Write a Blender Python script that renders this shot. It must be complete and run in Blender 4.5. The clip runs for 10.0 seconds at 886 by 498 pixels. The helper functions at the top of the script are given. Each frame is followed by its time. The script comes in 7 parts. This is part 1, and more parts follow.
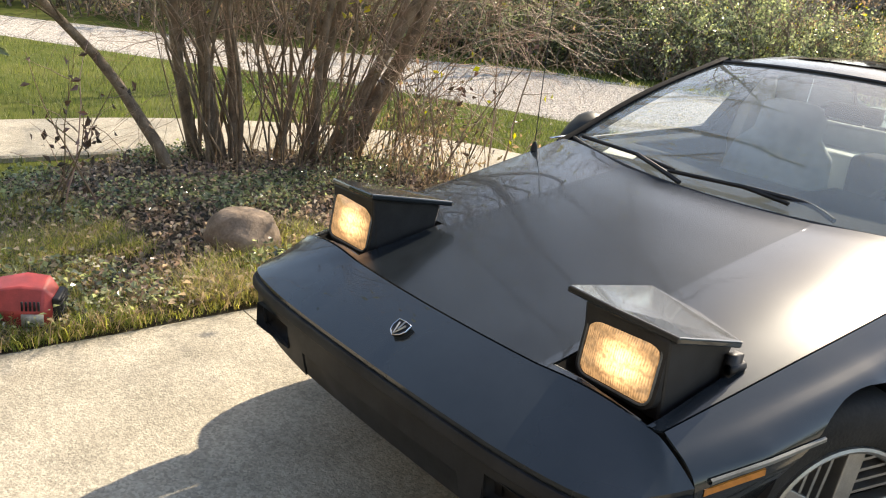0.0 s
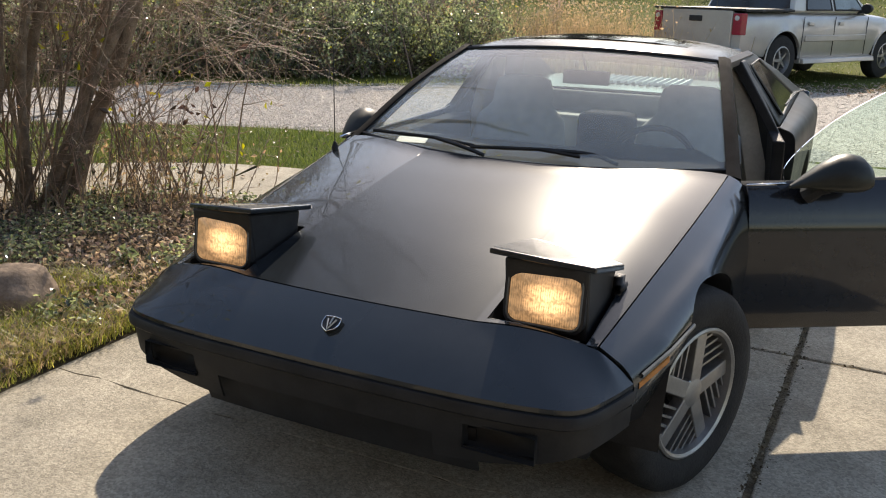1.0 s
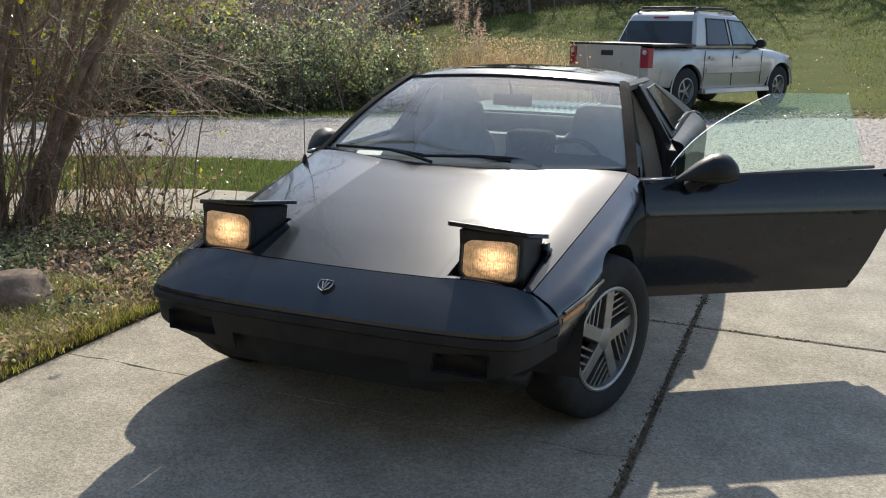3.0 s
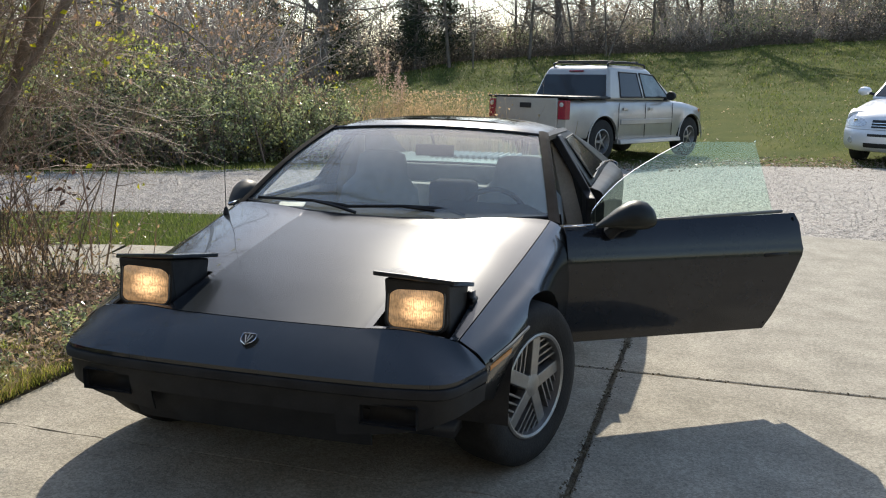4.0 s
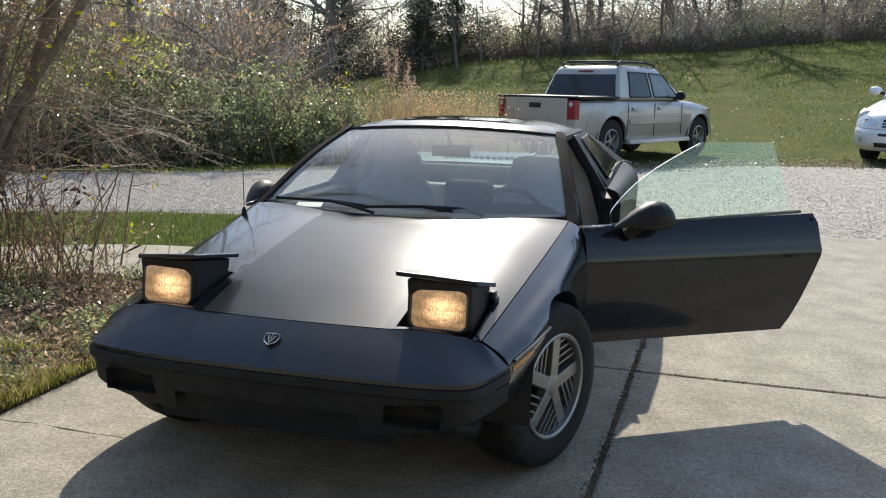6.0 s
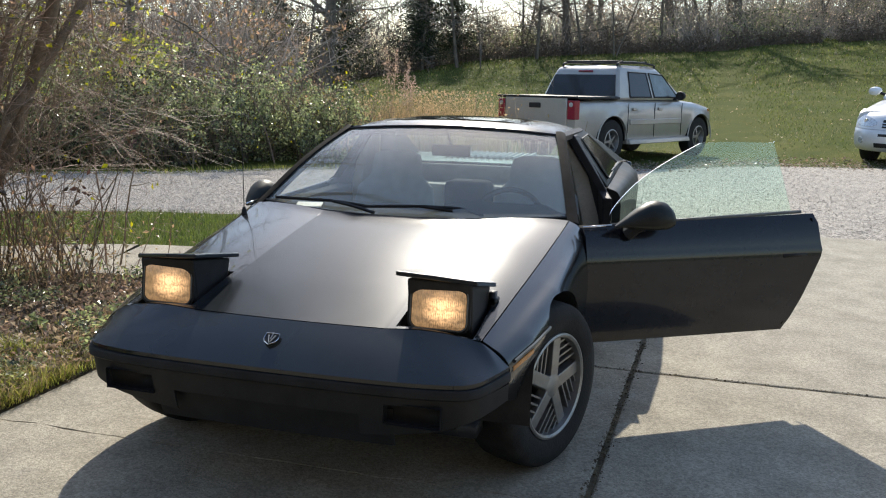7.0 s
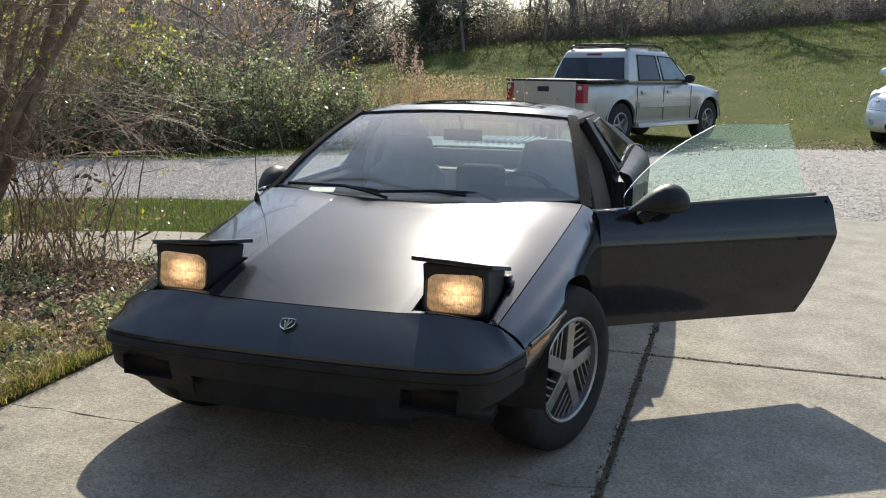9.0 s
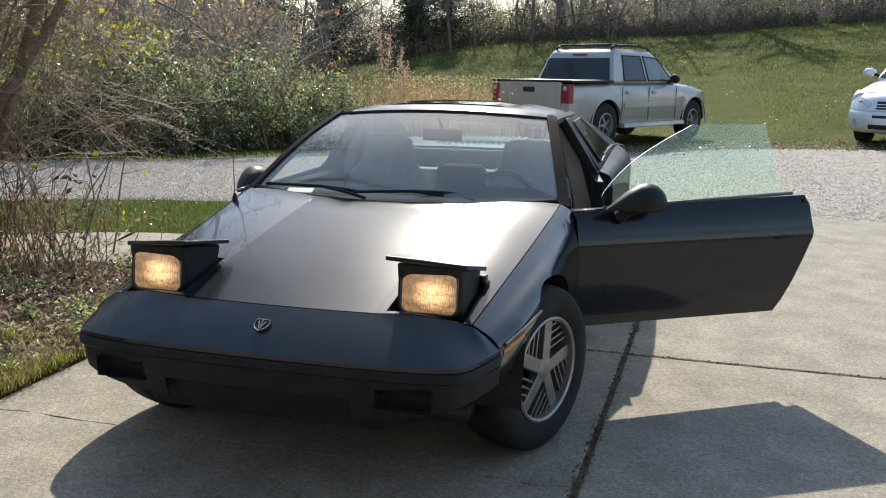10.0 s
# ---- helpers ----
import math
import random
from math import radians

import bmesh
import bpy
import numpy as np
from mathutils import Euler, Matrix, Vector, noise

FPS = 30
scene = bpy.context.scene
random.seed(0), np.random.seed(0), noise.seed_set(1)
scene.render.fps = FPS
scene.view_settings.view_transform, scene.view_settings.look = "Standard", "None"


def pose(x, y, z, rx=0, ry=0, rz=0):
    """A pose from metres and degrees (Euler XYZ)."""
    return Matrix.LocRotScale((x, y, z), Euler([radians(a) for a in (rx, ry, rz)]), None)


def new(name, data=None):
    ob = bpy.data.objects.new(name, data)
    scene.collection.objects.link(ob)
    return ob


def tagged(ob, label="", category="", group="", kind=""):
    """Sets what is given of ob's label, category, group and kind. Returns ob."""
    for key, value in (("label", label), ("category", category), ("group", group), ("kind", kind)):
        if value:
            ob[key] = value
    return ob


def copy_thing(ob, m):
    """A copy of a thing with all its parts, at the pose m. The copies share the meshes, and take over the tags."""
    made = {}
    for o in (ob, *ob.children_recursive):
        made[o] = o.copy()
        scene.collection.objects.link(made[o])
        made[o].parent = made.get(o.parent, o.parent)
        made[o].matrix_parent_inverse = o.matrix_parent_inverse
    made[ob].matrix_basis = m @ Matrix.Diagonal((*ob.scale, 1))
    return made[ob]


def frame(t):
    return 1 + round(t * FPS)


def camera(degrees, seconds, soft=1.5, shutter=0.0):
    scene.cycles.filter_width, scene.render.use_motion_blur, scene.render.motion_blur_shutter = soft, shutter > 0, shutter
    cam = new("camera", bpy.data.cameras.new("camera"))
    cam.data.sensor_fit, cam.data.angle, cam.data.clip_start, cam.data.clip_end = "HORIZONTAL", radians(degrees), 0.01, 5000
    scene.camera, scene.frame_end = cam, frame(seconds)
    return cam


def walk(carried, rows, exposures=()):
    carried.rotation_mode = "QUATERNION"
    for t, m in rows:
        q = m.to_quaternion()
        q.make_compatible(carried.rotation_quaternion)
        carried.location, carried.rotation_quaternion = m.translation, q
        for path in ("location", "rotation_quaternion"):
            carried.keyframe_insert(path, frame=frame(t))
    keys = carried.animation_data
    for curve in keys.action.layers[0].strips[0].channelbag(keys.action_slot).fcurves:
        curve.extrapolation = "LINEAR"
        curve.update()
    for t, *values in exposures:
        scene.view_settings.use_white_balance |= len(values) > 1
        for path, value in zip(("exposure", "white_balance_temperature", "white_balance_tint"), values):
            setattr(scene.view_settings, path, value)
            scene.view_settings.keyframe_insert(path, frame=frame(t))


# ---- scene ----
cam = camera(54.6, 10.0, 1.1)
# seconds, eye x y z, yaw to the left of +y, pitch up, roll
PATH = [
    (0, 1.421, -1.803, 1.395, 48.97, -18.42, 6.11),
    (0.2, 1.319, -1.947, 1.362, 45.36, -18.63, 5.30),
    (0.5, 1.213, -2.070, 1.387, 40.01, -20.45, 2.15),
    (0.7, 1.121, -2.195, 1.370, 32.64, -18.71, 2.42),
    (1, 1.104, -2.322, 1.380, 25.95, -16.80, 1.29),
    (1.2, 1.123, -2.381, 1.392, 23.98, -16.44, 1.31),
    (1.5, 1.209, -2.504, 1.371, 23.48, -16.17, 1.06),
    (2, 1.291, -2.713, 1.380, 22.07, -15.13, 1.16),
    (2.2, 1.265, -2.781, 1.393, 21.54, -15.03, 1.48),
    (3.3, 1.272, -2.985, 1.371, 19.97, -13.39, 0.45),
    (3.5, 1.270, -2.974, 1.368, 18.05, -12.22, 0.32),
    (3.7, 1.244, -2.960, 1.366, 15.70, -11.09, 1.06),
    (4, 1.267, -2.962, 1.370, 15.82, -10.87, 1.04),
    (4.5, 1.244, -2.998, 1.375, 16.23, -11.05, 0.97),
    (5, 1.228, -2.997, 1.368, 16.40, -11.05, 0.88),
    (5.5, 1.220, -2.981, 1.372, 16.28, -10.91, 0.95),
    (7, 1.217, -2.976, 1.370, 16.24, -10.88, 1.04),
    (7.5, 1.206, -2.985, 1.376, 16.20, -10.90, 1.11),
    (8, 1.188, -2.985, 1.369, 16.60, -11.69, 0.77),
    (8.5, 1.189, -2.980, 1.366, 16.76, -11.89, 0.50),
    (9, 1.193, -2.980, 1.367, 16.74, -11.88, 0.60),
    (9.5, 1.228, -2.972, 1.362, 16.16, -11.78, 0.53),
    (10, 1.235, -2.966, 1.365, 15.97, -11.83, 0.56),
]


def eye_pose(x, y, z, yaw, pitch, roll):
    return Matrix.Translation((x, y, z)) @ Euler((0, 0, radians(yaw))).to_matrix().to_4x4() \
        @ Euler((radians(90 + pitch), 0, 0)).to_matrix().to_4x4() @ Euler((0, 0, radians(roll))).to_matrix().to_4x4()


EXPOSURES = [(0.0, 1.62, 8150, 11), (0.5, 1.30, 8000, 11), (1.0, 1.00, 7700, 13), (1.5, 0.80, 7300, 11), (2.2, 0.83, 7100, 10), (3.5, 0.76, 6950, 9), (10.0, 0.77, 6900, 9)]
walk(cam, [(t, eye_pose(*r)) for t, *r in PATH], EXPOSURES)

# ---- sky and sun ----
SUN_AZ, SUN_EL = -14.0, 37.0          # degrees from +y towards +x, and above the ground
world = bpy.data.worlds.new("sky")
scene.world = world
world.use_nodes = True
wn = world.node_tree
sky = wn.nodes.new("ShaderNodeTexSky")
sky.sky_type = "NISHITA"
sky.sun_disc = False
sky.sun_elevation, sky.sun_rotation = radians(SUN_EL), radians(SUN_AZ)
sky.air_density, sky.dust_density, sky.ozone_density = 1.0, 0.7, 1.7
wn.nodes["Background"].inputs[1].default_value = 0.15
wn.links.new(sky.outputs[0], wn.nodes["Background"].inputs[0])
sun = new("sun", bpy.data.lights.new("sun", "SUN"))
sun.data.energy, sun.data.angle, sun.data.color = 3.6, radians(0.55), (1.0, 0.95, 0.87)
to_sun = Vector((math.sin(radians(SUN_AZ)) * math.cos(radians(SUN_EL)), math.cos(radians(SUN_AZ)) * math.cos(radians(SUN_EL)), math.sin(radians(SUN_EL))))
sun.matrix_world = Matrix.Translation((0, 30, 25)) @ to_sun.to_track_quat("Z", "Y").to_matrix().to_4x4()


# ---- materials ----
def mat(name, base, rough=0.6, metal=0.0, spec=0.5, coat=0.0, coat_rough=0.05, vary=0.0, scale=8.0, base2=None,
        bump=0.0, bump_scale=60.0, rough_vary=0.0, island=0.0, thin=0.0, thin_col=None, detail=6.0, coords="Object"):
    """A surface with grain at two scales; thin > 0 lets light through, as leaves do."""
    m = bpy.data.materials.new(name)
    m.use_nodes = True
    nt = m.node_tree
    N, L = nt.nodes, nt.links
    b = N["Principled BSDF"]
    b.inputs["Base Color"].default_value = (*base, 1)
    b.inputs["Roughness"].default_value = rough
    b.inputs["Metallic"].default_value = metal
    b.inputs["Specular IOR Level"].default_value = spec
    b.inputs["Coat Weight"].default_value = coat
    b.inputs["Coat Roughness"].default_value = coat_rough
    tc = N.new("ShaderNodeTexCoord")
    src = tc.outputs[coords]
    col = None
    if vary > 0 or base2 is not None:
        n1, n2 = N.new("ShaderNodeTexNoise"), N.new("ShaderNodeTexNoise")
        n1.inputs["Scale"].default_value, n1.inputs["Detail"].default_value = scale, detail
        n2.inputs["Scale"].default_value, n2.inputs["Detail"].default_value = scale * 9.0, 3.0
        L.new(src, n1.inputs["Vector"]), L.new(src, n2.inputs["Vector"])
        add = N.new("ShaderNodeMath")
        add.operation = "MULTIPLY_ADD"
        L.new(n2.outputs[0], add.inputs[0])
        add.inputs[1].default_value = 0.45
        L.new(n1.outputs[0], add.inputs[2])
        ramp = N.new("ShaderNodeValToRGB")
        ramp.color_ramp.elements[0].position, ramp.color_ramp.elements[1].position = 0.52, 0.92
        c2 = base2 if base2 is not None else tuple(min(1.0, c * (1 + vary)) for c in base)
        c1 = base if base2 is not None else tuple(c * (1 - vary) for c in base)
        ramp.color_ramp.elements[0].color, ramp.color_ramp.elements[1].color = (*c1, 1), (*c2, 1)
        L.new(add.outputs[0], ramp.inputs[0])
        col = ramp.outputs[0]
    if island > 0:
        geo, info, hsv = N.new("ShaderNodeNewGeometry"), N.new("ShaderNodeObjectInfo"), N.new("ShaderNodeHueSaturation")
        both = N.new("ShaderNodeMath")
        both.operation = "ADD"
        L.new(geo.outputs["Random Per Island"], both.inputs[0]), L.new(info.outputs["Random"], both.inputs[1])
        fr = N.new("ShaderNodeMath")
        fr.operation = "FRACT"
        L.new(both.outputs[0], fr.inputs[0])
        mr = N.new("ShaderNodeMapRange")
        mr.inputs["To Min"].default_value, mr.inputs["To Max"].default_value = 1 - island, 1 + island
        L.new(fr.outputs[0], mr.inputs[0])
        L.new(mr.outputs[0], hsv.inputs["Value"])
        mh = N.new("ShaderNodeMapRange")
        mh.inputs["To Min"].default_value, mh.inputs["To Max"].default_value = 0.5 + 0.05 * island, 0.5 - 0.05 * island
        L.new(fr.outputs[0], mh.inputs[0])
        L.new(mh.outputs[0], hsv.inputs["Hue"])
        if col is not None:
            L.new(col, hsv.inputs["Color"])
        else:
            hsv.inputs["Color"].default_value = (*base, 1)
        col = hsv.outputs[0]
    if col is not None:
        L.new(col, b.inputs["Base Color"])
    if rough_vary > 0:
        n3, mr2 = N.new("ShaderNodeTexNoise"), N.new("ShaderNodeMapRange")
        n3.inputs["Scale"].default_value, n3.inputs["Detail"].default_value = scale * 0.6, 8.0
        L.new(src, n3.inputs["Vector"])
        mr2.inputs["From Min"].default_value, mr2.inputs["From Max"].default_value = 0.3, 0.7
        mr2.inputs["To Min"].default_value, mr2.inputs["To Max"].default_value = max(0.02, rough - rough_vary), min(1, rough + rough_vary)
        L.new(n3.outputs[0], mr2.inputs[0])
        L.new(mr2.outputs[0], b.inputs["Roughness"])
    if bump > 0:
        n4, bp = N.new("ShaderNodeTexNoise"), N.new("ShaderNodeBump")
        n4.inputs["Scale"].default_value, n4.inputs["Detail"].default_value = bump_scale, 5.0
        L.new(src, n4.inputs["Vector"])
        bp.inputs["Strength"].default_value, bp.inputs["Distance"].default_value = bump, 0.01
        L.new(n4.outputs[0], bp.inputs["Height"])
        L.new(bp.outputs[0], b.inputs["Normal"])
    if thin > 0:
        tr, mx = N.new("ShaderNodeBsdfTranslucent"), N.new("ShaderNodeMixShader")
        if col is not None:
            tint = N.new("ShaderNodeMix")
            tint.data_type, tint.blend_type = "RGBA", "MULTIPLY"
            tint.inputs["Factor"].default_value = 1.0
            L.new(col, tint.inputs["A"])
            tint.inputs["B"].default_value = (*(thin_col or (1.6, 1.7, 0.9)), 1)
            L.new(tint.outputs["Result"], tr.inputs[0])
        else:
            tr.inputs[0].default_value = (*base, 1)
        mx.inputs[0].default_value = thin
        out = N["Material Output"]
        L.new(b.outputs[0], mx.inputs[1]), L.new(tr.outputs[0], mx.inputs[2])
        L.new(mx.outputs[0], out.inputs[0])
    return m


def glass_mat(name, tint, ior=1.5, dust=0.0, rough=0.0):
    """Pane: clear tinted body, mirror gloss by angle, and a dust film tinted for reflected sky."""
    m = bpy.data.materials.new(name)
    m.use_nodes = True
    nt = m.node_tree
    N, L = nt.nodes, nt.links
    N.remove(N["Principled BSDF"])
    tr, gl, fr, mx = N.new("ShaderNodeBsdfTransparent"), N.new("ShaderNodeBsdfGlossy"), N.new("ShaderNodeFresnel"), N.new("ShaderNodeMixShader")
    tr.inputs[0].default_value = (*tint, 1)
    gl.inputs["Roughness"].default_value = rough
    gl.inputs["Color"].default_value = (1, 1, 1, 1)
    fr.inputs[0].default_value = ior
    L.new(fr.outputs[0], mx.inputs[0]), L.new(tr.outputs[0], mx.inputs[1]), L.new(gl.outputs[0], mx.inputs[2])
    last = mx
    if dust > 0:
        df, nz, mr, m2 = N.new("ShaderNodeBsdfDiffuse"), N.new("ShaderNodeTexNoise"), N.new("ShaderNodeMapRange"), N.new("ShaderNodeMixShader")
        tl, m3 = N.new("ShaderNodeBsdfTranslucent"), N.new("ShaderNodeMixShader")
        # Blue-green cast of the dust stands for sky reflected in the glass.
        df.inputs[0].default_value = (0.82, 0.95, 0.97, 1)
        tl.inputs[0].default_value = (0.82, 0.95, 0.97, 1)
        m3.inputs[0].default_value = 0.5
        L.new(df.outputs[0], m3.inputs[1]), L.new(tl.outputs[0], m3.inputs[2])
        tc = N.new("ShaderNodeTexCoord")
        L.new(tc.outputs["Object"], nz.inputs["Vector"])
        nz.inputs["Scale"].default_value, nz.inputs["Detail"].default_value = 3.0, 8.0
        mr.inputs["From Min"].default_value, mr.inputs["From Max"].default_value = 0.3, 0.75
        mr.inputs["To Min"].default_value, mr.inputs["To Max"].default_value = dust * 0.6, dust * 1.4
        L.new(nz.outputs[0], mr.inputs[0]), L.new(mr.outputs[0], m2.inputs[0])
        L.new(mx.outputs[0], m2.inputs[1]), L.new(m3.outputs[0], m2.inputs[2])
        last = m2
    L.new(last.outputs[0], N["Material Output"].inputs[0])
    return m


def lamp_mat(name, col, strength, scale=27.0):
    """A lit lens: fluted glass in front of a glowing bulb, hottest at its middle."""
    m = bpy.data.materials.new(name)
    m.use_nodes = True
    nt = m.node_tree
    N, L = nt.nodes, nt.links
    b = N["Principled BSDF"]
    b.inputs["Base Color"].default_value = (0.30, 0.22, 0.13, 1)
    b.inputs["Roughness"].default_value = 0.12
    b.inputs["Coat Weight"].default_value = 0.6
    tc, gr, mp, mr = N.new("ShaderNodeTexCoord"), N.new("ShaderNodeTexGradient"), N.new("ShaderNodeMapping"), N.new("ShaderNodeMapRange")
    gr.gradient_type = "SPHERICAL"
    mp.inputs["Scale"].default_value = (13.5, 9.0, 18.0)
    mp.inputs["Location"].default_value = (-0.20, 0.0, 0.05)
    L.new(tc.outputs["Object"], mp.inputs[0]), L.new(mp.outputs[0], gr.inputs[0])
    nz, w, w2 = N.new("ShaderNodeTexNoise"), N.new("ShaderNodeTexWave"), N.new("ShaderNodeTexWave")
    w2.bands_direction = "Z"
    w2.inputs["Scale"].default_value, w2.inputs["Distortion"].default_value = scale * 0.35, 6.0
    L.new(tc.outputs["Object"], w2.inputs[0])
    nz.inputs["Scale"].default_value, nz.inputs["Detail"].default_value = 130.0, 4.0
    w.inputs["Scale"].default_value, w.inputs["Distortion"].default_value = scale * 2.0, 3.0
    L.new(tc.outputs["Object"], nz.inputs[0]), L.new(tc.outputs["Object"], w.inputs[0])
    L.new(gr.outputs["Fac"], mr.inputs[0])
    mr.inputs["From Max"].default_value = 1.0
    mr.inputs["To Min"].default_value, mr.inputs["To Max"].default_value = strength * 0.44, strength * 3.4
    mul, nm = N.new("ShaderNodeMath"), N.new("ShaderNodeMapRange")
    nm.inputs["From Min"].default_value, nm.inputs["From Max"].default_value = 0.3, 0.7
    nm.inputs["To Min"].default_value, nm.inputs["To Max"].default_value = 0.5, 1.5
    flute = N.new("ShaderNodeMath")
    flute.operation = "MULTIPLY_ADD"
    cross = N.new("ShaderNodeMath")
    cross.operation = "MULTIPLY"
    L.new(w.outputs["Fac"], cross.inputs[0]), L.new(w2.outputs["Fac"], cross.inputs[1])
    L.new(cross.outputs[0], flute.inputs[0])
    flute.inputs[1].default_value = 0.32
    sub = N.new("ShaderNodeMath")
    sub.operation, sub.inputs[1].default_value = "SUBTRACT", 0.08
    L.new(nz.outputs[0], sub.inputs[0])
    L.new(sub.outputs[0], flute.inputs[2])
    L.new(flute.outputs[0], nm.inputs[0])
    mul.operation = "MULTIPLY"
    L.new(mr.outputs[0], mul.inputs[0]), L.new(nm.outputs[0], mul.inputs[1])
    L.new(mul.outputs[0], b.inputs["Emission Strength"])
    b.inputs["Emission Color"].default_value = (*col, 1)
    bp = N.new("ShaderNodeBump")
    bp.inputs["Strength"].default_value, bp.inputs["Distance"].default_value = 0.5, 0.002
    L.new(w.outputs[0], bp.inputs["Height"]), L.new(bp.outputs[0], b.inputs["Normal"])
    return m


M = {}
M["paint"] = mat("black_green_paint", (0.010, 0.013, 0.015), 0.26, spec=0.3, coat=0.6, coat_rough=0.025, vary=0.25, scale=3, rough_vary=0.05)
M["hoodpaint"] = mat("worn_hood_paint", (0.010, 0.013, 0.016), 0.25, spec=0.17, coat=0.10, coat_rough=0.04, vary=0.3, scale=3, rough_vary=0.03)
M["flankpaint"] = mat("glossy_hood_flank_paint", (0.010, 0.013, 0.016), 0.25, spec=0.17, coat=0.46, coat_rough=0.025, vary=0.3, scale=3, rough_vary=0.03)
for k_ in ("hoodpaint", "flankpaint"):       # blue-black metallic
    M[k_].node_tree.nodes["Principled BSDF"].inputs["Specular Tint"].default_value = (0.80, 0.92, 1.0, 1)
M["blackplastic"] = mat("black_plastic", (0.018, 0.018, 0.019), 0.5, spec=0.3, vary=0.3, scale=20, bump=0.1, bump_scale=300)
M["lowblack"] = mat("sooty_bumper_black", (0.016, 0.017, 0.019), 0.55, spec=0.25, vary=0.3, scale=14, rough_vary=0.1)
M["rubber"] = mat("tyre_rubber", (0.022, 0.022, 0.022), 0.8, spec=0.25, vary=0.3, scale=12, bump=0.2, bump_scale=120)
M["alloy"] = mat("machined_alloy", (0.30, 0.296, 0.288), 0.42, metal=0.8, vary=0.12, scale=30, rough_vary=0.1)
M["darkmetal"] = mat("dark_metal", (0.02, 0.02, 0.022), 0.5, metal=0.5, vary=0.3, scale=20)
M["chrome"] = mat("chrome", (0.7, 0.7, 0.7), 0.12, metal=1.0, vary=0.1, scale=40)
M["trimgrey"] = mat("worn_trim", (0.10, 0.105, 0.10), 0.5, vary=0.3, scale=15)
M["seat"] = mat("grey_seat_cloth", (0.34, 0.375, 0.385), 0.85, vary=0.10, scale=20, bump=0.3, bump_scale=400)
M["dash"] = mat("dashboard_vinyl", (0.024, 0.026, 0.029), 0.9, spec=0.05, vary=0.2, scale=15, bump=0.2, bump_scale=300)
M["tantrim"] = mat("tan_trim", (0.42, 0.385, 0.33), 0.7, vary=0.15, scale=10, bump=0.15, bump_scale=200)
M["windshield"] = glass_mat("windshield_glass", (0.86, 0.94, 0.925), 1.68, dust=0.15)
M["tintband"] = glass_mat("tinted_band_glass", (0.52, 0.49, 0.52), 1.05)
M["sideglass"] = glass_mat("side_glass", (0.85, 0.95, 0.925), 1.45)
M["lamp"] = lamp_mat("lit_headlamp_lens", (1.0, 0.58, 0.29), 0.35)
M["amber"] = mat("amber_lens", (0.45, 0.17, 0.03), 0.2, coat=0.5, vary=0.2, scale=60)
M["white"] = mat("white_paper", (0.75, 0.76, 0.74), 0.6, vary=0.06, scale=30)
M["silver"] = mat("silver_beige_paint", (0.37, 0.355, 0.33), 0.34, metal=0.3, coat=0.8, vary=0.06, scale=4)
M["whitepaint"] = mat("pearl_white_paint", (0.66, 0.67, 0.69), 0.3, metal=0.15, coat=0.8, vary=0.05, scale=4)
M["red"] = mat("red_tail_lens", (0.24, 0.007, 0.028), 0.2, coat=0.7, vary=0.2, scale=40)
M["darkglass"] = mat("dark_tinted_glass", (0.012, 0.014, 0.016), 0.06, spec=0.6, vary=0.3, scale=4)
# Base colour lightened to stand for sky mirrored in the pane.
M["paleglass"] = mat("sky_tone_glass", (0.10, 0.13, 0.13), 0.08, spec=0.9, vary=0.3, scale=4)
M["clearlens"] = mat("clear_headlamp", (0.5, 0.52, 0.54), 0.15, metal=0.3, coat=1.0, vary=0.3, scale=30)
M["mower"] = mat("red_plastic", (0.36, 0.045, 0.04), 0.5, coat=0.05, vary=0.2, scale=25)
M["greencap"] = mat("green_plastic", (0.03, 0.25, 0.06), 0.4, vary=0.2, scale=30)
M["labelgrey"] = mat("grey_label", (0.35, 0.36, 0.33), 0.5, vary=0.3, scale=60)
M["concrete"] = mat("worn_concrete", (0.250, 0.228, 0.182), 0.9, spec=0.3, base2=(0.37, 0.336, 0.270), scale=4, bump=0.45, bump_scale=140, detail=12)


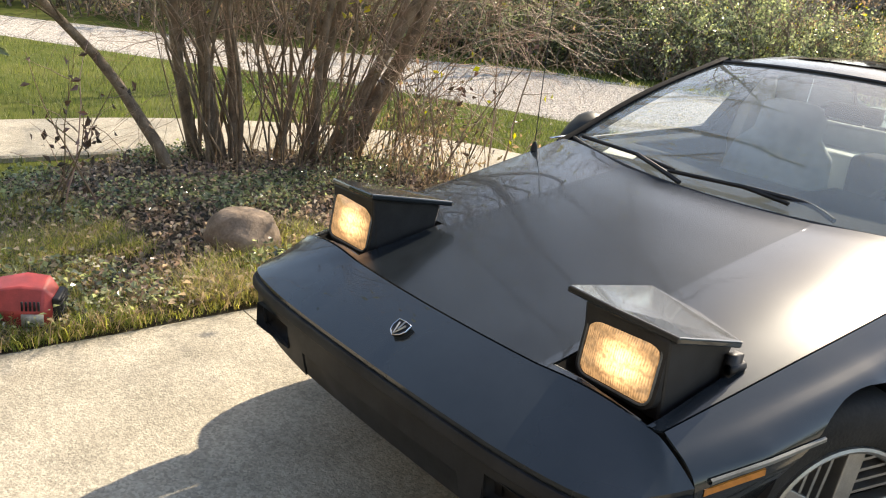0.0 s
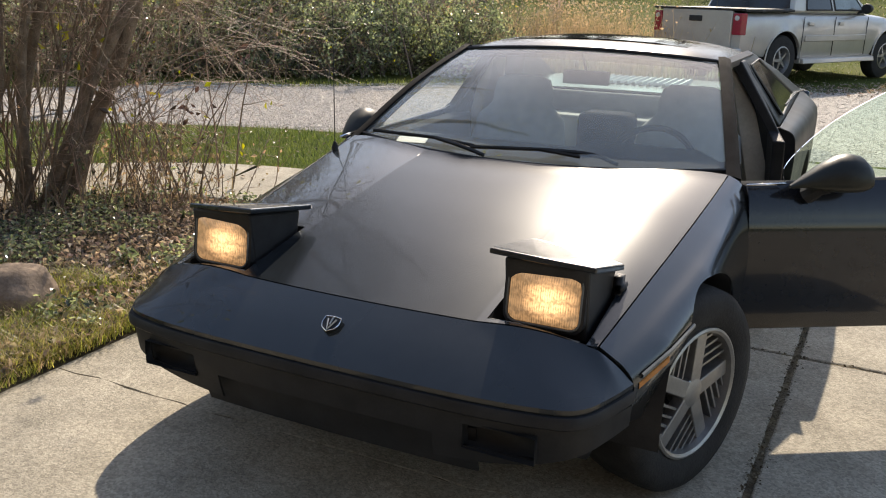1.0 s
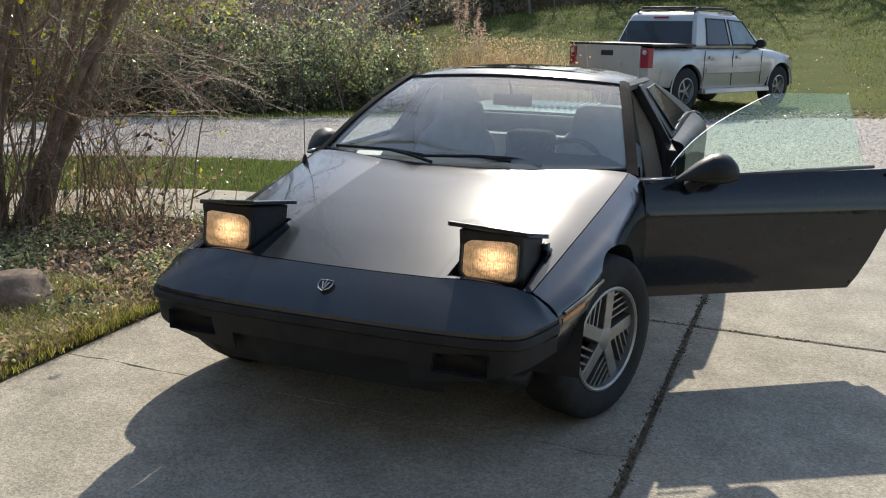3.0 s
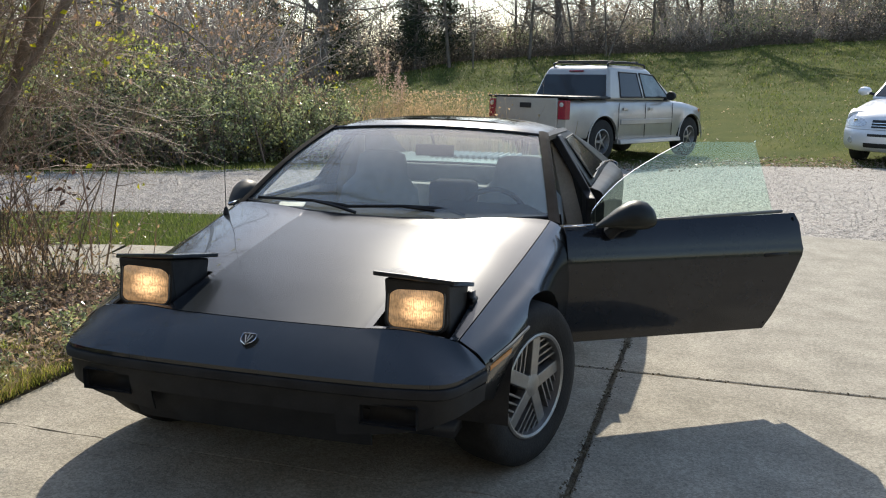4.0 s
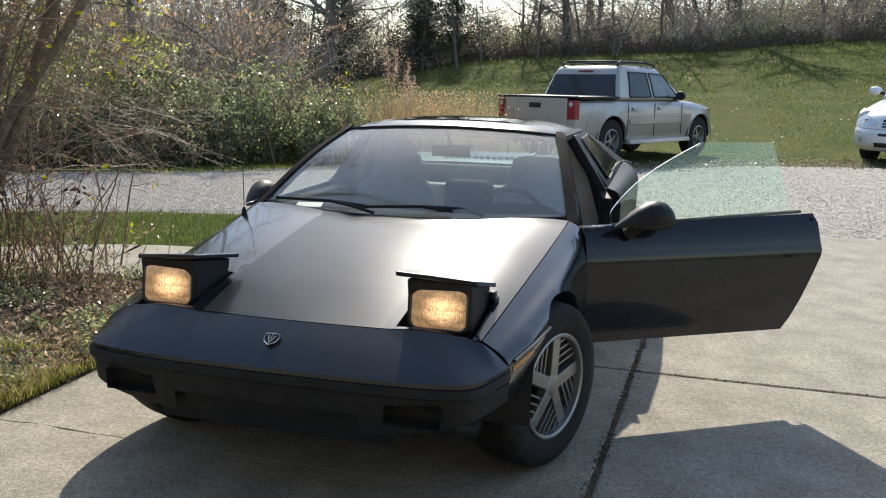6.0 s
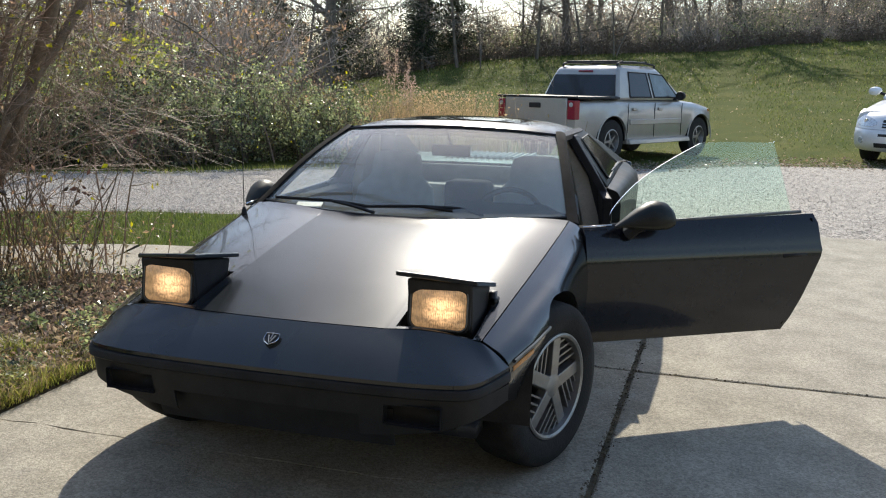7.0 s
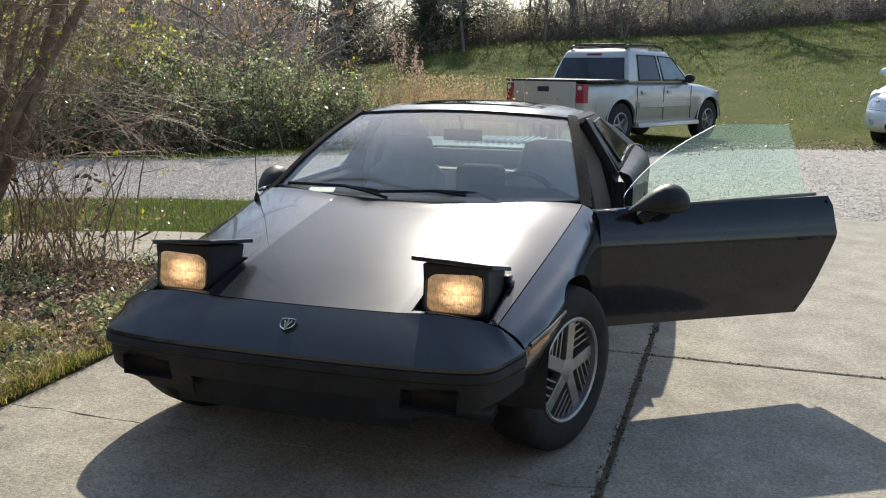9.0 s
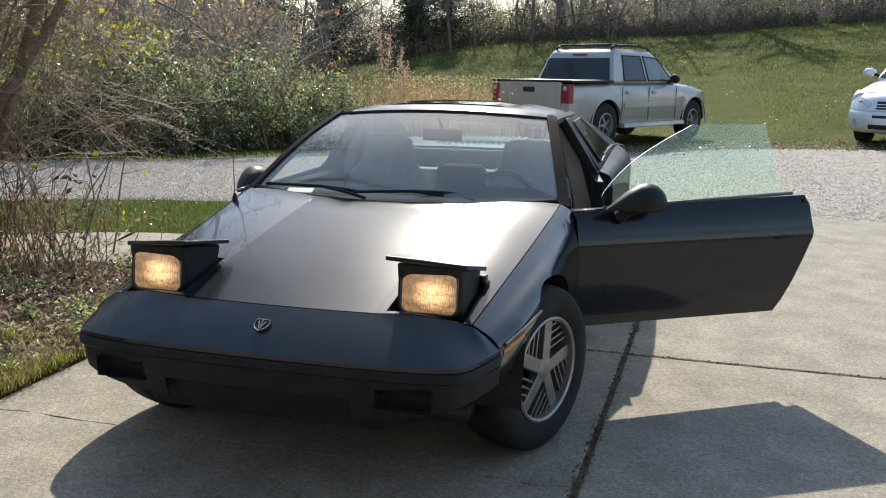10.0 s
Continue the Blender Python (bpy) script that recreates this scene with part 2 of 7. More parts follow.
def speckle(m, stain, grit, scale=130.0):
    """Fine aggregate grit and a few blotchy stains over a material's colour."""
    nt = m.node_tree
    N, L = nt.nodes, nt.links
    b = N["Principled BSDF"]
    old = b.inputs["Base Color"].links[0].from_socket
    tc, vo, n1 = N.new("ShaderNodeTexCoord"), N.new("ShaderNodeTexVoronoi"), N.new("ShaderNodeTexNoise")
    vo.inputs["Scale"].default_value = scale
    n1.inputs["Scale"].default_value, n1.inputs["Detail"].default_value = 2.1, 7.0
    for n in (vo, n1):
        L.new(tc.outputs["Object"], n.inputs["Vector"])
    g, r1, mx1, mx2 = N.new("ShaderNodeHueSaturation"), N.new("ShaderNodeValToRGB"), N.new("ShaderNodeMapRange"), N.new("ShaderNodeMix")
    sep = N.new("ShaderNodeSeparateColor")
    L.new(vo.outputs["Color"], sep.inputs[0])
    mx1.inputs["To Min"].default_value, mx1.inputs["To Max"].default_value = 1 - grit, 1 + grit
    L.new(sep.outputs[0], mx1.inputs[0]), L.new(mx1.outputs[0], g.inputs["Value"]), L.new(old, g.inputs["Color"])
    r1.color_ramp.elements[0].position, r1.color_ramp.elements[1].position = 0.60, 0.76
    L.new(n1.outputs[0], r1.inputs[0])
    mx2.data_type = "RGBA"
    sc = N.new("ShaderNodeMath")
    sc.operation, sc.inputs[1].default_value = "MULTIPLY", 0.5
    L.new(r1.outputs[0], sc.inputs[0]), L.new(sc.outputs[0], mx2.inputs["Factor"])
    L.new(g.outputs[0], mx2.inputs["A"])
    mx2.inputs["B"].default_value = (*stain, 1)
    L.new(mx2.outputs["Result"], b.inputs["Base Color"])


speckle(M["concrete"], (0.17, 0.145, 0.11), 0.26)
M["joint"] = mat("joint_dirt", (0.07, 0.055, 0.035), 0.95, base2=(0.16, 0.13, 0.08), scale=12, bump=0.8, bump_scale=90)
M["gravel"] = mat("gravel_bed", (0.21, 0.188, 0.162), 0.9, base2=(0.38, 0.345, 0.30), scale=70, bump=0.3, bump_scale=150)
speckle(M["gravel"], (0.22, 0.175, 0.13), 0.6, 48.0)
M["stone"] = mat("gravel_stones", (0.45, 0.41, 0.365), 0.85, island=0.6, bump=0.3, bump_scale=80)
M["soil"] = mat("lawn_soil", (0.050, 0.068, 0.014), 0.95, spec=0.05, base2=(0.100, 0.106, 0.028), scale=0.8, bump=0.8, bump_scale=18, detail=10)
M["bed"] = mat("leaf_mould", (0.032, 0.024, 0.015), 0.95, base2=(0.09, 0.07, 0.045), scale=6, bump=1.0, bump_scale=40)
M["grass"] = mat("grass_blades", (0.085, 0.125, 0.034), 0.5, spec=0.35, base2=(0.155, 0.158, 0.058), scale=0.6, island=0.7, thin=0.4, thin_col=(1.35, 1.55, 0.95))
M["drygrass"] = mat("dry_stalks", (0.46, 0.36, 0.22), 0.7, island=0.45, thin=0.35, thin_col=(1.3, 1.2, 1.0))
M["litter"] = mat("dead_leaves", (0.225, 0.19, 0.155), 0.36, spec=0.7, island=0.9, thin=0.4, thin_col=(1.4, 1.2, 0.95))
M["palelitter"] = mat("bleached_leaves", (0.52, 0.44, 0.32), 0.5, island=0.4, thin=0.4, thin_col=(1.3, 1.2, 1.0))
M["bark"] = mat("shrub_bark", (0.12, 0.085, 0.055), 0.8, base2=(0.30, 0.225, 0.155), scale=14, bump=0.7, bump_scale=70)
M["farbark"] = mat("tree_bark", (0.10, 0.082, 0.068), 0.9, base2=(0.20, 0.165, 0.135), scale=4, bump=0.7, bump_scale=20)
M["twig"] = mat("twigs", (0.27, 0.19, 0.125), 0.6, island=0.5)
# Paler than the near twigs: haze over the woods is mixed into the colour.
M["fartwig"] = mat("haze_pale_twigs", (0.36, 0.31, 0.265), 0.7, island=0.5)
M["leafgreen"] = mat("green_leaves", (0.205, 0.225, 0.140), 0.20, spec=1.0, island=0.9, thin=0.5, thin_col=(1.4, 1.55, 1.1))
M["leafyellow"] = mat("yellow_leaves", (0.34, 0.33, 0.03), 0.5, island=0.35, thin=0.55, thin_col=(1.5, 1.5, 0.6))
M["leafbrown"] = mat("brown_leaves", (0.34, 0.265, 0.185), 0.6, island=0.6, thin=0.55, thin_col=(1.2, 1.0, 0.8))
M["plume"] = mat("feathery_plumes", (0.55, 0.42, 0.34), 0.8, island=0.3, thin=0.4, thin_col=(1.2, 1.1, 1.0))
M["rock"] = mat("fieldstone", (0.15, 0.105, 0.07), 0.85, base2=(0.32, 0.235, 0.165), scale=9, bump=0.6, bump_scale=35)
M["woodfloor"] = mat("woodland_floor", (0.11, 0.09, 0.06), 0.95, base2=(0.22, 0.175, 0.12), scale=0.7, bump=0.8, bump_scale=6)

M["unseenwall"] = mat("brown_wall", (0.09, 0.08, 0.07), 0.85, base2=(0.16, 0.135, 0.115), scale=5, bump=0.5, bump_scale=30)
# Brighter copy of the lawn grass, with sunshine mixed into its colour.
M["edgegrass"] = mat("sun_bright_grass", (0.20, 0.25, 0.055), 0.35, base2=(0.34, 0.31, 0.12), scale=3.0, island=0.7, thin=0.55, thin_col=(1.5, 1.6, 0.9))
M["leafdark"] = mat("withered_dark_leaves", (0.10, 0.07, 0.055), 0.6, island=0.6, thin=0.25, thin_col=(1.2, 1.0, 0.8))
# Yellow-green leaves, lighter than the other green; sunlight is put into the colour.
M["leaflime"] = mat("sun_bright_lime_leaves", (0.27, 0.30, 0.09), 0.28, spec=0.7, island=0.8, thin=0.6, thin_col=(1.5, 1.5, 0.8))
M["needle"] = mat("cedar_needles", (0.035, 0.050, 0.022), 0.6, island=0.7, thin=0.2, thin_col=(1.2, 1.2, 0.8))
# Darker copy of the twigs; shade inside the growth is put into the colour.
M["shadetwig"] = mat("shade_dark_twigs", (0.15, 0.115, 0.085), 0.7, island=0.5)
M["cowl"] = mat("sooty_cowl_plastic", (0.012, 0.012, 0.013), 0.9, spec=0.08, vary=0.3, scale=20)
# Pale to stand for sun and sky glare on the dark louvres.
M["louvre"] = mat("louvre_sky_glare", (0.42, 0.44, 0.44), 0.4, vary=0.1, scale=20)
M["dustypaint"] = mat("dusty_dark_paint", (0.016, 0.018, 0.015), 0.45, spec=0.3, vary=0.3, scale=4, rough_vary=0.1)
M["doorpaint"] = mat("dark_door_paint", (0.012, 0.014, 0.019), 0.22, spec=0.26, coat=0.45, coat_rough=0.03, vary=0.25, scale=3, rough_vary=0.04)
# Leaf colour raised to carry the backlight and haze of the woods.
M["brushleaf"] = mat("haze_pale_leaves", (0.56, 0.50, 0.40), 0.35, island=0.8, thin=0.65, thin_col=(1.2, 1.1, 0.9))


# ---- mesh helpers ----
rng = np.random.default_rng(7)


def mesh_data(name, verts, faces, material, smooth=True, sharp=40.0):
    me = bpy.data.meshes.new(name)
    if isinstance(faces, np.ndarray) and faces.ndim == 2 and len(faces):
        verts = np.asarray(verts, np.float32)
        me.vertices.add(len(verts))
        me.vertices.foreach_set("co", verts.ravel())
        k = faces.shape[1]
        me.loops.add(faces.size)
        me.loops.foreach_set("vertex_index", faces.astype(np.int32).ravel())
        me.polygons.add(len(faces))
        me.polygons.foreach_set("loop_start", np.arange(0, faces.size, k, dtype=np.int32))
        me.update(calc_edges=True)
    else:
        me.from_pydata([tuple(v) for v in verts], [], [tuple(f) for f in faces])
        bm = bmesh.new()
        bm.from_mesh(me)
        bmesh.ops.remove_doubles(bm, verts=bm.verts, dist=0.0004)
        bmesh.ops.recalc_face_normals(bm, faces=bm.faces)
        for e in bm.edges:
            e.smooth = len(e.link_faces) == 2 and e.calc_face_angle(0) <= radians(sharp)
        bm.to_mesh(me)
        bm.free()
    me.polygons.foreach_set("use_smooth", [smooth] * len(me.polygons))
    me.materials.append(material)
    return me


def part(name, geo, material, parent=None, label="", smooth=True, sharp=40.0, solid=0.0, bevel=0.0):
    """One mesh object from (verts, faces), under a thing or a part."""
    ob = new(name, mesh_data(name, geo[0], geo[1], material, smooth, sharp))
    if parent is not None:
        ob.parent = parent
    if solid:
        s = ob.modifiers.new("thickness", "SOLIDIFY")
        s.thickness, s.offset = min(0.006, abs(solid)), 0
    if bevel:
        v = ob.modifiers.new("rounded", "BEVEL")
        v.width, v.segments, v.limit_method, v.angle_limit = bevel, 2, "ANGLE", radians(35)
    if label:
        tagged(ob, label)
    return ob


def thing(name, label, category, group="", kind="", at=None):
    ob = new(name)
    ob.empty_display_size = 0.1
    if at is not None:
        ob.matrix_world = at
    return tagged(ob, label, category, group, kind)


def join(*geos):
    vs, fs, n = [], [], 0
    for v, f in geos:
        vs += [tuple(p) for p in v]
        fs += [tuple(i + n for i in q) for q in f]
        n += len(v)
    return vs, fs


def loft(rows, close=False, cap=False):
    """Skin over rows of equally many points."""
    m = len(rows[0])
    vs = [tuple(p) for r in rows for p in r]
    fs = []
    for i in range(len(rows) - 1):
        for j in range(m if close else m - 1):
            k = (j + 1) % m
            fs.append((i * m + j, i * m + k, (i + 1) * m + k, (i + 1) * m + j))
    if cap:
        fs.append(tuple(range(m))[::-1])
        fs.append(tuple((len(rows) - 1) * m + j for j in range(m)))
    return vs, fs


def box(x0, x1, y0, y1, z0, z1):
    v = [(x, y, z) for x in (x0, x1) for y in (y0, y1) for z in (z0, z1)]
    return v, [(0, 1, 3, 2), (4, 6, 7, 5), (0, 4, 5, 1), (2, 3, 7, 6), (0, 2, 6, 4), (1, 5, 7, 3)]


def hexa(p):
    """Eight corners: four of one end, four of the other, in turn."""
    return list(p), [(0, 1, 2, 3), (7, 6, 5, 4), (0, 4, 5, 1), (1, 5, 6, 2), (2, 6, 7, 3), (3, 7, 4, 0)]


def slab_of(poly, d):
    """A flat polygon given thickness d (a vector)."""
    n = len(poly)
    v = [tuple(p) for p in poly] + [tuple(Vector(p) + Vector(d)) for p in poly]
    return v, [tuple(range(n))[::-1], tuple(range(n, 2 * n))] + [(i, (i + 1) % n, n + (i + 1) % n, n + i) for i in range(n)]


def tube(pts, radii, sides=6, cap=True):
    pts = [Vector(p) for p in pts]
    if isinstance(radii, (int, float)):
        radii = [radii] * len(pts)
    rows = []
    side = None
    for i, p in enumerate(pts):
        d = (pts[min(i + 1, len(pts) - 1)] - pts[max(i - 1, 0)]).normalized()
        if side is None:
            side = d.orthogonal().normalized()
        side = (side - d * side.dot(d)).normalized()
        up = d.cross(side)
        rows.append([p + (side * math.cos(a) + up * math.sin(a)) * radii[i] for a in [2 * math.pi * k / sides for k in range(sides)]])
    return loft(rows, True, cap)


def ring(axis_pts, prof, sides, axis="x"):
    """Turned shape: profile of (along, radius) pairs about an axis through the origin."""
    rows = []
    for a, r in prof:
        rows.append([(a, r * math.cos(t), r * math.sin(t)) for t in [2 * math.pi * k / sides for k in range(sides)]])
    return loft(rows, True)


def moved(geo, m):
    return [tuple(m @ Vector(v)) for v in geo[0]], geo[1]


def spline(pts, n):
    """Points along a Catmull-Rom curve, n steps a span."""
    P = [Vector(p) for p in pts]
    P = [2 * P[0] - P[1]] + P + [2 * P[-1] - P[-2]]
    out = []
    for i in range(1, len(P) - 2):
        for k in range(n):
            t = k / n
            a, b, c, d = P[i - 1], P[i], P[i + 1], P[i + 2]
            out.append(0.5 * (2 * b + (c - a) * t + (2 * a - 5 * b + 4 * c - d) * t * t + (3 * b - a - 3 * c + d) * t ** 3))
    out.append(P[-2])
    return out


def ip(x, xs, ys):
    return float(np.interp(x, xs, ys))


def quads(centres, size, normals=None, aspect=0.55, fold=0.18):
    """Many small leaves: each a folded six-point blade, as arrays."""
    n = len(centres)
    size = np.broadcast_to(np.asarray(size, float), (n,))
    a = rng.normal(size=(n, 3))
    a /= np.linalg.norm(a, axis=1, keepdims=True)
    nn = rng.normal(size=(n, 3)) if normals is None else normals + 0.0
    b = np.cross(nn, a)
    b /= np.linalg.norm(b, axis=1, keepdims=True) + 1e-9
    c = np.cross(a, b)
    if normals is not None:
        a = np.cross(b, nn)
        a /= np.linalg.norm(a, axis=1, keepdims=True) + 1e-9
        c = np.cross(a, b)
    s = size[:, None]
    w = aspect * s * 0.5
    pts = np.stack([centres - a * s * 0.5, centres - a * s * 0.08 + b * w + c * fold * s, centres + a * s * 0.5, centres - a * s * 0.08 - b * w + c * fold * s], 1)
    f = np.arange(n * 4).reshape(n, 4)
    return pts.reshape(-1, 3), np.concatenate([f[:, [0, 1, 2]], f[:, [0, 2, 3]]])


def blades(base, height, lean, width):
    """Grass or stalks: a bent two-piece strip each."""
    n = len(base)
    ang = rng.uniform(0, 2 * np.pi, n)
    out = np.stack([np.cos(ang), np.sin(ang), np.zeros(n)], 1)
    side = np.stack([-np.sin(ang), np.cos(ang), np.zeros(n)], 1) * (np.asarray(width) * np.ones(n))[:, None]
    h = (np.asarray(height) * np.ones(n))[:, None]
    l = (np.asarray(lean) * rng.uniform(0.2, 1, n))[:, None] * h
    up = np.array([0, 0, 1.0])
    p0, p1 = base - side, base + side
    mid = base + up * h * 0.6 + out * l * 0.35
    tip = base + up * h + out * l
    pts = np.stack([p0, p1, mid + side * 0.7, mid - side * 0.7, tip], 1)
    k = np.arange(n)[:, None] * 5
    return pts.reshape(-1, 3), np.concatenate([k + [0, 1, 2], k + [0, 2, 3], k + [3, 2, 4]])


def np_join(*geos):
    vs, fs, n = [], [], 0
    for v, f in geos:
        vs.append(np.asarray(v))
        fs.append(np.asarray(f) + n)
        n += len(v)
    return np.concatenate(vs), np.concatenate(fs)


class Sticks:
    """Gathers many thin tapered sticks into one mesh of triangles or quads."""

    def __init__(self, sides=3):
        self.sides, self.v, self.f, self.n = sides, [], [], 0

    def add(self, pts, r0, r1):
        s = self.sides
        P = np.asarray(pts, float)
        k = len(P)
        d = np.gradient(P, axis=0)
        d /= np.linalg.norm(d, axis=1, keepdims=True) + 1e-9
        ref = np.array([0.31, 0.17, 0.94]) if abs(d[0][2]) < 0.8 else np.array([0.9, 0.3, 0.1])
        u = np.cross(d, ref)
        u /= np.linalg.norm(u, axis=1, keepdims=True) + 1e-9
        w = np.cross(d, u)
        R = np.linspace(r0, r1, k)[:, None, None]
        a = np.linspace(0, 2 * np.pi, s, endpoint=False)
        ringp = P[:, None, :] + R * (np.cos(a)[None, :, None] * u[:, None, :] + np.sin(a)[None, :, None] * w[:, None, :])
        self.v.append(ringp.reshape(-1, 3))
        i, j = np.meshgrid(np.arange(k - 1), np.arange(s), indexing="ij")
        jn = (j + 1) % s
        self.f.append((np.stack([i * s + j, i * s + jn, (i + 1) * s + jn, (i + 1) * s + j], -1).reshape(-1, 4)) + self.n)
        self.n += k * s

    def geo(self):
        return np.concatenate(self.v), np.concatenate(self.f)


def wander(p, d, length, steps, bend, droop=0.0):
    """A crooked line from p towards d."""
    p, d = np.array(p, float), np.array(d, float)
    d /= np.linalg.norm(d)
    pts = [p.copy()]
    for _ in range(steps):
        d = d + rng.normal(size=3) * bend + np.array([0, 0, -droop])
        d /= np.linalg.norm(d)
        p = p + d * length / steps
        pts.append(p.copy())
    return np.array(pts), d


# ---- ground ----
def rise(x, y):
    """Height of the lawn: level round the drive, climbing to the woods behind."""
    top = np.interp(x, [-60, -26, -17, -13, -11.5, -8, -3, 4, 12, 60], [0.8, 1.2, 1.8, 2.4, 2.7, 2.95, 3.15, 3.25, 3.55, 4.3])
    t = np.clip((np.asarray(y, float) - 15.5) / 29.0, 0, 1)
    t2 = np.clip((np.asarray(y, float) - 44.5) / 60.0, 0, 1)
    near_side = np.clip((np.asarray(y, float) - 14.6) / 4.0, 0, 1) * np.clip((np.asarray(x, float) - 2.2) / 2.0, 0, 1)
    return top * (t * t * (1.6 - 0.6 * t)) + 0.26 * near_side + t2 * (2 - t2) * np.interp(x, [-60, -30, -20, -8, 2, 60], [1.5, 1.6, 0.8, 0.8, 5.0, 6.0])


def grid_sheet(xs, ys, fn):
    X, Y = np.meshgrid(xs, ys, indexing="ij")
    V = np.stack([X, Y, fn(X, Y)], -1).reshape(-1, 3)
    n = len(ys)
    i, j = np.meshgrid(np.arange(len(xs) - 1), np.arange(n - 1), indexing="ij")
    a = i * n + j
    return V, np.stack([a, a + n, a + n + 1, a + 1], -1).reshape(-1, 4)


GX = np.concatenate([np.linspace(-700, -60, 9)[:-1], np.linspace(-60, 60, 81), np.linspace(60, 700, 9)[1:]])
GY = np.concatenate([np.linspace(-500, -20, 6)[:-1], np.linspace(-20, 110, 91), np.linspace(110, 900, 9)[1:]])


def lawn_h(x, y):
    return rise(x, y) - 0.035 + 0.012 * np.sin(x * 1.7 + y) * np.cos(y * 1.3 - x * 0.6)


ground = part("ground", grid_sheet(GX, GY, lawn_h), M["soil"])
tagged(ground, "grassy ground rising to a lawn behind the drive", "ground", kind="structure")

# concrete driveway: panels with dirt-filled joints
drive = thing("driveway", "worn beige concrete driveway of large slabs", "driveway", kind="structure")


def joint_x(y):
    """The long joint beside the car runs slightly askew."""
    return 0.953 + 0.035 * y


def pad(name, x0, x1, y0, y1, parent, wob=0.0):
    """A slab between two side lines, functions of y, with softened, slightly chipped edges."""
    ys = np.linspace(y0, y1, max(2, int((y1 - y0) / 0.10)) + 1)
    ts = np.linspace(0, 1, max(2, int((x1(y0) - x0(y0)) / 0.10)) + 1)

    def end(y, k):
        row = [(x0(y) + (x1(y) - x0(y)) * t) for t in ts]
        return [(x, y + wob * 0.8 * noise.noise((x * 7, round(y, 1) * 3, 1))) for x in row][::k]

    edge = end(y0, 1) + [(x1(y) + 0.006 * noise.noise((5, y * 8, x1(0))), y) for y in ys[1:-1]] + end(y1, -1) + [(x0(y) + 0.006 * noise.noise((2, y * 7, x0(0))), y) for y in ys[1:-1][::-1]]
    cx, cy = (x0(y0) + x1(y1)) / 2, (y0 + y1) / 2

    def inset(d, z):
        return [(px + (d if px < cx else -d) * (1 if min(abs(px - x0(py)), abs(px - x1(py))) < 0.03 else 0),
                 py + (d if py < cy else -d) * (0 if min(abs(py - y0), abs(py - y1)) > 0.05 else (0.15 if abs(py + 0.3115) < 0.06 else 1)), z) for px, py in edge]

    v, f = loft([[(px, py, -0.12) for px, py in edge], [(px, py, -0.010) for px, py in edge], inset(0.004, -0.003), inset(0.010, 0.0)], True)
    f.append(tuple(len(v) - len(edge) + k for k in range(len(edge))))
    return part(name, (v, f), M["concrete"], parent, smooth=False)


def line(x):
    return lambda y: x


def beside(d):
    return lambda y: joint_x(y) + d


for x0, x1, cuts in ((line(-1.470), beside(-0.009), (-9.0, -0.3115, 1.165, 5.75)), (beside(0.009), line(4.6), (-9.0, -2.61, 1.165, 5.80)), (line(4.62), line(8.2), (-9.0, -2.61, 1.165, 5.85))):
    for y0, y1 in zip(cuts, cuts[1:]):
        g0, g1 = (0.002 if abs(y + 0.3115) < 0.01 else 0.007 for y in (y0, y1))
        pad("slab", x0, x1, y0 + g0, y1 - g1, drive, 0.035 if min(abs(y0 + 0.3115), abs(y1 + 0.3115)) < 0.01 else 0.004)
part("joint_fill", grid_sheet(np.linspace(-1.44, 8.15, 160), np.linspace(-8.9, 5.7, 200), lambda x, y: -0.006 + 0.004 * np.sin(x * 31 + y * 17) * np.sin(y * 43)), M["joint"], drive, "crumbled dirt and moss in the joints")

# unseen wall added behind the camera to cut skylight and darken reflections
sky_blocker = part("sky_block_wall", box(-6.0, 10.0, -5.6, -5.3, -0.1, 5.4), M["unseenwall"])
tagged(sky_blocker, "plain brown wall added unseen behind the camera to cut skylight", "wall", kind="structure")

# curved concrete footpath joining the drive
path = thing("footpath", "curved pale concrete footpath joining the driveway", "footpath", kind="structure")
mid = spline([(-4.9, -9, 0), (-4.8, -4, 0), (-4.72, -0.5, 0), (-4.58, 0.8, 0), (-4.05, 1.95, 0), (-3.25, 2.5, 0), (-2.4, 2.66, 0), (-1.47, 2.70, 0)], 8)


def strip(pts, w, z0, z1):
    rows = []
    for i, p in enumerate(pts):
        d = (pts[min(i + 1, len(pts) - 1)] - pts[max(i - 1, 0)]).normalized()
        s = Vector((-d.y, d.x, 0)) * w / 2
        e = Vector((-d.y, d.x, 0)) * (w / 2 - 0.015)
        rows.append([p + s + Vector((0, 0, z0)), p + s + Vector((0, 0, z1 - 0.012)), p + e + Vector((0, 0, z1)), p - e + Vector((0, 0, z1)), p - s + Vector((0, 0, z1 - 0.012)), p - s + Vector((0, 0, z0))])
    return loft(rows, False)


for a, b in ((0, 9), (9, 18), (18, 26), (26, 34), (34, 42), (42, 50), (50, len(mid) - 1)):
    q = [p.copy() for p in mid[a:b + 1]]
    if len(q) > 1:
        q[-1] = q[-1] - (q[-1] - q[-2]).normalized() * 0.012
        part("slab", strip(q, 1.12, -0.1, 0.006), M["concrete"], path, smooth=False)

# gravel lane behind the drive
near = spline([(-40, -12, 0), (-16, -2.5, 0), (-10, 1.2, 0), (-6.3, 3.9, 0), (-4.4, 4.7, 0), (-3.2, 4.98, 0), (-1.5, 5.6, 0), (2.4, 5.72, 0), (8, 5.85, 0), (24, 6.5, 0)], 8)
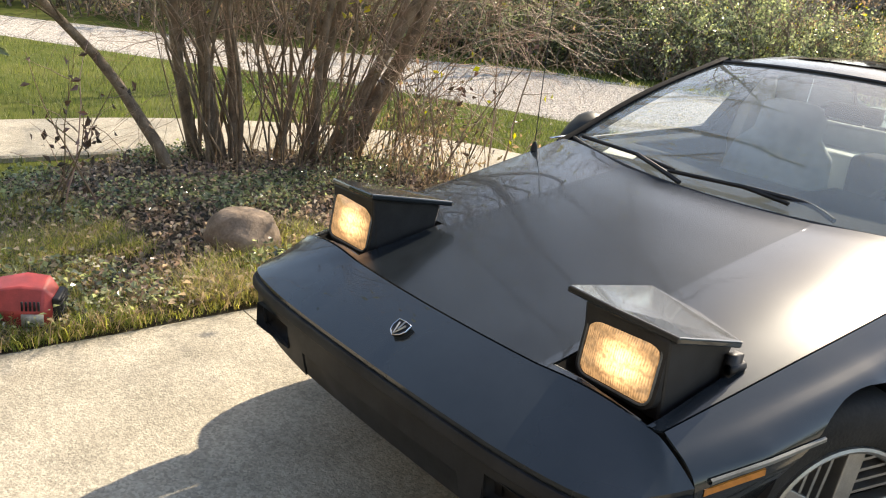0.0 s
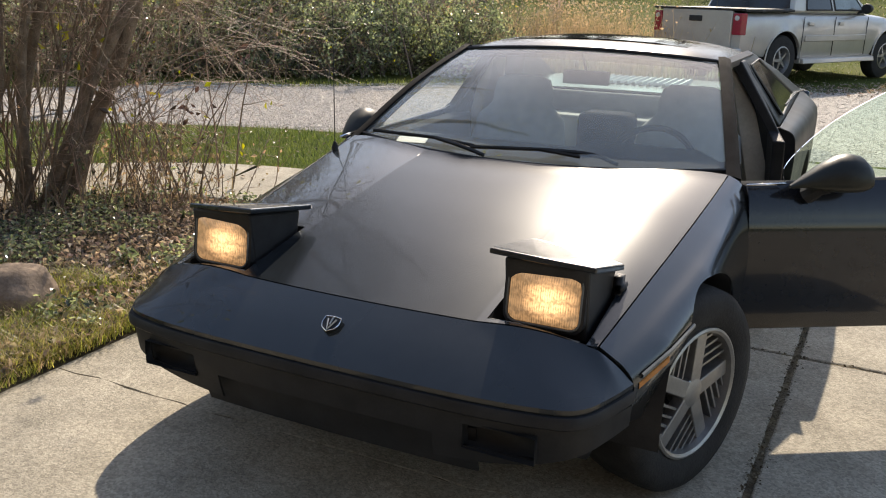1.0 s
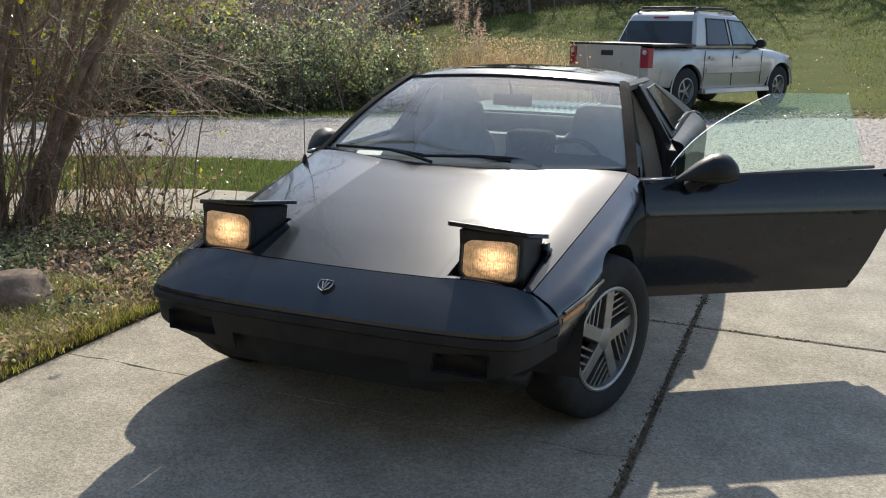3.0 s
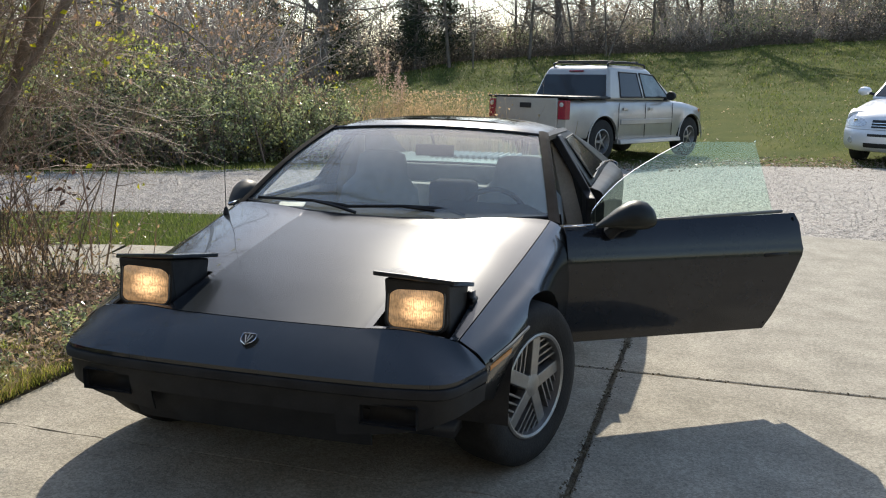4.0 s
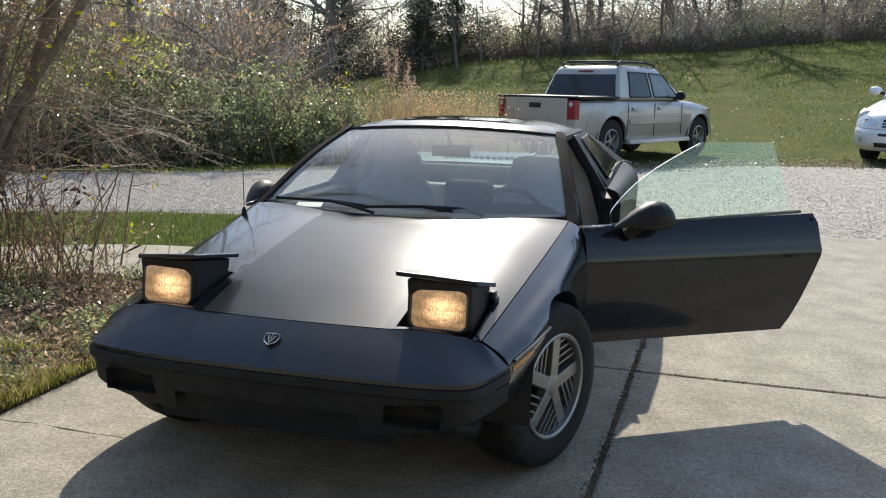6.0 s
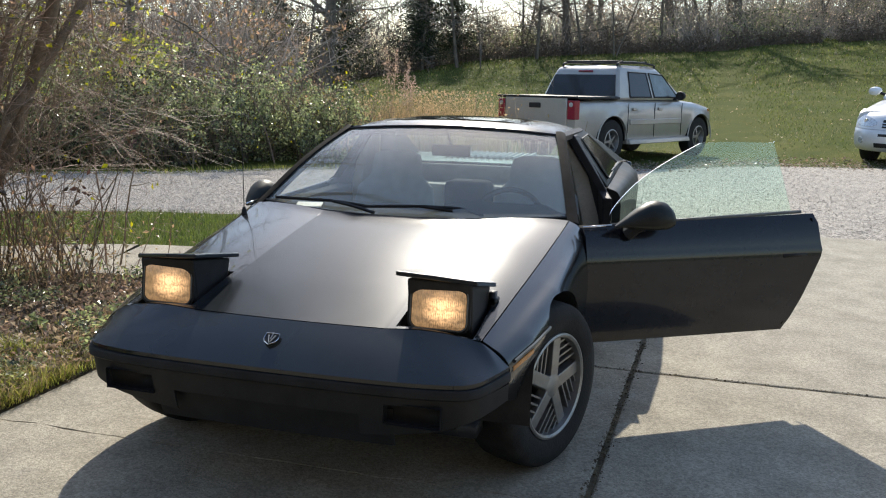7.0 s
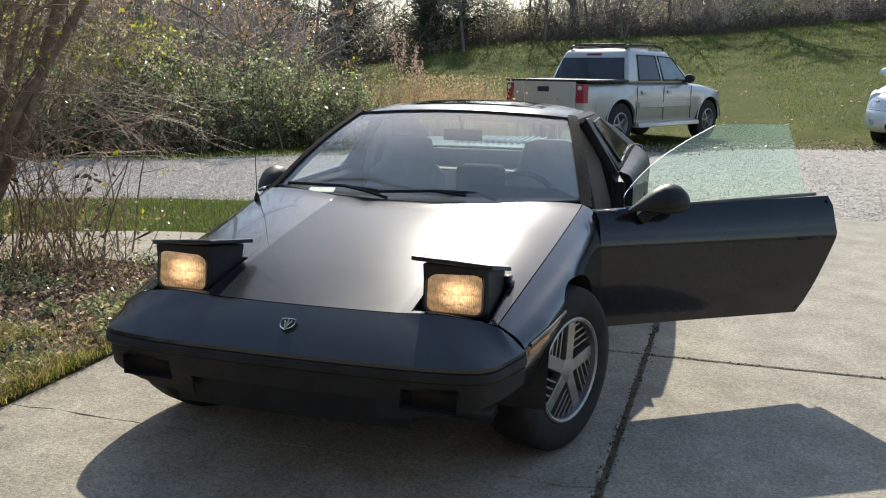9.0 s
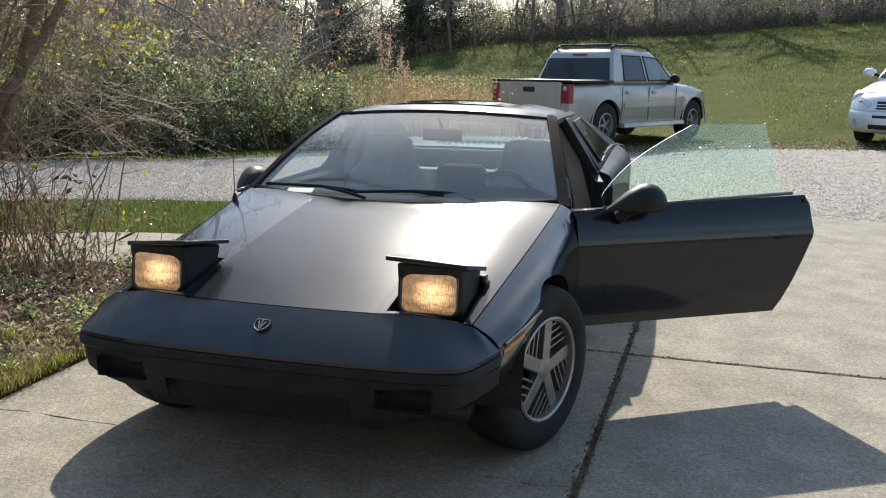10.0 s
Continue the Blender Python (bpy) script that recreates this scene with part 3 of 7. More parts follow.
far = spline([(-42, -10.5, 0), (-18, -1.6, 0), (-11.6, 3.0, 0), (-8.3, 7.2, 0), (-6.5, 8.3, 0), (-4.7, 10.0, 0), (-2.0, 11.6, 0), (0.6, 12.9, 0), (4.6, 15.1, 0), (24, 17.0, 0)], 8)
rows = []
for a, b in zip(near, far):
    rows.append([a.lerp(b, t) + Vector((0, 0, (0.0 if 0 < t < 1 else -0.06) + 0.010 * noise.noise((a.x * 2, t * 9, 3)))) - Vector((0, 0, 0.012)) for t in np.linspace(0, 1, 15)])
gravel = part("gravel_lane", loft(rows), M["gravel"])
tagged(gravel, "pale grey gravel lane crossing behind the driveway", "gravel lane", kind="structure")

# loose stones on it
t1, t2 = rng.uniform(0.33, 0.93, 110000), rng.uniform(0.0, 1.0, 110000)
na, fa = np.array(near), np.array(far)
idx = t1 * (len(na) - 1)
i0 = idx.astype(int)
fr = (idx - i0)[:, None]
A0 = na[i0] * (1 - fr) + na[np.minimum(i0 + 1, len(na) - 1)] * fr
B0 = fa[i0] * (1 - fr) + fa[np.minimum(i0 + 1, len(fa) - 1)] * fr
pos = A0 + (B0 - A0) * t2[:, None]
sz = rng.uniform(0.003, 0.010, len(pos)) * rng.choice([0.8, 1.0, 1.3], len(pos))
octa = np.array([(1, 0, 0), (-1, 0, 0), (0, 1, 0), (0, -1, 0), (0, 0, 1), (0, 0, -1)], float)
sh = octa[None] * sz[:, None, None] * rng.uniform(0.6, 1.3, (len(pos), 6, 1))
sh[:, :, 2] *= 0.42
V = (pos[:, None, :] + sh + np.array([0, 0, -0.004])).reshape(-1, 3)
tri = np.array([(0, 2, 4), (2, 1, 4), (1, 3, 4), (3, 0, 4), (2, 0, 5), (1, 2, 5), (3, 1, 5), (0, 3, 5)])
Fs = (np.arange(len(pos))[:, None, None] * 6 + tri[None]).reshape(-1, 3)
tagged(part("gravel_stones", (V, Fs), M["stone"], smooth=False), "loose pale crushed stones on the lane", "gravel", kind="stuff")

# planting bed under the shrub
bedpts = spline([(-1.46, -3.4, 0), (-1.47, -1.5, 0), (-1.47, 0.0, 0), (-1.47, 1.2, 0), (-1.48, 2.0, 0), (-2.6, 1.98, 0), (-3.3, 1.75, 0), (-3.85, 1.15, 0), (-4.05, 0.3, 0), (-3.6, -0.6, 0), (-3.0, -1.8, 0), (-2.4, -3.2, 0)], 6)
c = Vector((-2.4, 0.2, 0))
rows = [[c.lerp(p, t) + Vector((0, 0, -0.010 * t * t + 0.06 * (1 - t) + 0.02 * noise.noise((p.x * 2 + t * 3, p.y * 2, 5)) * (1 - t))) for p in bedpts + [bedpts[0]]] for t in (0.02, 0.3, 0.55, 0.75, 0.9, 1.0)]
bed = part("planting_bed", loft(rows), M["bed"])
tagged(bed, "dark soil bed strewn with dead leaves beside the drive", "planting bed", kind="structure")


def bed_h(x, y):
    return 0.012 + 0.05 * np.clip(1 - np.hypot((x + 2.4) / 1.2, (y - 0.2) / 1.8), 0, 1)


# ---- the sports coupe (front axle at y = 0, nose towards -y) ----
YS = [-0.52, -0.35, -0.16, 0.0, 0.2, 0.4, 0.62, 1.0, 1.7, 2.1, 2.4, 2.8, 3.2]
SEAM = ([0.632, 0.648, 0.665, 0.680, 0.697, 0.712, 0.727], [0.600, 0.632, 0.668, 0.698, 0.735, 0.772, 0.815])
CTRL = {  # x and z of the side's lines, along YS
    "crown": ([0.660, 0.685, 0.708, 0.728, 0.744, 0.757, 0.768, 0.775, 0.775, 0.775, 0.770, 0.76, 0.73], [0.583, 0.611, 0.644, 0.673, 0.709, 0.745, 0.792, 0.82, 0.84, 0.865, 0.880, 0.885, 0.87]),
    "shoulder": ([0.692, 0.730, 0.760, 0.780, 0.793, 0.801, 0.808, 0.815, 0.845, 0.858, 0.862, 0.855, 0.80], [0.562, 0.590, 0.622, 0.651, 0.678, 0.700, 0.722, 0.72, 0.795, 0.815, 0.82, 0.81, 0.79]),
    "crease": ([0.716, 0.762, 0.787, 0.808, 0.818, 0.822, 0.825, 0.830, 0.845, 0.860, 0.865, 0.860, 0.815], [0.528, 0.553, 0.566, 0.600, 0.585, 0.580, 0.580, 0.58, 0.58, 0.62, 0.66, 0.62, 0.58]),
    "low": ([0.715, 0.736, 0.752, 0.800, 0.812, 0.815, 0.818, 0.822, 0.835, 0.850, 0.855, 0.850, 0.80], [0.47, 0.46, 0.45, 0.45, 0.45, 0.45, 0.45, 0.45, 0.45, 0.45, 0.45, 0.45, 0.45]),
    "foot": ([0.690, 0.702, 0.718, 0.776, 0.785, 0.785, 0.785, 0.790, 0.800, 0.815, 0.820, 0.815, 0.77], [0.415, 0.36, 0.33, 0.30, 0.23, 0.20, 0.20, 0.20, 0.20, 0.21, 0.22, 0.25, 0.30]),
}


def arch(y, y0, z0=0.305, r=0.335):
    d = abs(y - y0)
    return z0 + math.sqrt(r * r - d * d) if d < r else 0.0


def side_row(y, sx, keys=("seam", "crown", "shoulder", "crease", "low", "foot"), lip=0.0):
    """Half a cross-section of the body side at y, from the bonnet seam down; it stops at the wheel arch."""
    zl = max(arch(y, 0.0, r=0.340), arch(y, 2.373, r=0.335))
    pts = []
    for k in keys:
        if k == "seam":
            x, z = ip(y, YS[:7], SEAM[0]), ip(y, YS[:7], SEAM[1])
        else:
            x, z = ip(y, YS, CTRL[k][0]), ip(y, YS, CTRL[k][1])
        pts.append((x, z))
    c = spline([(x, z, 0) for x, z in pts], 4)
    out = []
    xc = 0.0
    for i, q in enumerate(c):
        x, z = q.x, q.y
        if z < zl:
            if not xc:
                a = c[max(0, i - 1)]
                xc = a.x + (x - a.x) * min(1.0, max(0.0, (a.y - zl) / max(1e-6, a.y - z)))
            x, z = xc, zl
        out.append((sx * x, y, z))
    return out


def stations(a, b, step=0.03):
    ys = list(np.linspace(a, b, max(3, int((b - a) / step))))
    for y0, r in ((0.0, 0.340), (2.373, 0.335)):
        ys += [y0 + r * math.cos(t) * 0.999 for t in np.linspace(0, math.pi, 31) if a < y0 + r * math.cos(t) * 0.999 < b]
    return sorted(set(round(float(y), 4) for y in ys))


coupe = thing("sports_coupe", "black sports coupe with raised lit headlamps and one open door", "car")
PAINT = M["paint"]


# bonnet and nose surfaces
def bonnet_front(x):
    return -0.578 + 0.045 * (x / 0.632) ** 2


def bonnet_rear(x):
    return 0.443 + 0.17 * (x / 0.727) ** 2


def bonnet_z(x, y):
    """Height of the bonnet: a crowned middle between two soft ridges, side planes falling to the seams."""
    ax = abs(x)
    zc = ip(y, [-0.60, -0.3, 0.0, 0.25, 0.46, 0.7], [0.618, 0.680, 0.735, 0.776, 0.805, 0.835])
    xs, zs = ip(y, YS[:7], SEAM[0]), ip(y, YS[:7], SEAM[1])
    xr = 0.34
    zr = zc - 0.003
    kick = min(1.0, max(0.0, (y - bonnet_rear(x) + 0.07) / 0.07))      # the rear edge curls up before the screen
    lip = 0.006 * kick * kick * max(0.0, 1 - (ax / xs) ** 6)
    if ax < xr:
        return zc - 0.003 * (ax / xr) ** 2 + lip
    t = (ax - xr) / max(0.05, xs - xr)
    return lip + zr * (1 - t) + zs * t + 0.012 * math.sin(math.pi * min(1, t))


OX0, OX1, OY0, OY1 = 0.362, 0.606, -0.548, -0.262     # headlamp well in the bonnet
xl = [0, 0.06, 0.12, 0.18, 0.24, 0.28, 0.30, 0.32, 0.34, OX0, 0.40, 0.44, 0.48, 0.52, 0.56, OX1]
vl = [0, 0.0175, 0.035, 0.1, 0.17, 0.24, 0.305, 0.36, 0.43, 0.5, 0.57, 0.64, 0.71, 0.78, 0.83, 0.87, 0.90, 0.925, 0.95, 0.975, 1.0]


def bonnet_point(x, v, sx, edge=False):
    y0, y1 = bonnet_front(x), bonnet_rear(x)
    y = y0 + (y1 - y0) * v
    if edge:
        xs = ip(y, YS[:7], SEAM[0]) - 0.003
        return (sx * xs, y, bonnet_z(xs, y))
    return (sx * x, y, bonnet_z(x, y))


hood_v, hood_f = [], []
for sx in (-1, 1):
    base = len(hood_v)
    m = len(xl) + 2
    for v in vl:
        for x in xl:
            p = bonnet_point(x, v, sx)
            if x >= OX0:                      # square the well's front and rear edges
                y = p[1]
                if abs(v - 0.0175) < 1e-6:
                    y = OY0 + 0.03 * (x - OX0)
                if abs(v - 0.305) < 1e-6:
                    y = OY1
                p = (p[0], y, bonnet_z(x, y))
            hood_v.append(p)
        xe = OX1 + 0.5 * (ip(bonnet_front(0.62) + (bonnet_rear(0.7) - bonnet_front(0.62)) * v, YS[:7], SEAM[0]) - OX1)
        hood_v.append(bonnet_point(xe, v, sx))
        hood_v.append(bonnet_point(0.70, v, sx, True))
    for i in range(len(vl) - 1):
        for j in range(m - 1):
            if 1 <= i < 6 and xl.index(OX0) <= j < len(xl) - 1:
                continue
            q = (base + i * m + j, base + i * m + j + 1, base + (i + 1) * m + j + 1, base + (i + 1) * m + j)
            hood_f.append(q if sx > 0 else q[::-1])
hood = part("bonnet", (hood_v, hood_f), M["hoodpaint"], coupe, "hazy black bonnet with glossy flanks and two soft ridges", sharp=60, solid=0.012)
hood.data.materials.append(M["flankpaint"])     # the sun-faded middle is duller than the flanks
for f_ in hood.data.polygons:
    f_.material_index = 1 if abs(f_.center.x) > 0.34 else 0
# fine pressed ribs along the bonnet
for x0, x1, a, b in ((-0.235, -0.22, 0.10, 0.40), (-0.02, -0.035, -0.10, 0.40), (0.145, 0.112, -0.15, 0.40), (-0.342, -0.342, -0.22, 0.46), (0.342, 0.342, -0.22, 0.46)):
    ys = np.linspace(a, b, 12)
    rows = []
    for y in ys:
        x = x0 + (x1 - x0) * (y - a) / (b - a)
        rows.append([(x + a_, y, bonnet_z(x + a_, y) + 0.0023 * h_ + 0.0019) for a_, h_ in ((-0.005, -1.2), (-0.003, -0.1), (-0.001, 0.25), (0.001, 0.25), (0.003, -0.1), (0.005, -1.2))])
    part("rib", loft(rows), M["flankpaint"], hood)

# nose: from the bonnet's front seam over the crease to the bumper skin, wrapping to the wings
OUT = spline([(0, -0.748, 0), (0.25, -0.745, 0), (0.45, -0.735, 0), (0.60, -0.712, 0), (0.655, -0.675, 0), (0.690, -0.60, 0), (0.716, -0.52, 0)], 6)
SEAMF = [(0.632 * t, bonnet_front(0.632 * t) - 0.004, 0) for t in [min(1.0, (i / (len(OUT) - 1)) * 1.12) for i in range(len(OUT))]]


def nose_rows(sx):
    cols = []
    for i, (o, s) in enumerate(zip(OUT, SEAMF)):
        sz = bonnet_z(s[0], s[1] + 0.004) - 0.001
        cz = ip(o.x, [0, 0.5, 0.66, 0.716], [0.518, 0.518, 0.520, 0.528])
        col = []
        for t in np.linspace(0, 1, 7):
            col.append((sx * (s[0] + (o.x - s[0]) * t), s[1] + (o.y - s[1]) * t, sz + (cz - sz) * t + 0.004 * math.sin(math.pi * t)))
        col.append((sx * o.x, o.y + 0.001, cz - 0.012))
        cols.append(col)
    return cols


cols = nose_rows(-1)[::-1][:-1] + nose_rows(1)
nose = part("nose_panel", loft(cols), PAINT, coupe, "smooth black sloping nose panel", sharp=35, solid=0.01)


def skin(levels, sxs=(-1, 1), span=None):
    """Bands of the bumper: rows of (height offset from the crease, inset) along the nose outline."""
    cols = []
    pts = [(-o.x, o.y, o) for o in OUT[::-1][:-1]] + [(o.x, o.y, o) for o in OUT]
    for x, y, o in pts:
        if span and not (span[0] <= x <= span[1]):
            continue
        cz = ip(o.x, [0, 0.5, 0.66, 0.716], [0.518, 0.518, 0.520, 0.528])
        r = math.hypot(x, y + 0.1)
        col = []
        for dz, ins in levels:
            col.append((x * (1 - ins / r), y + ins * 0.95, cz + dz))
        cols.append(col)
    return loft(cols)


part("bumper_moulding", skin([(-0.012, 0.006), (-0.014, -0.008), (-0.022, -0.012), (-0.040, -0.012), (-0.046, -0.006), (-0.046, 0.01)]), M["lowblack"], coupe, "matt black bumper moulding")
DUCT = (0.392, 0.560, 0.388, 0.446)


ox_, oy_ = [o.x for o in OUT], [o.y for o in OUT]


def low_edge(x):
    """Lower edge of the bumper skin: it sweeps up towards the corners."""
    return ip(abs(x), [0.30, 0.45, 0.55, 0.64, 0.72], [0.336, 0.352, 0.370, 0.400, 0.420])


def fascia(x0, x1, z0, z1, inset=0.0, floor=True):
    xs = np.linspace(x0, x1, max(2, int(abs(x1 - x0) / 0.03) + 1))
    rows = []
    for x in xs:
        y = ip(abs(x), ox_, oy_)
        col = []
        for z in np.linspace(z1, max(z0, low_edge(x)) if floor else z0, 5):
            k = (0.474 - z) / 0.14
            col.append((x * (1 - 0.012 * k), y + 0.004 + 0.022 * k * k + inset, z))
        rows.append(col)
    return loft(rows)


for sx in (-1, 1):
    def sp(a, b, z0, z1, **k):
        return fascia(sx * a, sx * b, z0, z1, **k)
    side_tail = []
    for o in OUT[18:]:
        side_tail.append([(sx * o.x * (1 - 0.012 * k), o.y + 0.004 + 0.022 * k * k, z) for z, k in ((z, (0.474 - z) / 0.14) for z in np.linspace(0.474, low_edge(o.x), 5))])
    g = join(sp(0.315, 0.392, 0.3, 0.474), sp(0.392, 0.560, 0.446, 0.474), sp(0.392, 0.560, 0.3, 0.388), sp(0.560, 0.60, 0.3, 0.474), loft(side_tail))
    part("bumper_skin", g, M["lowblack"], coupe, "scuffed dark lower bumper with a dark duct", solid=0.012)
    a, b, z0, z1 = DUCT
    yf = ip(a, [o.x for o in OUT], [o.y for o in OUT]) + 0.03
    xa, xb = (a, b) if sx > 0 else (-b, -a)
    dv, df = box(xa - 0.004, xb + 0.004, yf - 0.026, yf + 0.028, z0 - 0.004, z1 + 0.004)
    part("duct", (dv, [q for q in df if not all(dv[i][1] < yf for i in q)]), M["lowblack"], coupe, "dark rectangular bumper duct")
g = fascia(-0.315, 0.315, 0.405, 0.474)
part("bumper_skin", g, M["lowblack"], coupe, solid=0.012)
part("air_dam", fascia(-0.41, 0.41, 0.290, 0.42, inset=0.034, floor=False), M["lowblack"], coupe, "recessed black air dam", solid=0.01)
part("underbody", join(box(-0.58, 0.58, -0.36, 3.0, 0.21, 0.26)), M["blackplastic"], coupe, "black underbody")

# wings, closed door side, quarter panels
DOOR_Y = 0.60
for sx in (-1, 1):
    rows = [side_row(y, sx) for y in stations(-0.52, DOOR_Y)]
    wing = part("front_wing", loft(rows), PAINT, coupe, "glossy black front wing", sharp=50, solid=0.012 * sx)
    rows = [side_row(y, sx, ("crown", "shoulder", "crease", "low", "foot")) for y in stations(1.66, 3.2)]
    part("quarter_panel", loft(rows), M["dustypaint"], coupe, "dusty black rear quarter panel", sharp=50, solid=0.012 * sx)
    jamb = side_row(1.662, sx, ("crown", "shoulder", "crease", "low", "foot"))
    part("door_jamb", loft([jamb, [(x - sx * 0.14, y + 0.03, z) for x, y, z in jamb]]), M["blackplastic"], coupe, "black rear door jamb", solid=0.006)
    rows = [[(sx * x, y, z) for x, z in ((0.74, 0.30), (0.80, 0.29), (0.80, 0.22), (0.74, 0.20))] for y in (0.36, 0.6, 1.2, 1.7)]
    part("sill", loft(rows, True, True), PAINT, coupe, "black door sill")
    # pinstripe along the wing
    rows = []
    for y in np.linspace(-0.49, -0.19, 12):
        x, z = ip(y, YS, CTRL["crease"][0]), ip(y, YS, CTRL["crease"][1])
        rows.append([(sx * (x + 0.004), y, z + 0.012), (sx * (x + 0.009), y, z + 0.009), (sx * (x + 0.009), y, z + 0.002), (sx * (x + 0.002), y, z - 0.002)])
    part("rub_strip", loft(rows), M["trimgrey"], wing, "grey rub strip along the wing")
    rows = []
    for y in np.linspace(-0.50, -0.36, 8):
        x, z = ip(y, YS, CTRL["crease"][0]), ip(y, YS, CTRL["crease"][1])
        rows.append([(sx * (x + 0.000), y, z - 0.006), (sx * (x + 0.006), y, z - 0.008), (sx * (x + 0.006), y, z - 0.022), (sx * (x - 0.001), y, z - 0.025)])
    part("side_marker", loft(rows), M["amber"], wing, "amber side marker lamp")
    # rolled lip inside the front arch
    rows = []
    for t in np.linspace(0.12, math.pi - 0.12, 28):
        q = side_row(0.340 * math.cos(t), sx)[-1]
        rows.append([(q[0] - sx * 0.003, q[1], q[2] + 0.002), (sx * 0.70, q[1], q[2] + 0.002)])
    part("arch_lip", loft(rows), M["lowblack"], wing, solid=0.003)
    # wheel house
    v, f = loft([[(a, 0.343 * math.cos(t), 0.343 * math.sin(t)) for t in np.linspace(-0.1, math.pi + 0.1, 20)] for a in (-0.30, 0.0)])
    for y0 in (0.0, 2.373):
        part("wheel_well", moved((v, f), Matrix.Translation((sx * 0.757 + (0.30 if sx < 0 else 0), y0, 0.305))), M["blackplastic"], coupe)
part("bulkhead", box(-0.70, 0.70, 0.36, 0.38, 0.25, 0.74), M["blackplastic"], coupe)
part("radiator_panel", box(-0.52, 0.52, -0.40, -0.38, 0.25, 0.56), M["blackplastic"], coupe)
part("tail_panel", join(box(-0.79, 0.79, 3.17, 3.22, 0.30, 0.86), box(-0.76, 0.76, 3.05, 3.27, 0.33, 0.55)), PAINT, coupe, bevel=0.02)

# pop-up headlamps
for sx in (-1, 1):
    w = [(OX0, OY0), (OX1, OY0 + 0.008), (OX1, OY1), (OX0, OY1)]
    rim_top = [(sx * x, y, bonnet_z(x, y) - 0.001) for x, y in w]
    rim_low = [(sx * x, y, 0.50) for x, y in w]
    part("lamp_well", (rim_top + rim_low, [(0, 1, 5, 4), (1, 2, 6, 5), (2, 3, 7, 6), (3, 0, 4, 7), (4, 5, 6, 7)]), M["blackplastic"], coupe, "dark headlamp well")
    edge = tube([(sx * (OX0 + 0.004), OY0 + 0.002, bonnet_z(OX0, OY0) + 0.001), (sx * 0.44, OY0 + 0.004, bonnet_z(0.44, OY0) + 0.001), (sx * 0.59, OY0 + 0.008, bonnet_z(0.59, OY0) + 0.001)], 0.0035, 6)
    pod = part("headlamp_pod", hexa([(sx * x, y, z) for x, y, z in ((0.380, -0.476, 0.585), (0.590, -0.476, 0.585), (0.590, -0.300, 0.56), (0.380, -0.300, 0.56),
                                                                 (0.380, -0.500, 0.775), (0.590, -0.494, 0.768), (0.596, -0.270, 0.722), (0.376, -0.262, 0.738))]), M["blackplastic"], coupe, "raised black pop-up headlamp pod", smooth=False, bevel=0.008)
    part("well_trim", edge, M["trimgrey"], coupe, "worn bright edge of the lamp well")
    lid_poly = [(0.352, -0.528, 0.800), (0.47, -0.520, 0.793), (0.604, -0.488, 0.777), (0.616, -0.275, 0.728), (0.49, -0.248, 0.741), (0.352, -0.240, 0.752)]
    lid = part("lid", slab_of([(sx * x, y, z - 0.014) for x, y, z in lid_poly], (0, 0.002, 0.015)), PAINT, pod, "glossy black headlamp lid", smooth=False, bevel=0.004)
    part("hinge", join(tube([(sx * 0.612, -0.30, 0.67), (sx * 0.612, -0.25, 0.67)], 0.012, 8), box(min(sx * 0.597, sx * 0.617), max(sx * 0.597, sx * 0.617), -0.30, -0.26, 0.62, 0.70)), M["darkmetal"], pod)
    # lens: bulged rounded rectangle, tilted with the pod
    cx, cy, cz = sx * 0.484, -0.474, 0.686
    hw, hh = 0.090, 0.067
    frame_m = Matrix.Translation((cx, cy - 0.016, cz)) @ Euler((radians(-8), 0, 0)).to_matrix().to_4x4()

    def rrect(w, h, r, y):
        out = []
        for kx, kz, a0 in ((1, 1, 0), (-1, 1, 90), (-1, -1, 180), (1, -1, 270)):
            for a in (0, 22, 45, 68, 90):
                t = radians(a0 + a)
                out.append((kx * (w - r) + r * math.cos(t), y, kz * (h - r) + r * math.sin(t)))
        return out
    rows = [rrect(hw, hh, 0.024, 0.02), rrect(hw, hh, 0.024, 0.0), rrect(hw * 0.96, hh * 0.95, 0.022, -0.008), rrect(hw * 0.7, hh * 0.7, 0.016, -0.014), rrect(hw * 0.35, hh * 0.35, 0.008, -0.017)]
    v, f = loft(rows, True)
    f.append(tuple(len(v) - 20 + k for k in range(20)))
    lens = part("lens", (v, f), M["lamp"], pod, "lit warm yellow headlamp lens")
    lens.matrix_local = frame_m
    rows = [rrect(hw + 0.012, hh + 0.010, 0.030, 0.02), rrect(hw + 0.012, hh + 0.010, 0.030, -0.004), rrect(hw + 0.001, hh + 0.001, 0.025, -0.006), rrect(hw + 0.001, hh + 0.001, 0.025, 0.01)]
    bez = part("bezel", loft(rows, True), M["blackplastic"], pod, "black lamp bezel")
    bez.matrix_local = frame_m
    loop = rrect(hw + 0.002, hh + 0.002, 0.025, -0.006)
    part("lens_ring", tube(loop + loop[:1], 0.0028, 6), M["trimgrey"], pod, "thin worn metal ring round the lens").matrix_local = frame_m

# shield badge on the nose
by, bx = -0.667, -0.004
bz = 0.598
sh = [(-0.023, 0.020), (0.0, 0.022), (0.023, 0.020), (0.024, 0.0), (0.018, -0.013), (0.0, -0.024), (-0.018, -0.013), (-0.024, 0.0)]
bm_ = Matrix.Translation((bx, by, bz - 0.016)) @ Euler((radians(32), 0, 0)).to_matrix().to_4x4()
badge = part("badge", moved(slab_of([(x, y, 0) for x, y in sh], (0, 0, 0.005)), bm_), M["darkmetal"], coupe, "small chrome-edged shield badge", smooth=False, bevel=0.001)
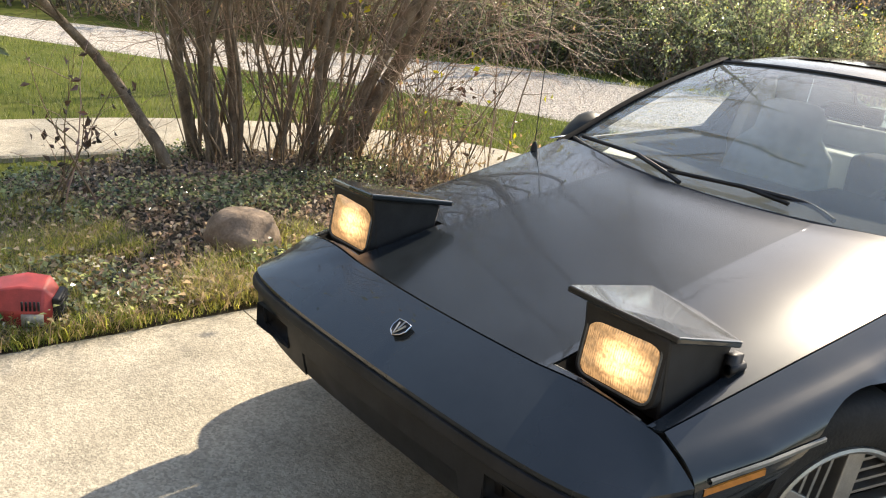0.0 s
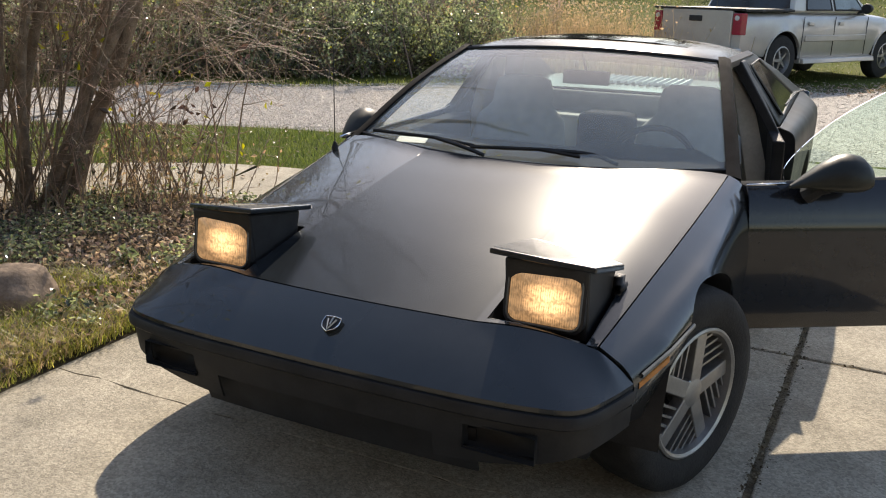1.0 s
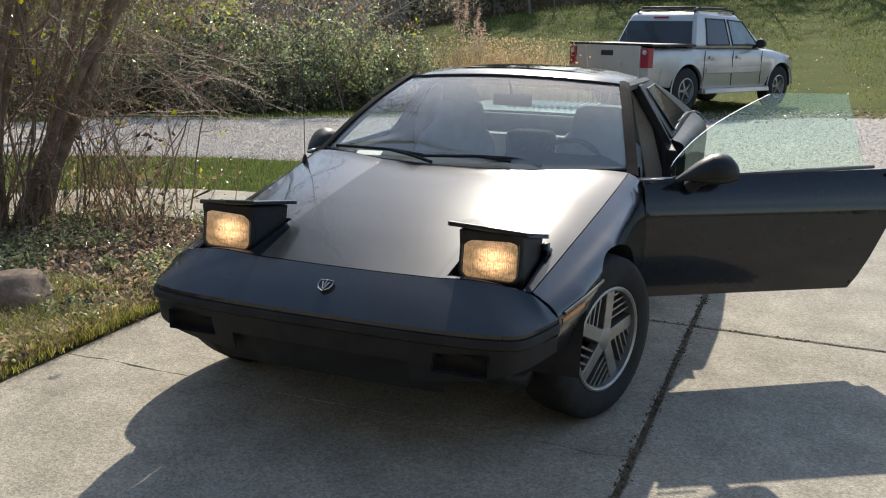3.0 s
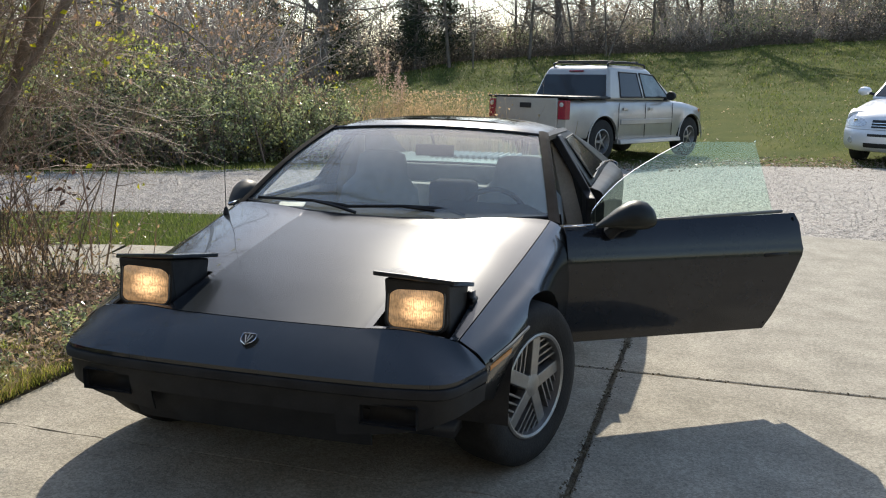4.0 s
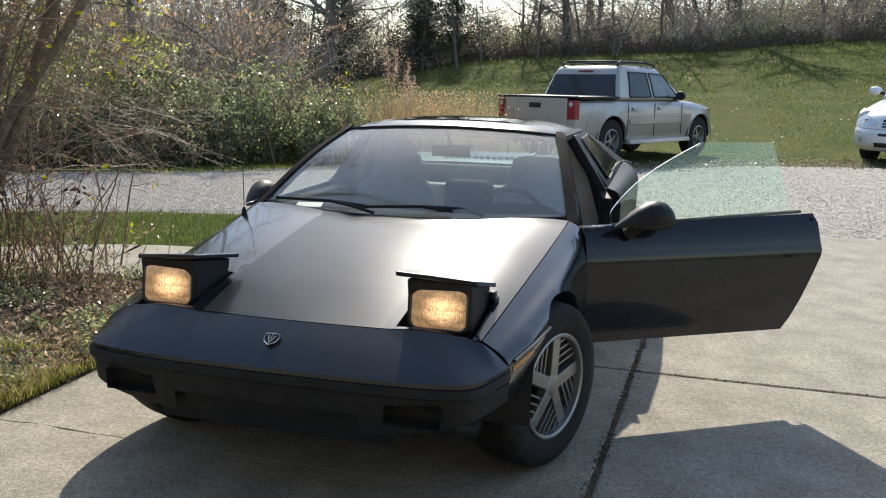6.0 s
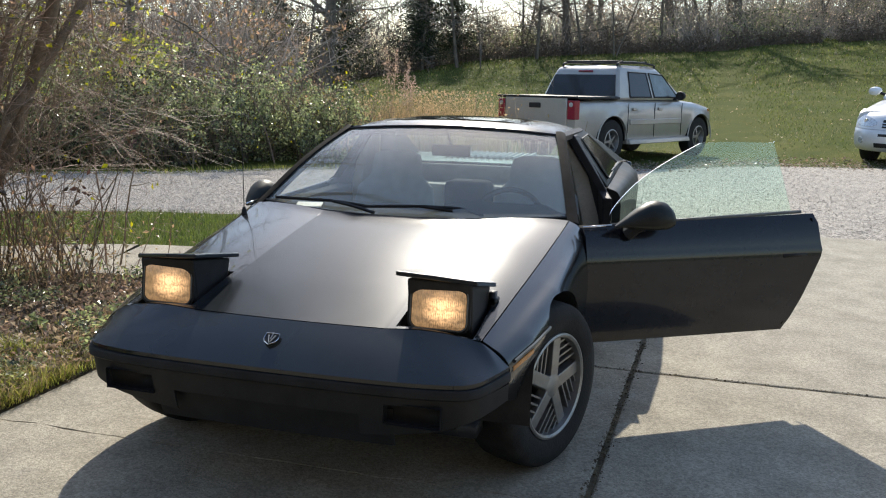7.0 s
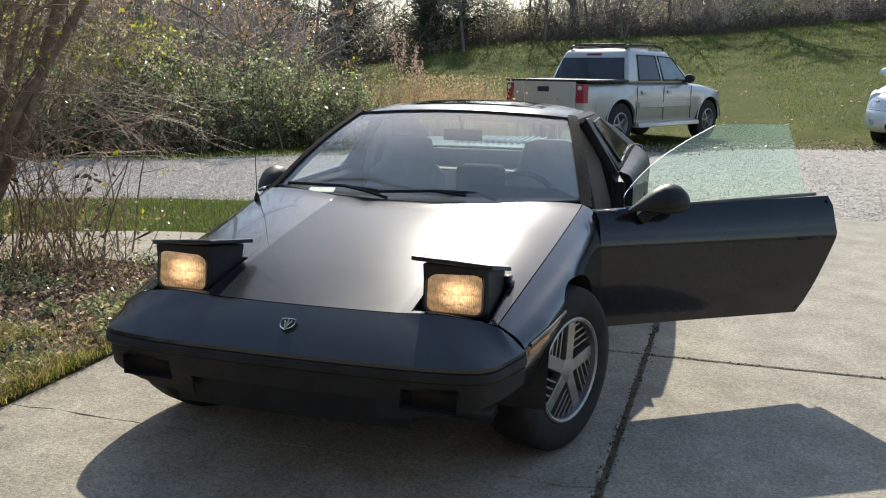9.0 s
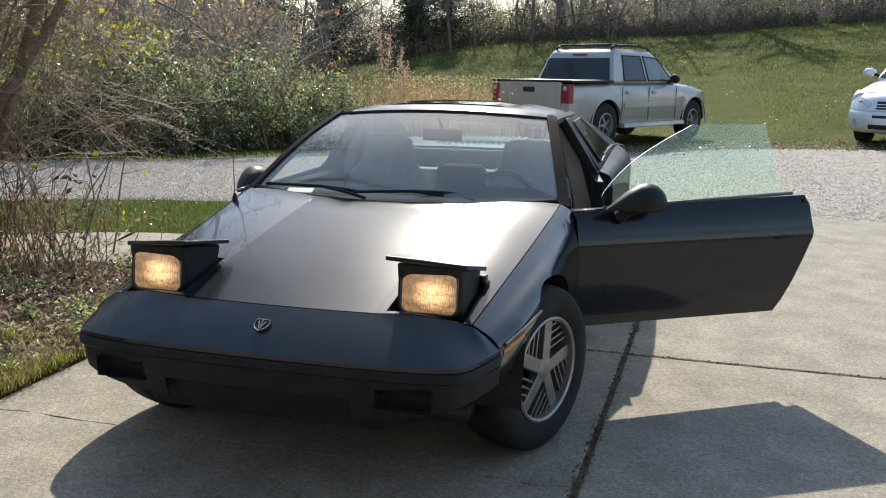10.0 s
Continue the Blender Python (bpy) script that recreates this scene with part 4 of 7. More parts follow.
part("badge_rim", moved(tube([(x, y, 0.006) for x, y in sh + sh[:1]], 0.0014, 6), bm_), M["chrome"], badge)
part("badge_mark", moved(join(tube([(-0.012, 0.012, 0.007), (0, -0.02, 0.007), (0.012, 0.012, 0.007)], 0.0028, 5), tube([(0, 0.02, 0.007), (0, -0.004, 0.007)], 0.0022, 5)), bm_), M["alloy"], badge)


# wheels
def build_wheel(label):
    w = thing("wheel", label, "")
    tyre = ring(None, [(-0.085, 0.185), (-0.100, 0.20), (-0.105, 0.25), (-0.098, 0.285), (-0.080, 0.300), (-0.04, 0.305), (0.04, 0.305), (0.080, 0.300), (0.098, 0.286), (0.105, 0.255), (0.100, 0.205), (0.088, 0.190)], 56)
    part("tyre", tyre, M["rubber"], w, "black rubber tyre")
    rim = part("rim", ring(None, [(0.086, 0.197), (0.100, 0.195), (0.103, 0.188), (0.098, 0.180), (0.070, 0.176), (0.03, 0.170), (-0.08, 0.170)], 56), M["alloy"], w, "machined alloy rim")
    part("hub_back", ring(None, [(0.02, 0.172), (0.025, 0.05), (0.03, 0.001)], 40), M["darkmetal"], rim)
    part("hub_cap", ring(None, [(0.03, 0.048), (0.084, 0.047), (0.0885, 0.040), (0.0885, 0.001)], 24), M["alloy"], rim)
    for k in range(5):
        a = radians(72 * k - 9)
        rot = Euler((a, 0, 0)).to_matrix().to_4x4()
        sp_ = hexa([(0.05, -0.025, 0.03), (0.05, 0.025, 0.03), (0.05, 0.025, 0.178), (0.05, -0.025, 0.178), (0.088, -0.024, 0.03), (0.088, 0.024, 0.03), (0.082, 0.024, 0.180), (0.082, -0.024, 0.180)])
        part("spoke", moved(sp_, rot), M["alloy"], rim, smooth=False, bevel=0.003)
        for j in range(4):                       # fins between the spokes, all set along one spoke
            off = 0.060 + 0.027 * j
            r0, r1 = 0.325 * off + 0.022, math.sqrt(0.177 ** 2 - off ** 2)
            fin = hexa([(0.05, -off - 0.0042, r0), (0.05, -off + 0.0042, r0), (0.05, -off + 0.0042, r1), (0.05, -off - 0.0042, r1), (0.080, -off - 0.0036, r0), (0.080, -off + 0.0036, r0), (0.080, -off + 0.0036, r1), (0.080, -off - 0.0036, r1)])
            part("fin", moved(fin, rot), M["alloy"], rim, smooth=False)
    return w


def as_part(w, parent, m):
    w.parent = parent
    w.matrix_local = m
    for key in ("category", "group", "kind"):
        if key in w:
            del w[key]
    return w


STEER = -22.0
wheel = as_part(build_wheel("alloy wheel with five broad spokes and thin fins"), coupe, pose(0.700, 0.012, 0.305, 0, 0, STEER))
for x, y, rz in ((-0.700, -0.012, 180 + STEER), (0.725, 2.373, 0), (-0.725, 2.373, 180)):
    w2 = copy_thing(wheel, pose(x, y, 0.305, 0, 0, rz))

# greenhouse
def ws_low(x):
    return Vector((x, 0.462 + 0.185 * (x / 0.712) ** 2, 0.803 + 0.016 * (x / 0.712) ** 2))


def ws_top(x):
    return Vector((x, 1.215 + 0.065 * (x / 0.552) ** 2, 1.156 - 0.028 * (x / 0.552) ** 2))


rows = []
for t in np.linspace(-1, 1, 17):
    a, b = ws_low(0.712 * t), ws_top(0.552 * t)
    rows.append([a.lerp(b, s) + Vector((0, -0.012, 0.022)) * math.sin(math.pi * s) for s in np.linspace(0, 1, 9)])
shield = part("windscreen", loft(rows), M["windshield"], coupe, "dusty curved windscreen")
shield.visible_shadow = False
band = part("tint_band", loft([[a + (b - a) * t + Vector((0, 0.004, -0.006)) for a, b, t in ((r[-2], r[-1], 0.1), (r[-2], r[-1], 0.5), (r[-2], r[-1], 1.0))] for r in rows]), M["tintband"], shield, "dark tinted band along the top")
band.visible_shadow = False
# dark surround of the glass
part("windscreen_trim", join(tube([r[0] + Vector((0, -0.004, 0.002)) for r in rows], 0.007, 6), tube([r[-1] + Vector((0, 0, 0.003)) for r in rows], 0.007, 6)), M["blackplastic"], coupe, "black windscreen seal")
# cowl
part("cowl", loft([[ws_low(x) + Vector((0, 0.02, 0.0)), ws_low(x) + Vector((0, -0.012, -0.006)), Vector((x, bonnet_rear(x) + 0.004, bonnet_z(x, bonnet_rear(x)) - 0.018))] for x in np.linspace(-0.72, 0.72, 17)]), M["cowl"], coupe, "black cowl")
for sx in (-1, 1):
    a, b = ws_low(0.712), ws_top(0.552)
    rows = []
    for s in np.linspace(-0.06, 1.04, 10):
        p = a.lerp(b, s) + Vector((0, -0.012, 0.022)) * math.sin(math.pi * min(1, max(0, s)))
        rows.append([(sx * (p.x - 0.004), p.y - 0.004, p.z + 0.008), (sx * (p.x + 0.022), p.y - 0.006, p.z + 0.010), (sx * (p.x + 0.042), p.y + 0.022, p.z - 0.002), (sx * (p.x + 0.036), p.y + 0.052, p.z - 0.016), (sx * (p.x - 0.004), p.y + 0.045, p.z - 0.022)])
    part("screen_pillar", loft(rows, True, True), M["cowl"], coupe, "black screen pillar", sharp=60)
# roof with a flush sunroof
RW = 0.575


def roof_pt(x, y):
    zc = ip(y, [1.20, 1.24, 1.29, 1.36, 1.55, 1.8, 2.02], [1.151, 1.164, 1.1745, 1.183, 1.192, 1.190, 1.172])
    t = x / RW
    return Vector((x, y + 0.065 * t * t * ip(y, [1.2, 1.6], [1, 0]), zc - 0.032 * t * t - 0.035 * abs(t) ** 9))


ry = [1.225, 1.27, 1.33, 1.40, 1.48, 1.56, 1.64, 1.72, 1.80, 1.88, 1.96, 2.03]
rx = [RW * t for t in (-1, -0.985, -0.95, -0.88, -0.75, -0.55, -0.3, 0, 0.3, 0.55, 0.75, 0.88, 0.95, 0.985, 1)]
part("roof", loft([[roof_pt(x, y) for x in rx] for y in ry]), M["hoodpaint"], coupe, "black roof panel reflecting the sky", sharp=60, solid=0.02)
part("headliner", loft([[roof_pt(x, y) - Vector((0, 0, 0.034)) for x in np.linspace(-0.52, 0.52, 9)] for y in np.linspace(1.27, 2.0, 6)]), M["seat"], coupe, "grey cloth headliner", solid=0.006)
part("sunroof", loft([[roof_pt(x, y) + Vector((0, 0, 0.008 if 0 < i < 6 else 0.002)) for i, x in enumerate(np.linspace(-0.40, 0.40, 7))] for y in (1.40, 1.42, 1.5, 1.6, 1.72, 1.74)]), M["darkglass"], coupe, "dark glass sunroof")
for sx in (-1, 1):
    rows = [[(sx * (RW - 0.03), y, 1.098), (sx * (RW + 0.012), y, 1.100), (sx * (RW + 0.014), y, 1.125), (sx * (RW - 0.01), y, 1.14)] for y in (1.27, 1.5, 1.75, 2.0)]
    part("drip_rail", loft(rows, True, True), M["blackplastic"], coupe, "black roof rail")
    # buttress running from the roof down to the rear deck, with its narrow side window
    outer = [(0.585, 1.62, 1.125), (0.575, 2.03, 1.135), (0.66, 2.45, 1.03), (0.74, 2.95, 0.90), (0.765, 2.95, 0.865), (0.772, 2.3, 0.86), (0.775, 1.72, 0.835)]
    part("rear_buttress", slab_of([(sx * x, y, z) for x, y, z in outer], (-sx * 0.05, 0, -0.012)), M["dustypaint"], coupe, "black sloping rear roof buttress", smooth=False, bevel=0.01)
    win = [(0.600, 1.76, 1.09), (0.600, 2.03, 1.10), (0.735, 2.48, 0.91), (0.755, 1.82, 0.875)]
    part("quarter_window", slab_of([(sx * (x + 0.012), y, z) for x, y, z in win], (-sx * 0.01, 0, -0.003)), M["darkglass"], coupe, "dark rear quarter window", smooth=False)
    part("window_trim", tube([(sx * (x + 0.014), y, z) for x, y, z in win + win[:1]], 0.004, 6), M["trimgrey"], coupe, "bright thin window trim")
    # door pillar and the tan trim behind it
    pil = [(0.595, 1.60, 1.115), (0.60, 1.70, 1.115), (0.79, 1.80, 0.80), (0.80, 1.78, 0.28), (0.80, 1.64, 0.28), (0.82, 1.55, 0.66), (0.82, 1.51, 0.80), (0.785, 1.58, 0.83)]
    part("door_pillar", slab_of([(sx * x, y, z) for x, y, z in pil], (-sx * 0.05, 0, 0)), M["blackplastic"], coupe, "black door pillar", smooth=False, bevel=0.006)
    trim = [(0.50, 1.60, 1.09), (0.56, 1.62, 1.08), (0.74, 1.64, 0.80), (0.75, 1.63, 0.30), (0.56, 1.66, 0.30), (0.54, 1.68, 0.90)]
    part("pillar_trim", slab_of([(sx * x, y, z) for x, y, z in trim], (0, 0.03, 0)), M["tantrim"], coupe, "tan interior pillar trim", smooth=False, bevel=0.008)
part("rear_window", slab_of([(-0.55, 2.03, 1.125), (0.55, 2.03, 1.125), (0.58, 2.06, 0.90), (-0.58, 2.06, 0.90)], (0, 0.006, 0)), M["sideglass"], coupe, "upright rear window", smooth=False).visible_shadow = False
rows = [[(x, y, ip(y, [2.06, 2.6, 3.2], [0.895, 0.905, 0.865]) + 0.012 * (1 - (x / 0.76) ** 2)) for x in np.linspace(-0.76, 0.76, 9)] for y in np.linspace(2.06, 3.2, 10)]
deck = part("rear_deck", loft(rows), M["hoodpaint"], coupe, "black engine lid with louvres", solid=0.015)
for k in range(14):
    x = -0.33 + 0.040 * k
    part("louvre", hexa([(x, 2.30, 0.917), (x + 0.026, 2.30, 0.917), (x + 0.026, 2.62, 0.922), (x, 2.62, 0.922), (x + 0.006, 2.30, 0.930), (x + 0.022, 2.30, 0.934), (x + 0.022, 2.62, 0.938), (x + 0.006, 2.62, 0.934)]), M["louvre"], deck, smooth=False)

# inside: dashboard, wheel, seats, rear wall
part("dashboard", loft([[(x, 0.478 + 0.185 * (x / 0.712) ** 2, 0.782 + 0.016 * (x / 0.712) ** 2), (x, 0.62 + 0.12 * (x / 0.7) ** 2, 0.780), (x, 0.80, 0.800), (x, 0.95, 0.790 + (0.035 if 0.15 < x < 0.6 else 0)), (x, 1.00, 0.74), (x, 0.98, 0.55)] for x in np.linspace(-0.72, 0.72, 19)]), M["dash"], coupe, "dark vinyl dashboard", solid=0.01)
rim_c = Vector((0.35, 1.12, 0.70))
tilt = Euler((radians(62), 0, 0)).to_matrix().to_4x4()
circ = [tuple((Matrix.Translation(rim_c) @ tilt) @ Vector((0.18 * math.cos(t), 0.18 * math.sin(t), 0))) for t in np.linspace(0, 2 * math.pi, 33)]
sw = part("steering_wheel", join(tube(circ, 0.014, 8), moved(box(-0.17, 0.17, -0.02, 0.02, -0.015, 0.01), Matrix.Translation(rim_c) @ tilt), tube([rim_c, rim_c + Vector((0, -0.16, -0.03))], 0.03, 10)), M["blackplastic"], coupe, "black steering wheel")


def seat(x):
    s = part("seat_back", loft([[(x + w * math.cos(t), 1.60 + dy + d * math.sin(t), z) for t in np.linspace(0, 2 * math.pi, 20, endpoint=False)] for z, w, d, dy in
                                ((0.36, 0.235, 0.08, -0.10), (0.50, 0.25, 0.085, -0.06), (0.68, 0.245, 0.08, -0.01), (0.79, 0.225, 0.075, 0.02), (0.83, 0.185, 0.06, 0.03), (0.86, 0.155, 0.055, 0.035), (0.93, 0.150, 0.052, 0.05), (0.975, 0.135, 0.045, 0.055), (0.992, 0.09, 0.025, 0.057))], True, True), M["seat"], coupe, "grey cloth bucket seat back with headrest")
    part("seat_cushion", loft([[(x + 0.25 * a, y, z) for a, z in ((-1, 0.30), (-0.98, 0.44), (-0.8, 0.47), (0, 0.43), (0.8, 0.47), (0.98, 0.44), (1, 0.30))] for y in (1.02, 1.06, 1.3, 1.55)]), M["seat"], coupe, solid=0.02)
    return s


seat(-0.41), seat(0.40)
part("rear_wall", join(box(-0.60, 0.60, 1.98, 2.02, 0.30, 0.90), box(-0.56, 0.56, 1.78, 1.99, 0.30, 0.80)), M["seat"], coupe, "carpeted rear wall of the cabin", bevel=0.02)
part("console_box", box(-0.13, 0.13, 1.62, 1.80, 0.55, 0.84), M["dash"], coupe, "rounded console box between the seats", bevel=0.035)
part("cabin_floor", box(-0.74, 0.74, 0.40, 2.0, 0.26, 0.30), M["dash"], coupe)
mirror_in = part("inside_mirror", join(box(-0.085, 0.115, 1.255, 1.28, 1.008, 1.066), tube([(0.015, 1.26, 1.066), (0.0, 1.24, 1.14)], 0.008, 6)), M["lowblack"], coupe, "black rear-view mirror", bevel=0.012)
part("dash_paper", moved(slab_of([(-0.06, -0.03, 0), (0.06, -0.03, 0), (0.06, 0.03, 0), (-0.06, 0.03, 0)], (0, 0, 0.002)), pose(-0.50, 0.67, 0.806, 12, 0, 12)), M["white"], coupe, "white slip of paper on the dash", smooth=False)

# wipers
for (px, py, pz), tip, mid_ in (((-0.10, 0.466, 0.818), (-0.64, 0.612, 0.828), (-0.33, 0.536, 0.850)), ((0.365, 0.548, 0.820), (-0.16, 0.482, 0.828), (0.10, 0.500, 0.853))):
    wp = part("wiper", tube(spline([(px, py, pz), (px - 0.10, py + 0.015, pz + 0.022), mid_], 4), [0.008] * 9, 6), M["blackplastic"], coupe, "black wiper arm and blade")
    tx, ty, tz = tip
    part("blade", join(tube([(tx, ty, tz + 0.012), ((tx + mid_[0]) / 2, (ty + mid_[1]) / 2, (tz + mid_[2]) / 2 + 0.006), mid_, (mid_[0] + (mid_[0] - tx) * 0.55, mid_[1] - (ty - mid_[1]) * 0.35, tz + 0.012)], 0.007, 6)), M["rubber"], wp)

# aerial on the wing
aer = part("aerial", join(tube([(-0.708, 0.433, 0.782), (-0.708, 0.433, 0.80), (-0.708, 0.433, 0.815)], [0.014, 0.011, 0.005], 10), tube([(-0.708, 0.433, 0.81), (-0.710, 0.434, 1.06), (-0.712, 0.436, 1.33)], [0.0020, 0.0015, 0.0011], 6)), M["blackplastic"], coupe, "thin black whip aerial")


# doors
def build_door(to_world, parent, glass_up, label):
    """A door in its own lengths: u from the hinge, o outwards, z up."""
    zs = [0.300, 0.36, 0.45, 0.55, 0.64, 0.672, 0.685, 0.70, 0.76, 0.80]
    oo = [-0.030, -0.008, 0.008, 0.014, 0.015, 0.013, 0.009, 0.006, -0.010, -0.040]
    rows = []
    for z, o in zip(zs, oo):
        u1 = ip(z, [0.30, 0.66, 0.83], [1.018, 1.170, 1.136])
        rows.append([to_world(0.012 + (u1 - 0.012) * t, o, z + 0.026 * t if z > 0.7 else z) for t in np.linspace(0, 1, 15)])
    d = part("door", loft(rows), M["doorpaint"], parent, label, sharp=60, solid=0.014)
    inner = [(0.02, 0.33), (0.97, 0.33), (1.12, 0.66), (1.095, 0.80), (0.02, 0.79)]
    part("door_inner", (lambda n: ([to_world(u, -0.055, z) for u, z in inner] + [to_world(u, -0.135, z) for u, z in inner],
                                   [tuple(range(n)), tuple(range(2 * n - 1, n - 1, -1))] + [(i, (i + 1) % n, n + (i + 1) % n, n + i) for i in range(n)]))(5), M["dash"], d, "dark inner door panel", smooth=False, bevel=0.008)
    part("door_edge", loft([[to_world(u + 0.001, -0.012, z), to_world(u + 0.002, -0.10, z)] for u, z in ((1.012, 0.325), (1.152, 0.655), (1.122, 0.812))]), PAINT, d, solid=0.006)
    if glass_up:
        g = spline([(0.150, 0.79, 0), (0.152, 0.865, 0), (0.30, 1.000, 0), (0.53, 1.122, 0), (0.62, 1.143, 0), (0.915, 1.141, 0), (0.945, 1.12, 0), (1.045, 0.815, 0)], 5)
        n = len(g)
        lean = [0.10 * max(0, p.y - 0.80) for p in g]
        gv = [to_world(p.x, -0.050 - l, p.y) for p, l in zip(g, lean)] + [to_world(p.x, -0.055 - l, p.y) for p, l in zip(g, lean)]
        gl = part("door_glass", (gv, [tuple(range(n)), tuple(range(2 * n - 1, n - 1, -1))] + [(i, (i + 1) % n, n + (i + 1) % n, n + i) for i in range(n)]), M["sideglass"], d, "raised pale green door glass", smooth=False)
        gl.visible_shadow = False
        part("glass_seal", tube([to_world(0.15, -0.044, 0.802), to_world(1.08, -0.044, 0.836)], 0.008, 6), M["trimgrey"], d, "grey glass seal")
    part("door_pull", join(([to_world(u, o, z) for u, o, z in ((0.965, 0.010, 0.640), (1.09, 0.010, 0.643), (1.09, 0.010, 0.662), (0.965, 0.010, 0.660), (0.965, 0.021, 0.643), (1.085, 0.021, 0.646), (1.085, 0.021, 0.658), (0.965, 0.021, 0.657))],
                            [(0, 1, 2, 3), (4, 7, 6, 5), (0, 4, 5, 1), (1, 5, 6, 2), (2, 6, 7, 3), (3, 7, 4, 0)])), M["blackplastic"], d, "black door pull")
    part("belt_trim", tube([to_world(0.0, -0.012, 0.801), to_world(0.13, -0.012, 0.806)], 0.0045, 6), M["chrome"], d, "bright belt trim")
    # door mirror: teardrop shell with a flat back
    rows = []
    for u, w, h, zc_ in ((0.118, 0.010, 0.006, 0.806), (0.16, 0.032, 0.024, 0.818), (0.21, 0.052, 0.052, 0.826), (0.26, 0.068, 0.074, 0.832), (0.30, 0.074, 0.080, 0.834), (0.338, 0.072, 0.074, 0.832), (0.362, 0.062, 0.056, 0.830), (0.372, 0.042, 0.028, 0.829)):
        rows.append([to_world(u, 0.040 + w * math.cos(t), zc_ + h * math.sin(t) * (1.0 if t < math.pi else 0.55) - (0.0 if glass_up else 0.028)) for t in np.linspace(0, 2 * math.pi, 20, endpoint=False)])
    mr = part("door_mirror", loft(rows, True, True), M["dustypaint"], d, "black teardrop door mirror")
    part("mirror_foot", tube([to_world(0.20, 0.0, 0.77), to_world(0.22, 0.03, 0.80), to_world(0.24, 0.045, 0.815)], [0.03, 0.026, 0.03], 8), M["blackplastic"], mr)
    return d


HX, HY = 0.80, 0.52
UX, UY = 0.8425, 0.5387


def open_side(u, o, z):
    return (HX + u * UX + o * UY, HY + u * UY - o * UX, z)


def shut_side(u, o, z):
    return (-0.808 - o, 0.605 + u * 0.93, z)


build_door(open_side, coupe, True, "black door standing wide open")
build_door(shut_side, coupe, False, "closed black door")


# ---- parked vehicles behind (each built at its axle, nose along +y of its own) ----
def road_wheel(name, r, w, rim_r, rim_mat, n):
    t = thing(name, "dark tyre on a worn alloy wheel", "")
    part("tyre", ring(None, [(-w / 2 + 0.01, rim_r), (-w / 2, r * 0.80), (-w * 0.42, r * 0.96), (-w * 0.3, r), (w * 0.3, r), (w * 0.42, r * 0.96), (w / 2, r * 0.80), (w / 2 - 0.01, rim_r)], 36), M["rubber"], t, "black rubber tyre")
    rm = part("rim", ring(None, [(w / 2 - 0.005, rim_r + 0.01), (w / 2, rim_r - 0.01), (w * 0.25, rim_r - 0.03), (w * 0.1, rim_r - 0.04)], 36), rim_mat, t)
    part("hub_back", ring(None, [(w * 0.1, rim_r), (w * 0.12, 0.001)], 30), M["darkmetal"], rm)
    part("hub_cap", ring(None, [(w * 0.1, 0.06), (w * 0.38, 0.05), (w * 0.40, 0.001)], 16), rim_mat, rm)
    for k in range(n):
        rot = Euler((2 * math.pi * k / n + 0.3, 0, 0)).to_matrix().to_4x4()
        part("spoke", moved(hexa([(w * 0.15, -0.028, 0.04), (w * 0.15, 0.028, 0.04), (w * 0.15, 0.022, rim_r - 0.01), (w * 0.15, -0.022, rim_r - 0.01), (w * 0.40, -0.022, 0.04), (w * 0.40, 0.022, 0.04), (w * 0.34, 0.016, rim_r - 0.01), (w * 0.34, -0.016, rim_r - 0.01)]), rot), rim_mat, rm, smooth=False)
    return t


def shell(ys, top, half, foot, arches, r, axle_z, plan=lambda y: 1.0):
    """A lower body: cross-sections from a flat top over rounded shoulders to the sills, open at the wheel arches."""
    rows = []
    for y in ys:
        zt, hw, zf = top(y), half * plan(y), foot(y)
        zl = max([zf] + [axle_z + math.sqrt(r * r - (y - a) ** 2) for a in arches if abs(y - a) < r])
        prof = [(0, zt), (hw * 0.6, zt - 0.004), (hw * 0.86, zt - 0.02), (hw * 0.95, zt - 0.06), (hw * 0.985, zt - 0.14), (hw, zt - 0.30), (hw * 0.995, 0.72), (hw * 0.985, 0.60), (hw * 0.96, 0.48), (hw * 0.93, zf)]
        right = []
        for x, z in prof:
            if z < zl:
                x, z = (x * 1.015 if zl > zf else x), zl
            right.append((x, y, z))
        rows.append([(-x, yy, z) for x, yy, z in right[::-1][:-1]] + right)
    v, f = loft(rows)
    m = len(rows[0])
    f.append(tuple(range(m)))
    f.append(tuple((len(rows) - 1) * m + j for j in range(m))[::-1])
    return v, f


def with_arches(a, b, step, arches, r):
    ys = list(np.arange(a, b, step)) + [b]
    for c0 in arches:
        ys += [c0 + r * math.cos(t) * 0.999 for t in np.linspace(0, math.pi, 23)]
    return sorted(set(round(float(y), 3) for y in ys if a <= y <= b))


def pane(name, poly, d, material, parent, label=""):
    return part(name, slab_of(poly, d), material, parent, label, smooth=False)


# pickup: rear axle at its origin
hx, hy = 0.475, 0.880
pick = thing("pickup_truck", "silver crew-cab pickup truck parked on the grass edge", "pickup truck", at=Matrix.Translation((-1.06, 13.45, -0.018)) @ Euler((0, 0, -math.atan2(hx, hy))).to_matrix().to_4x4())
AR = (0.0, 3.19)
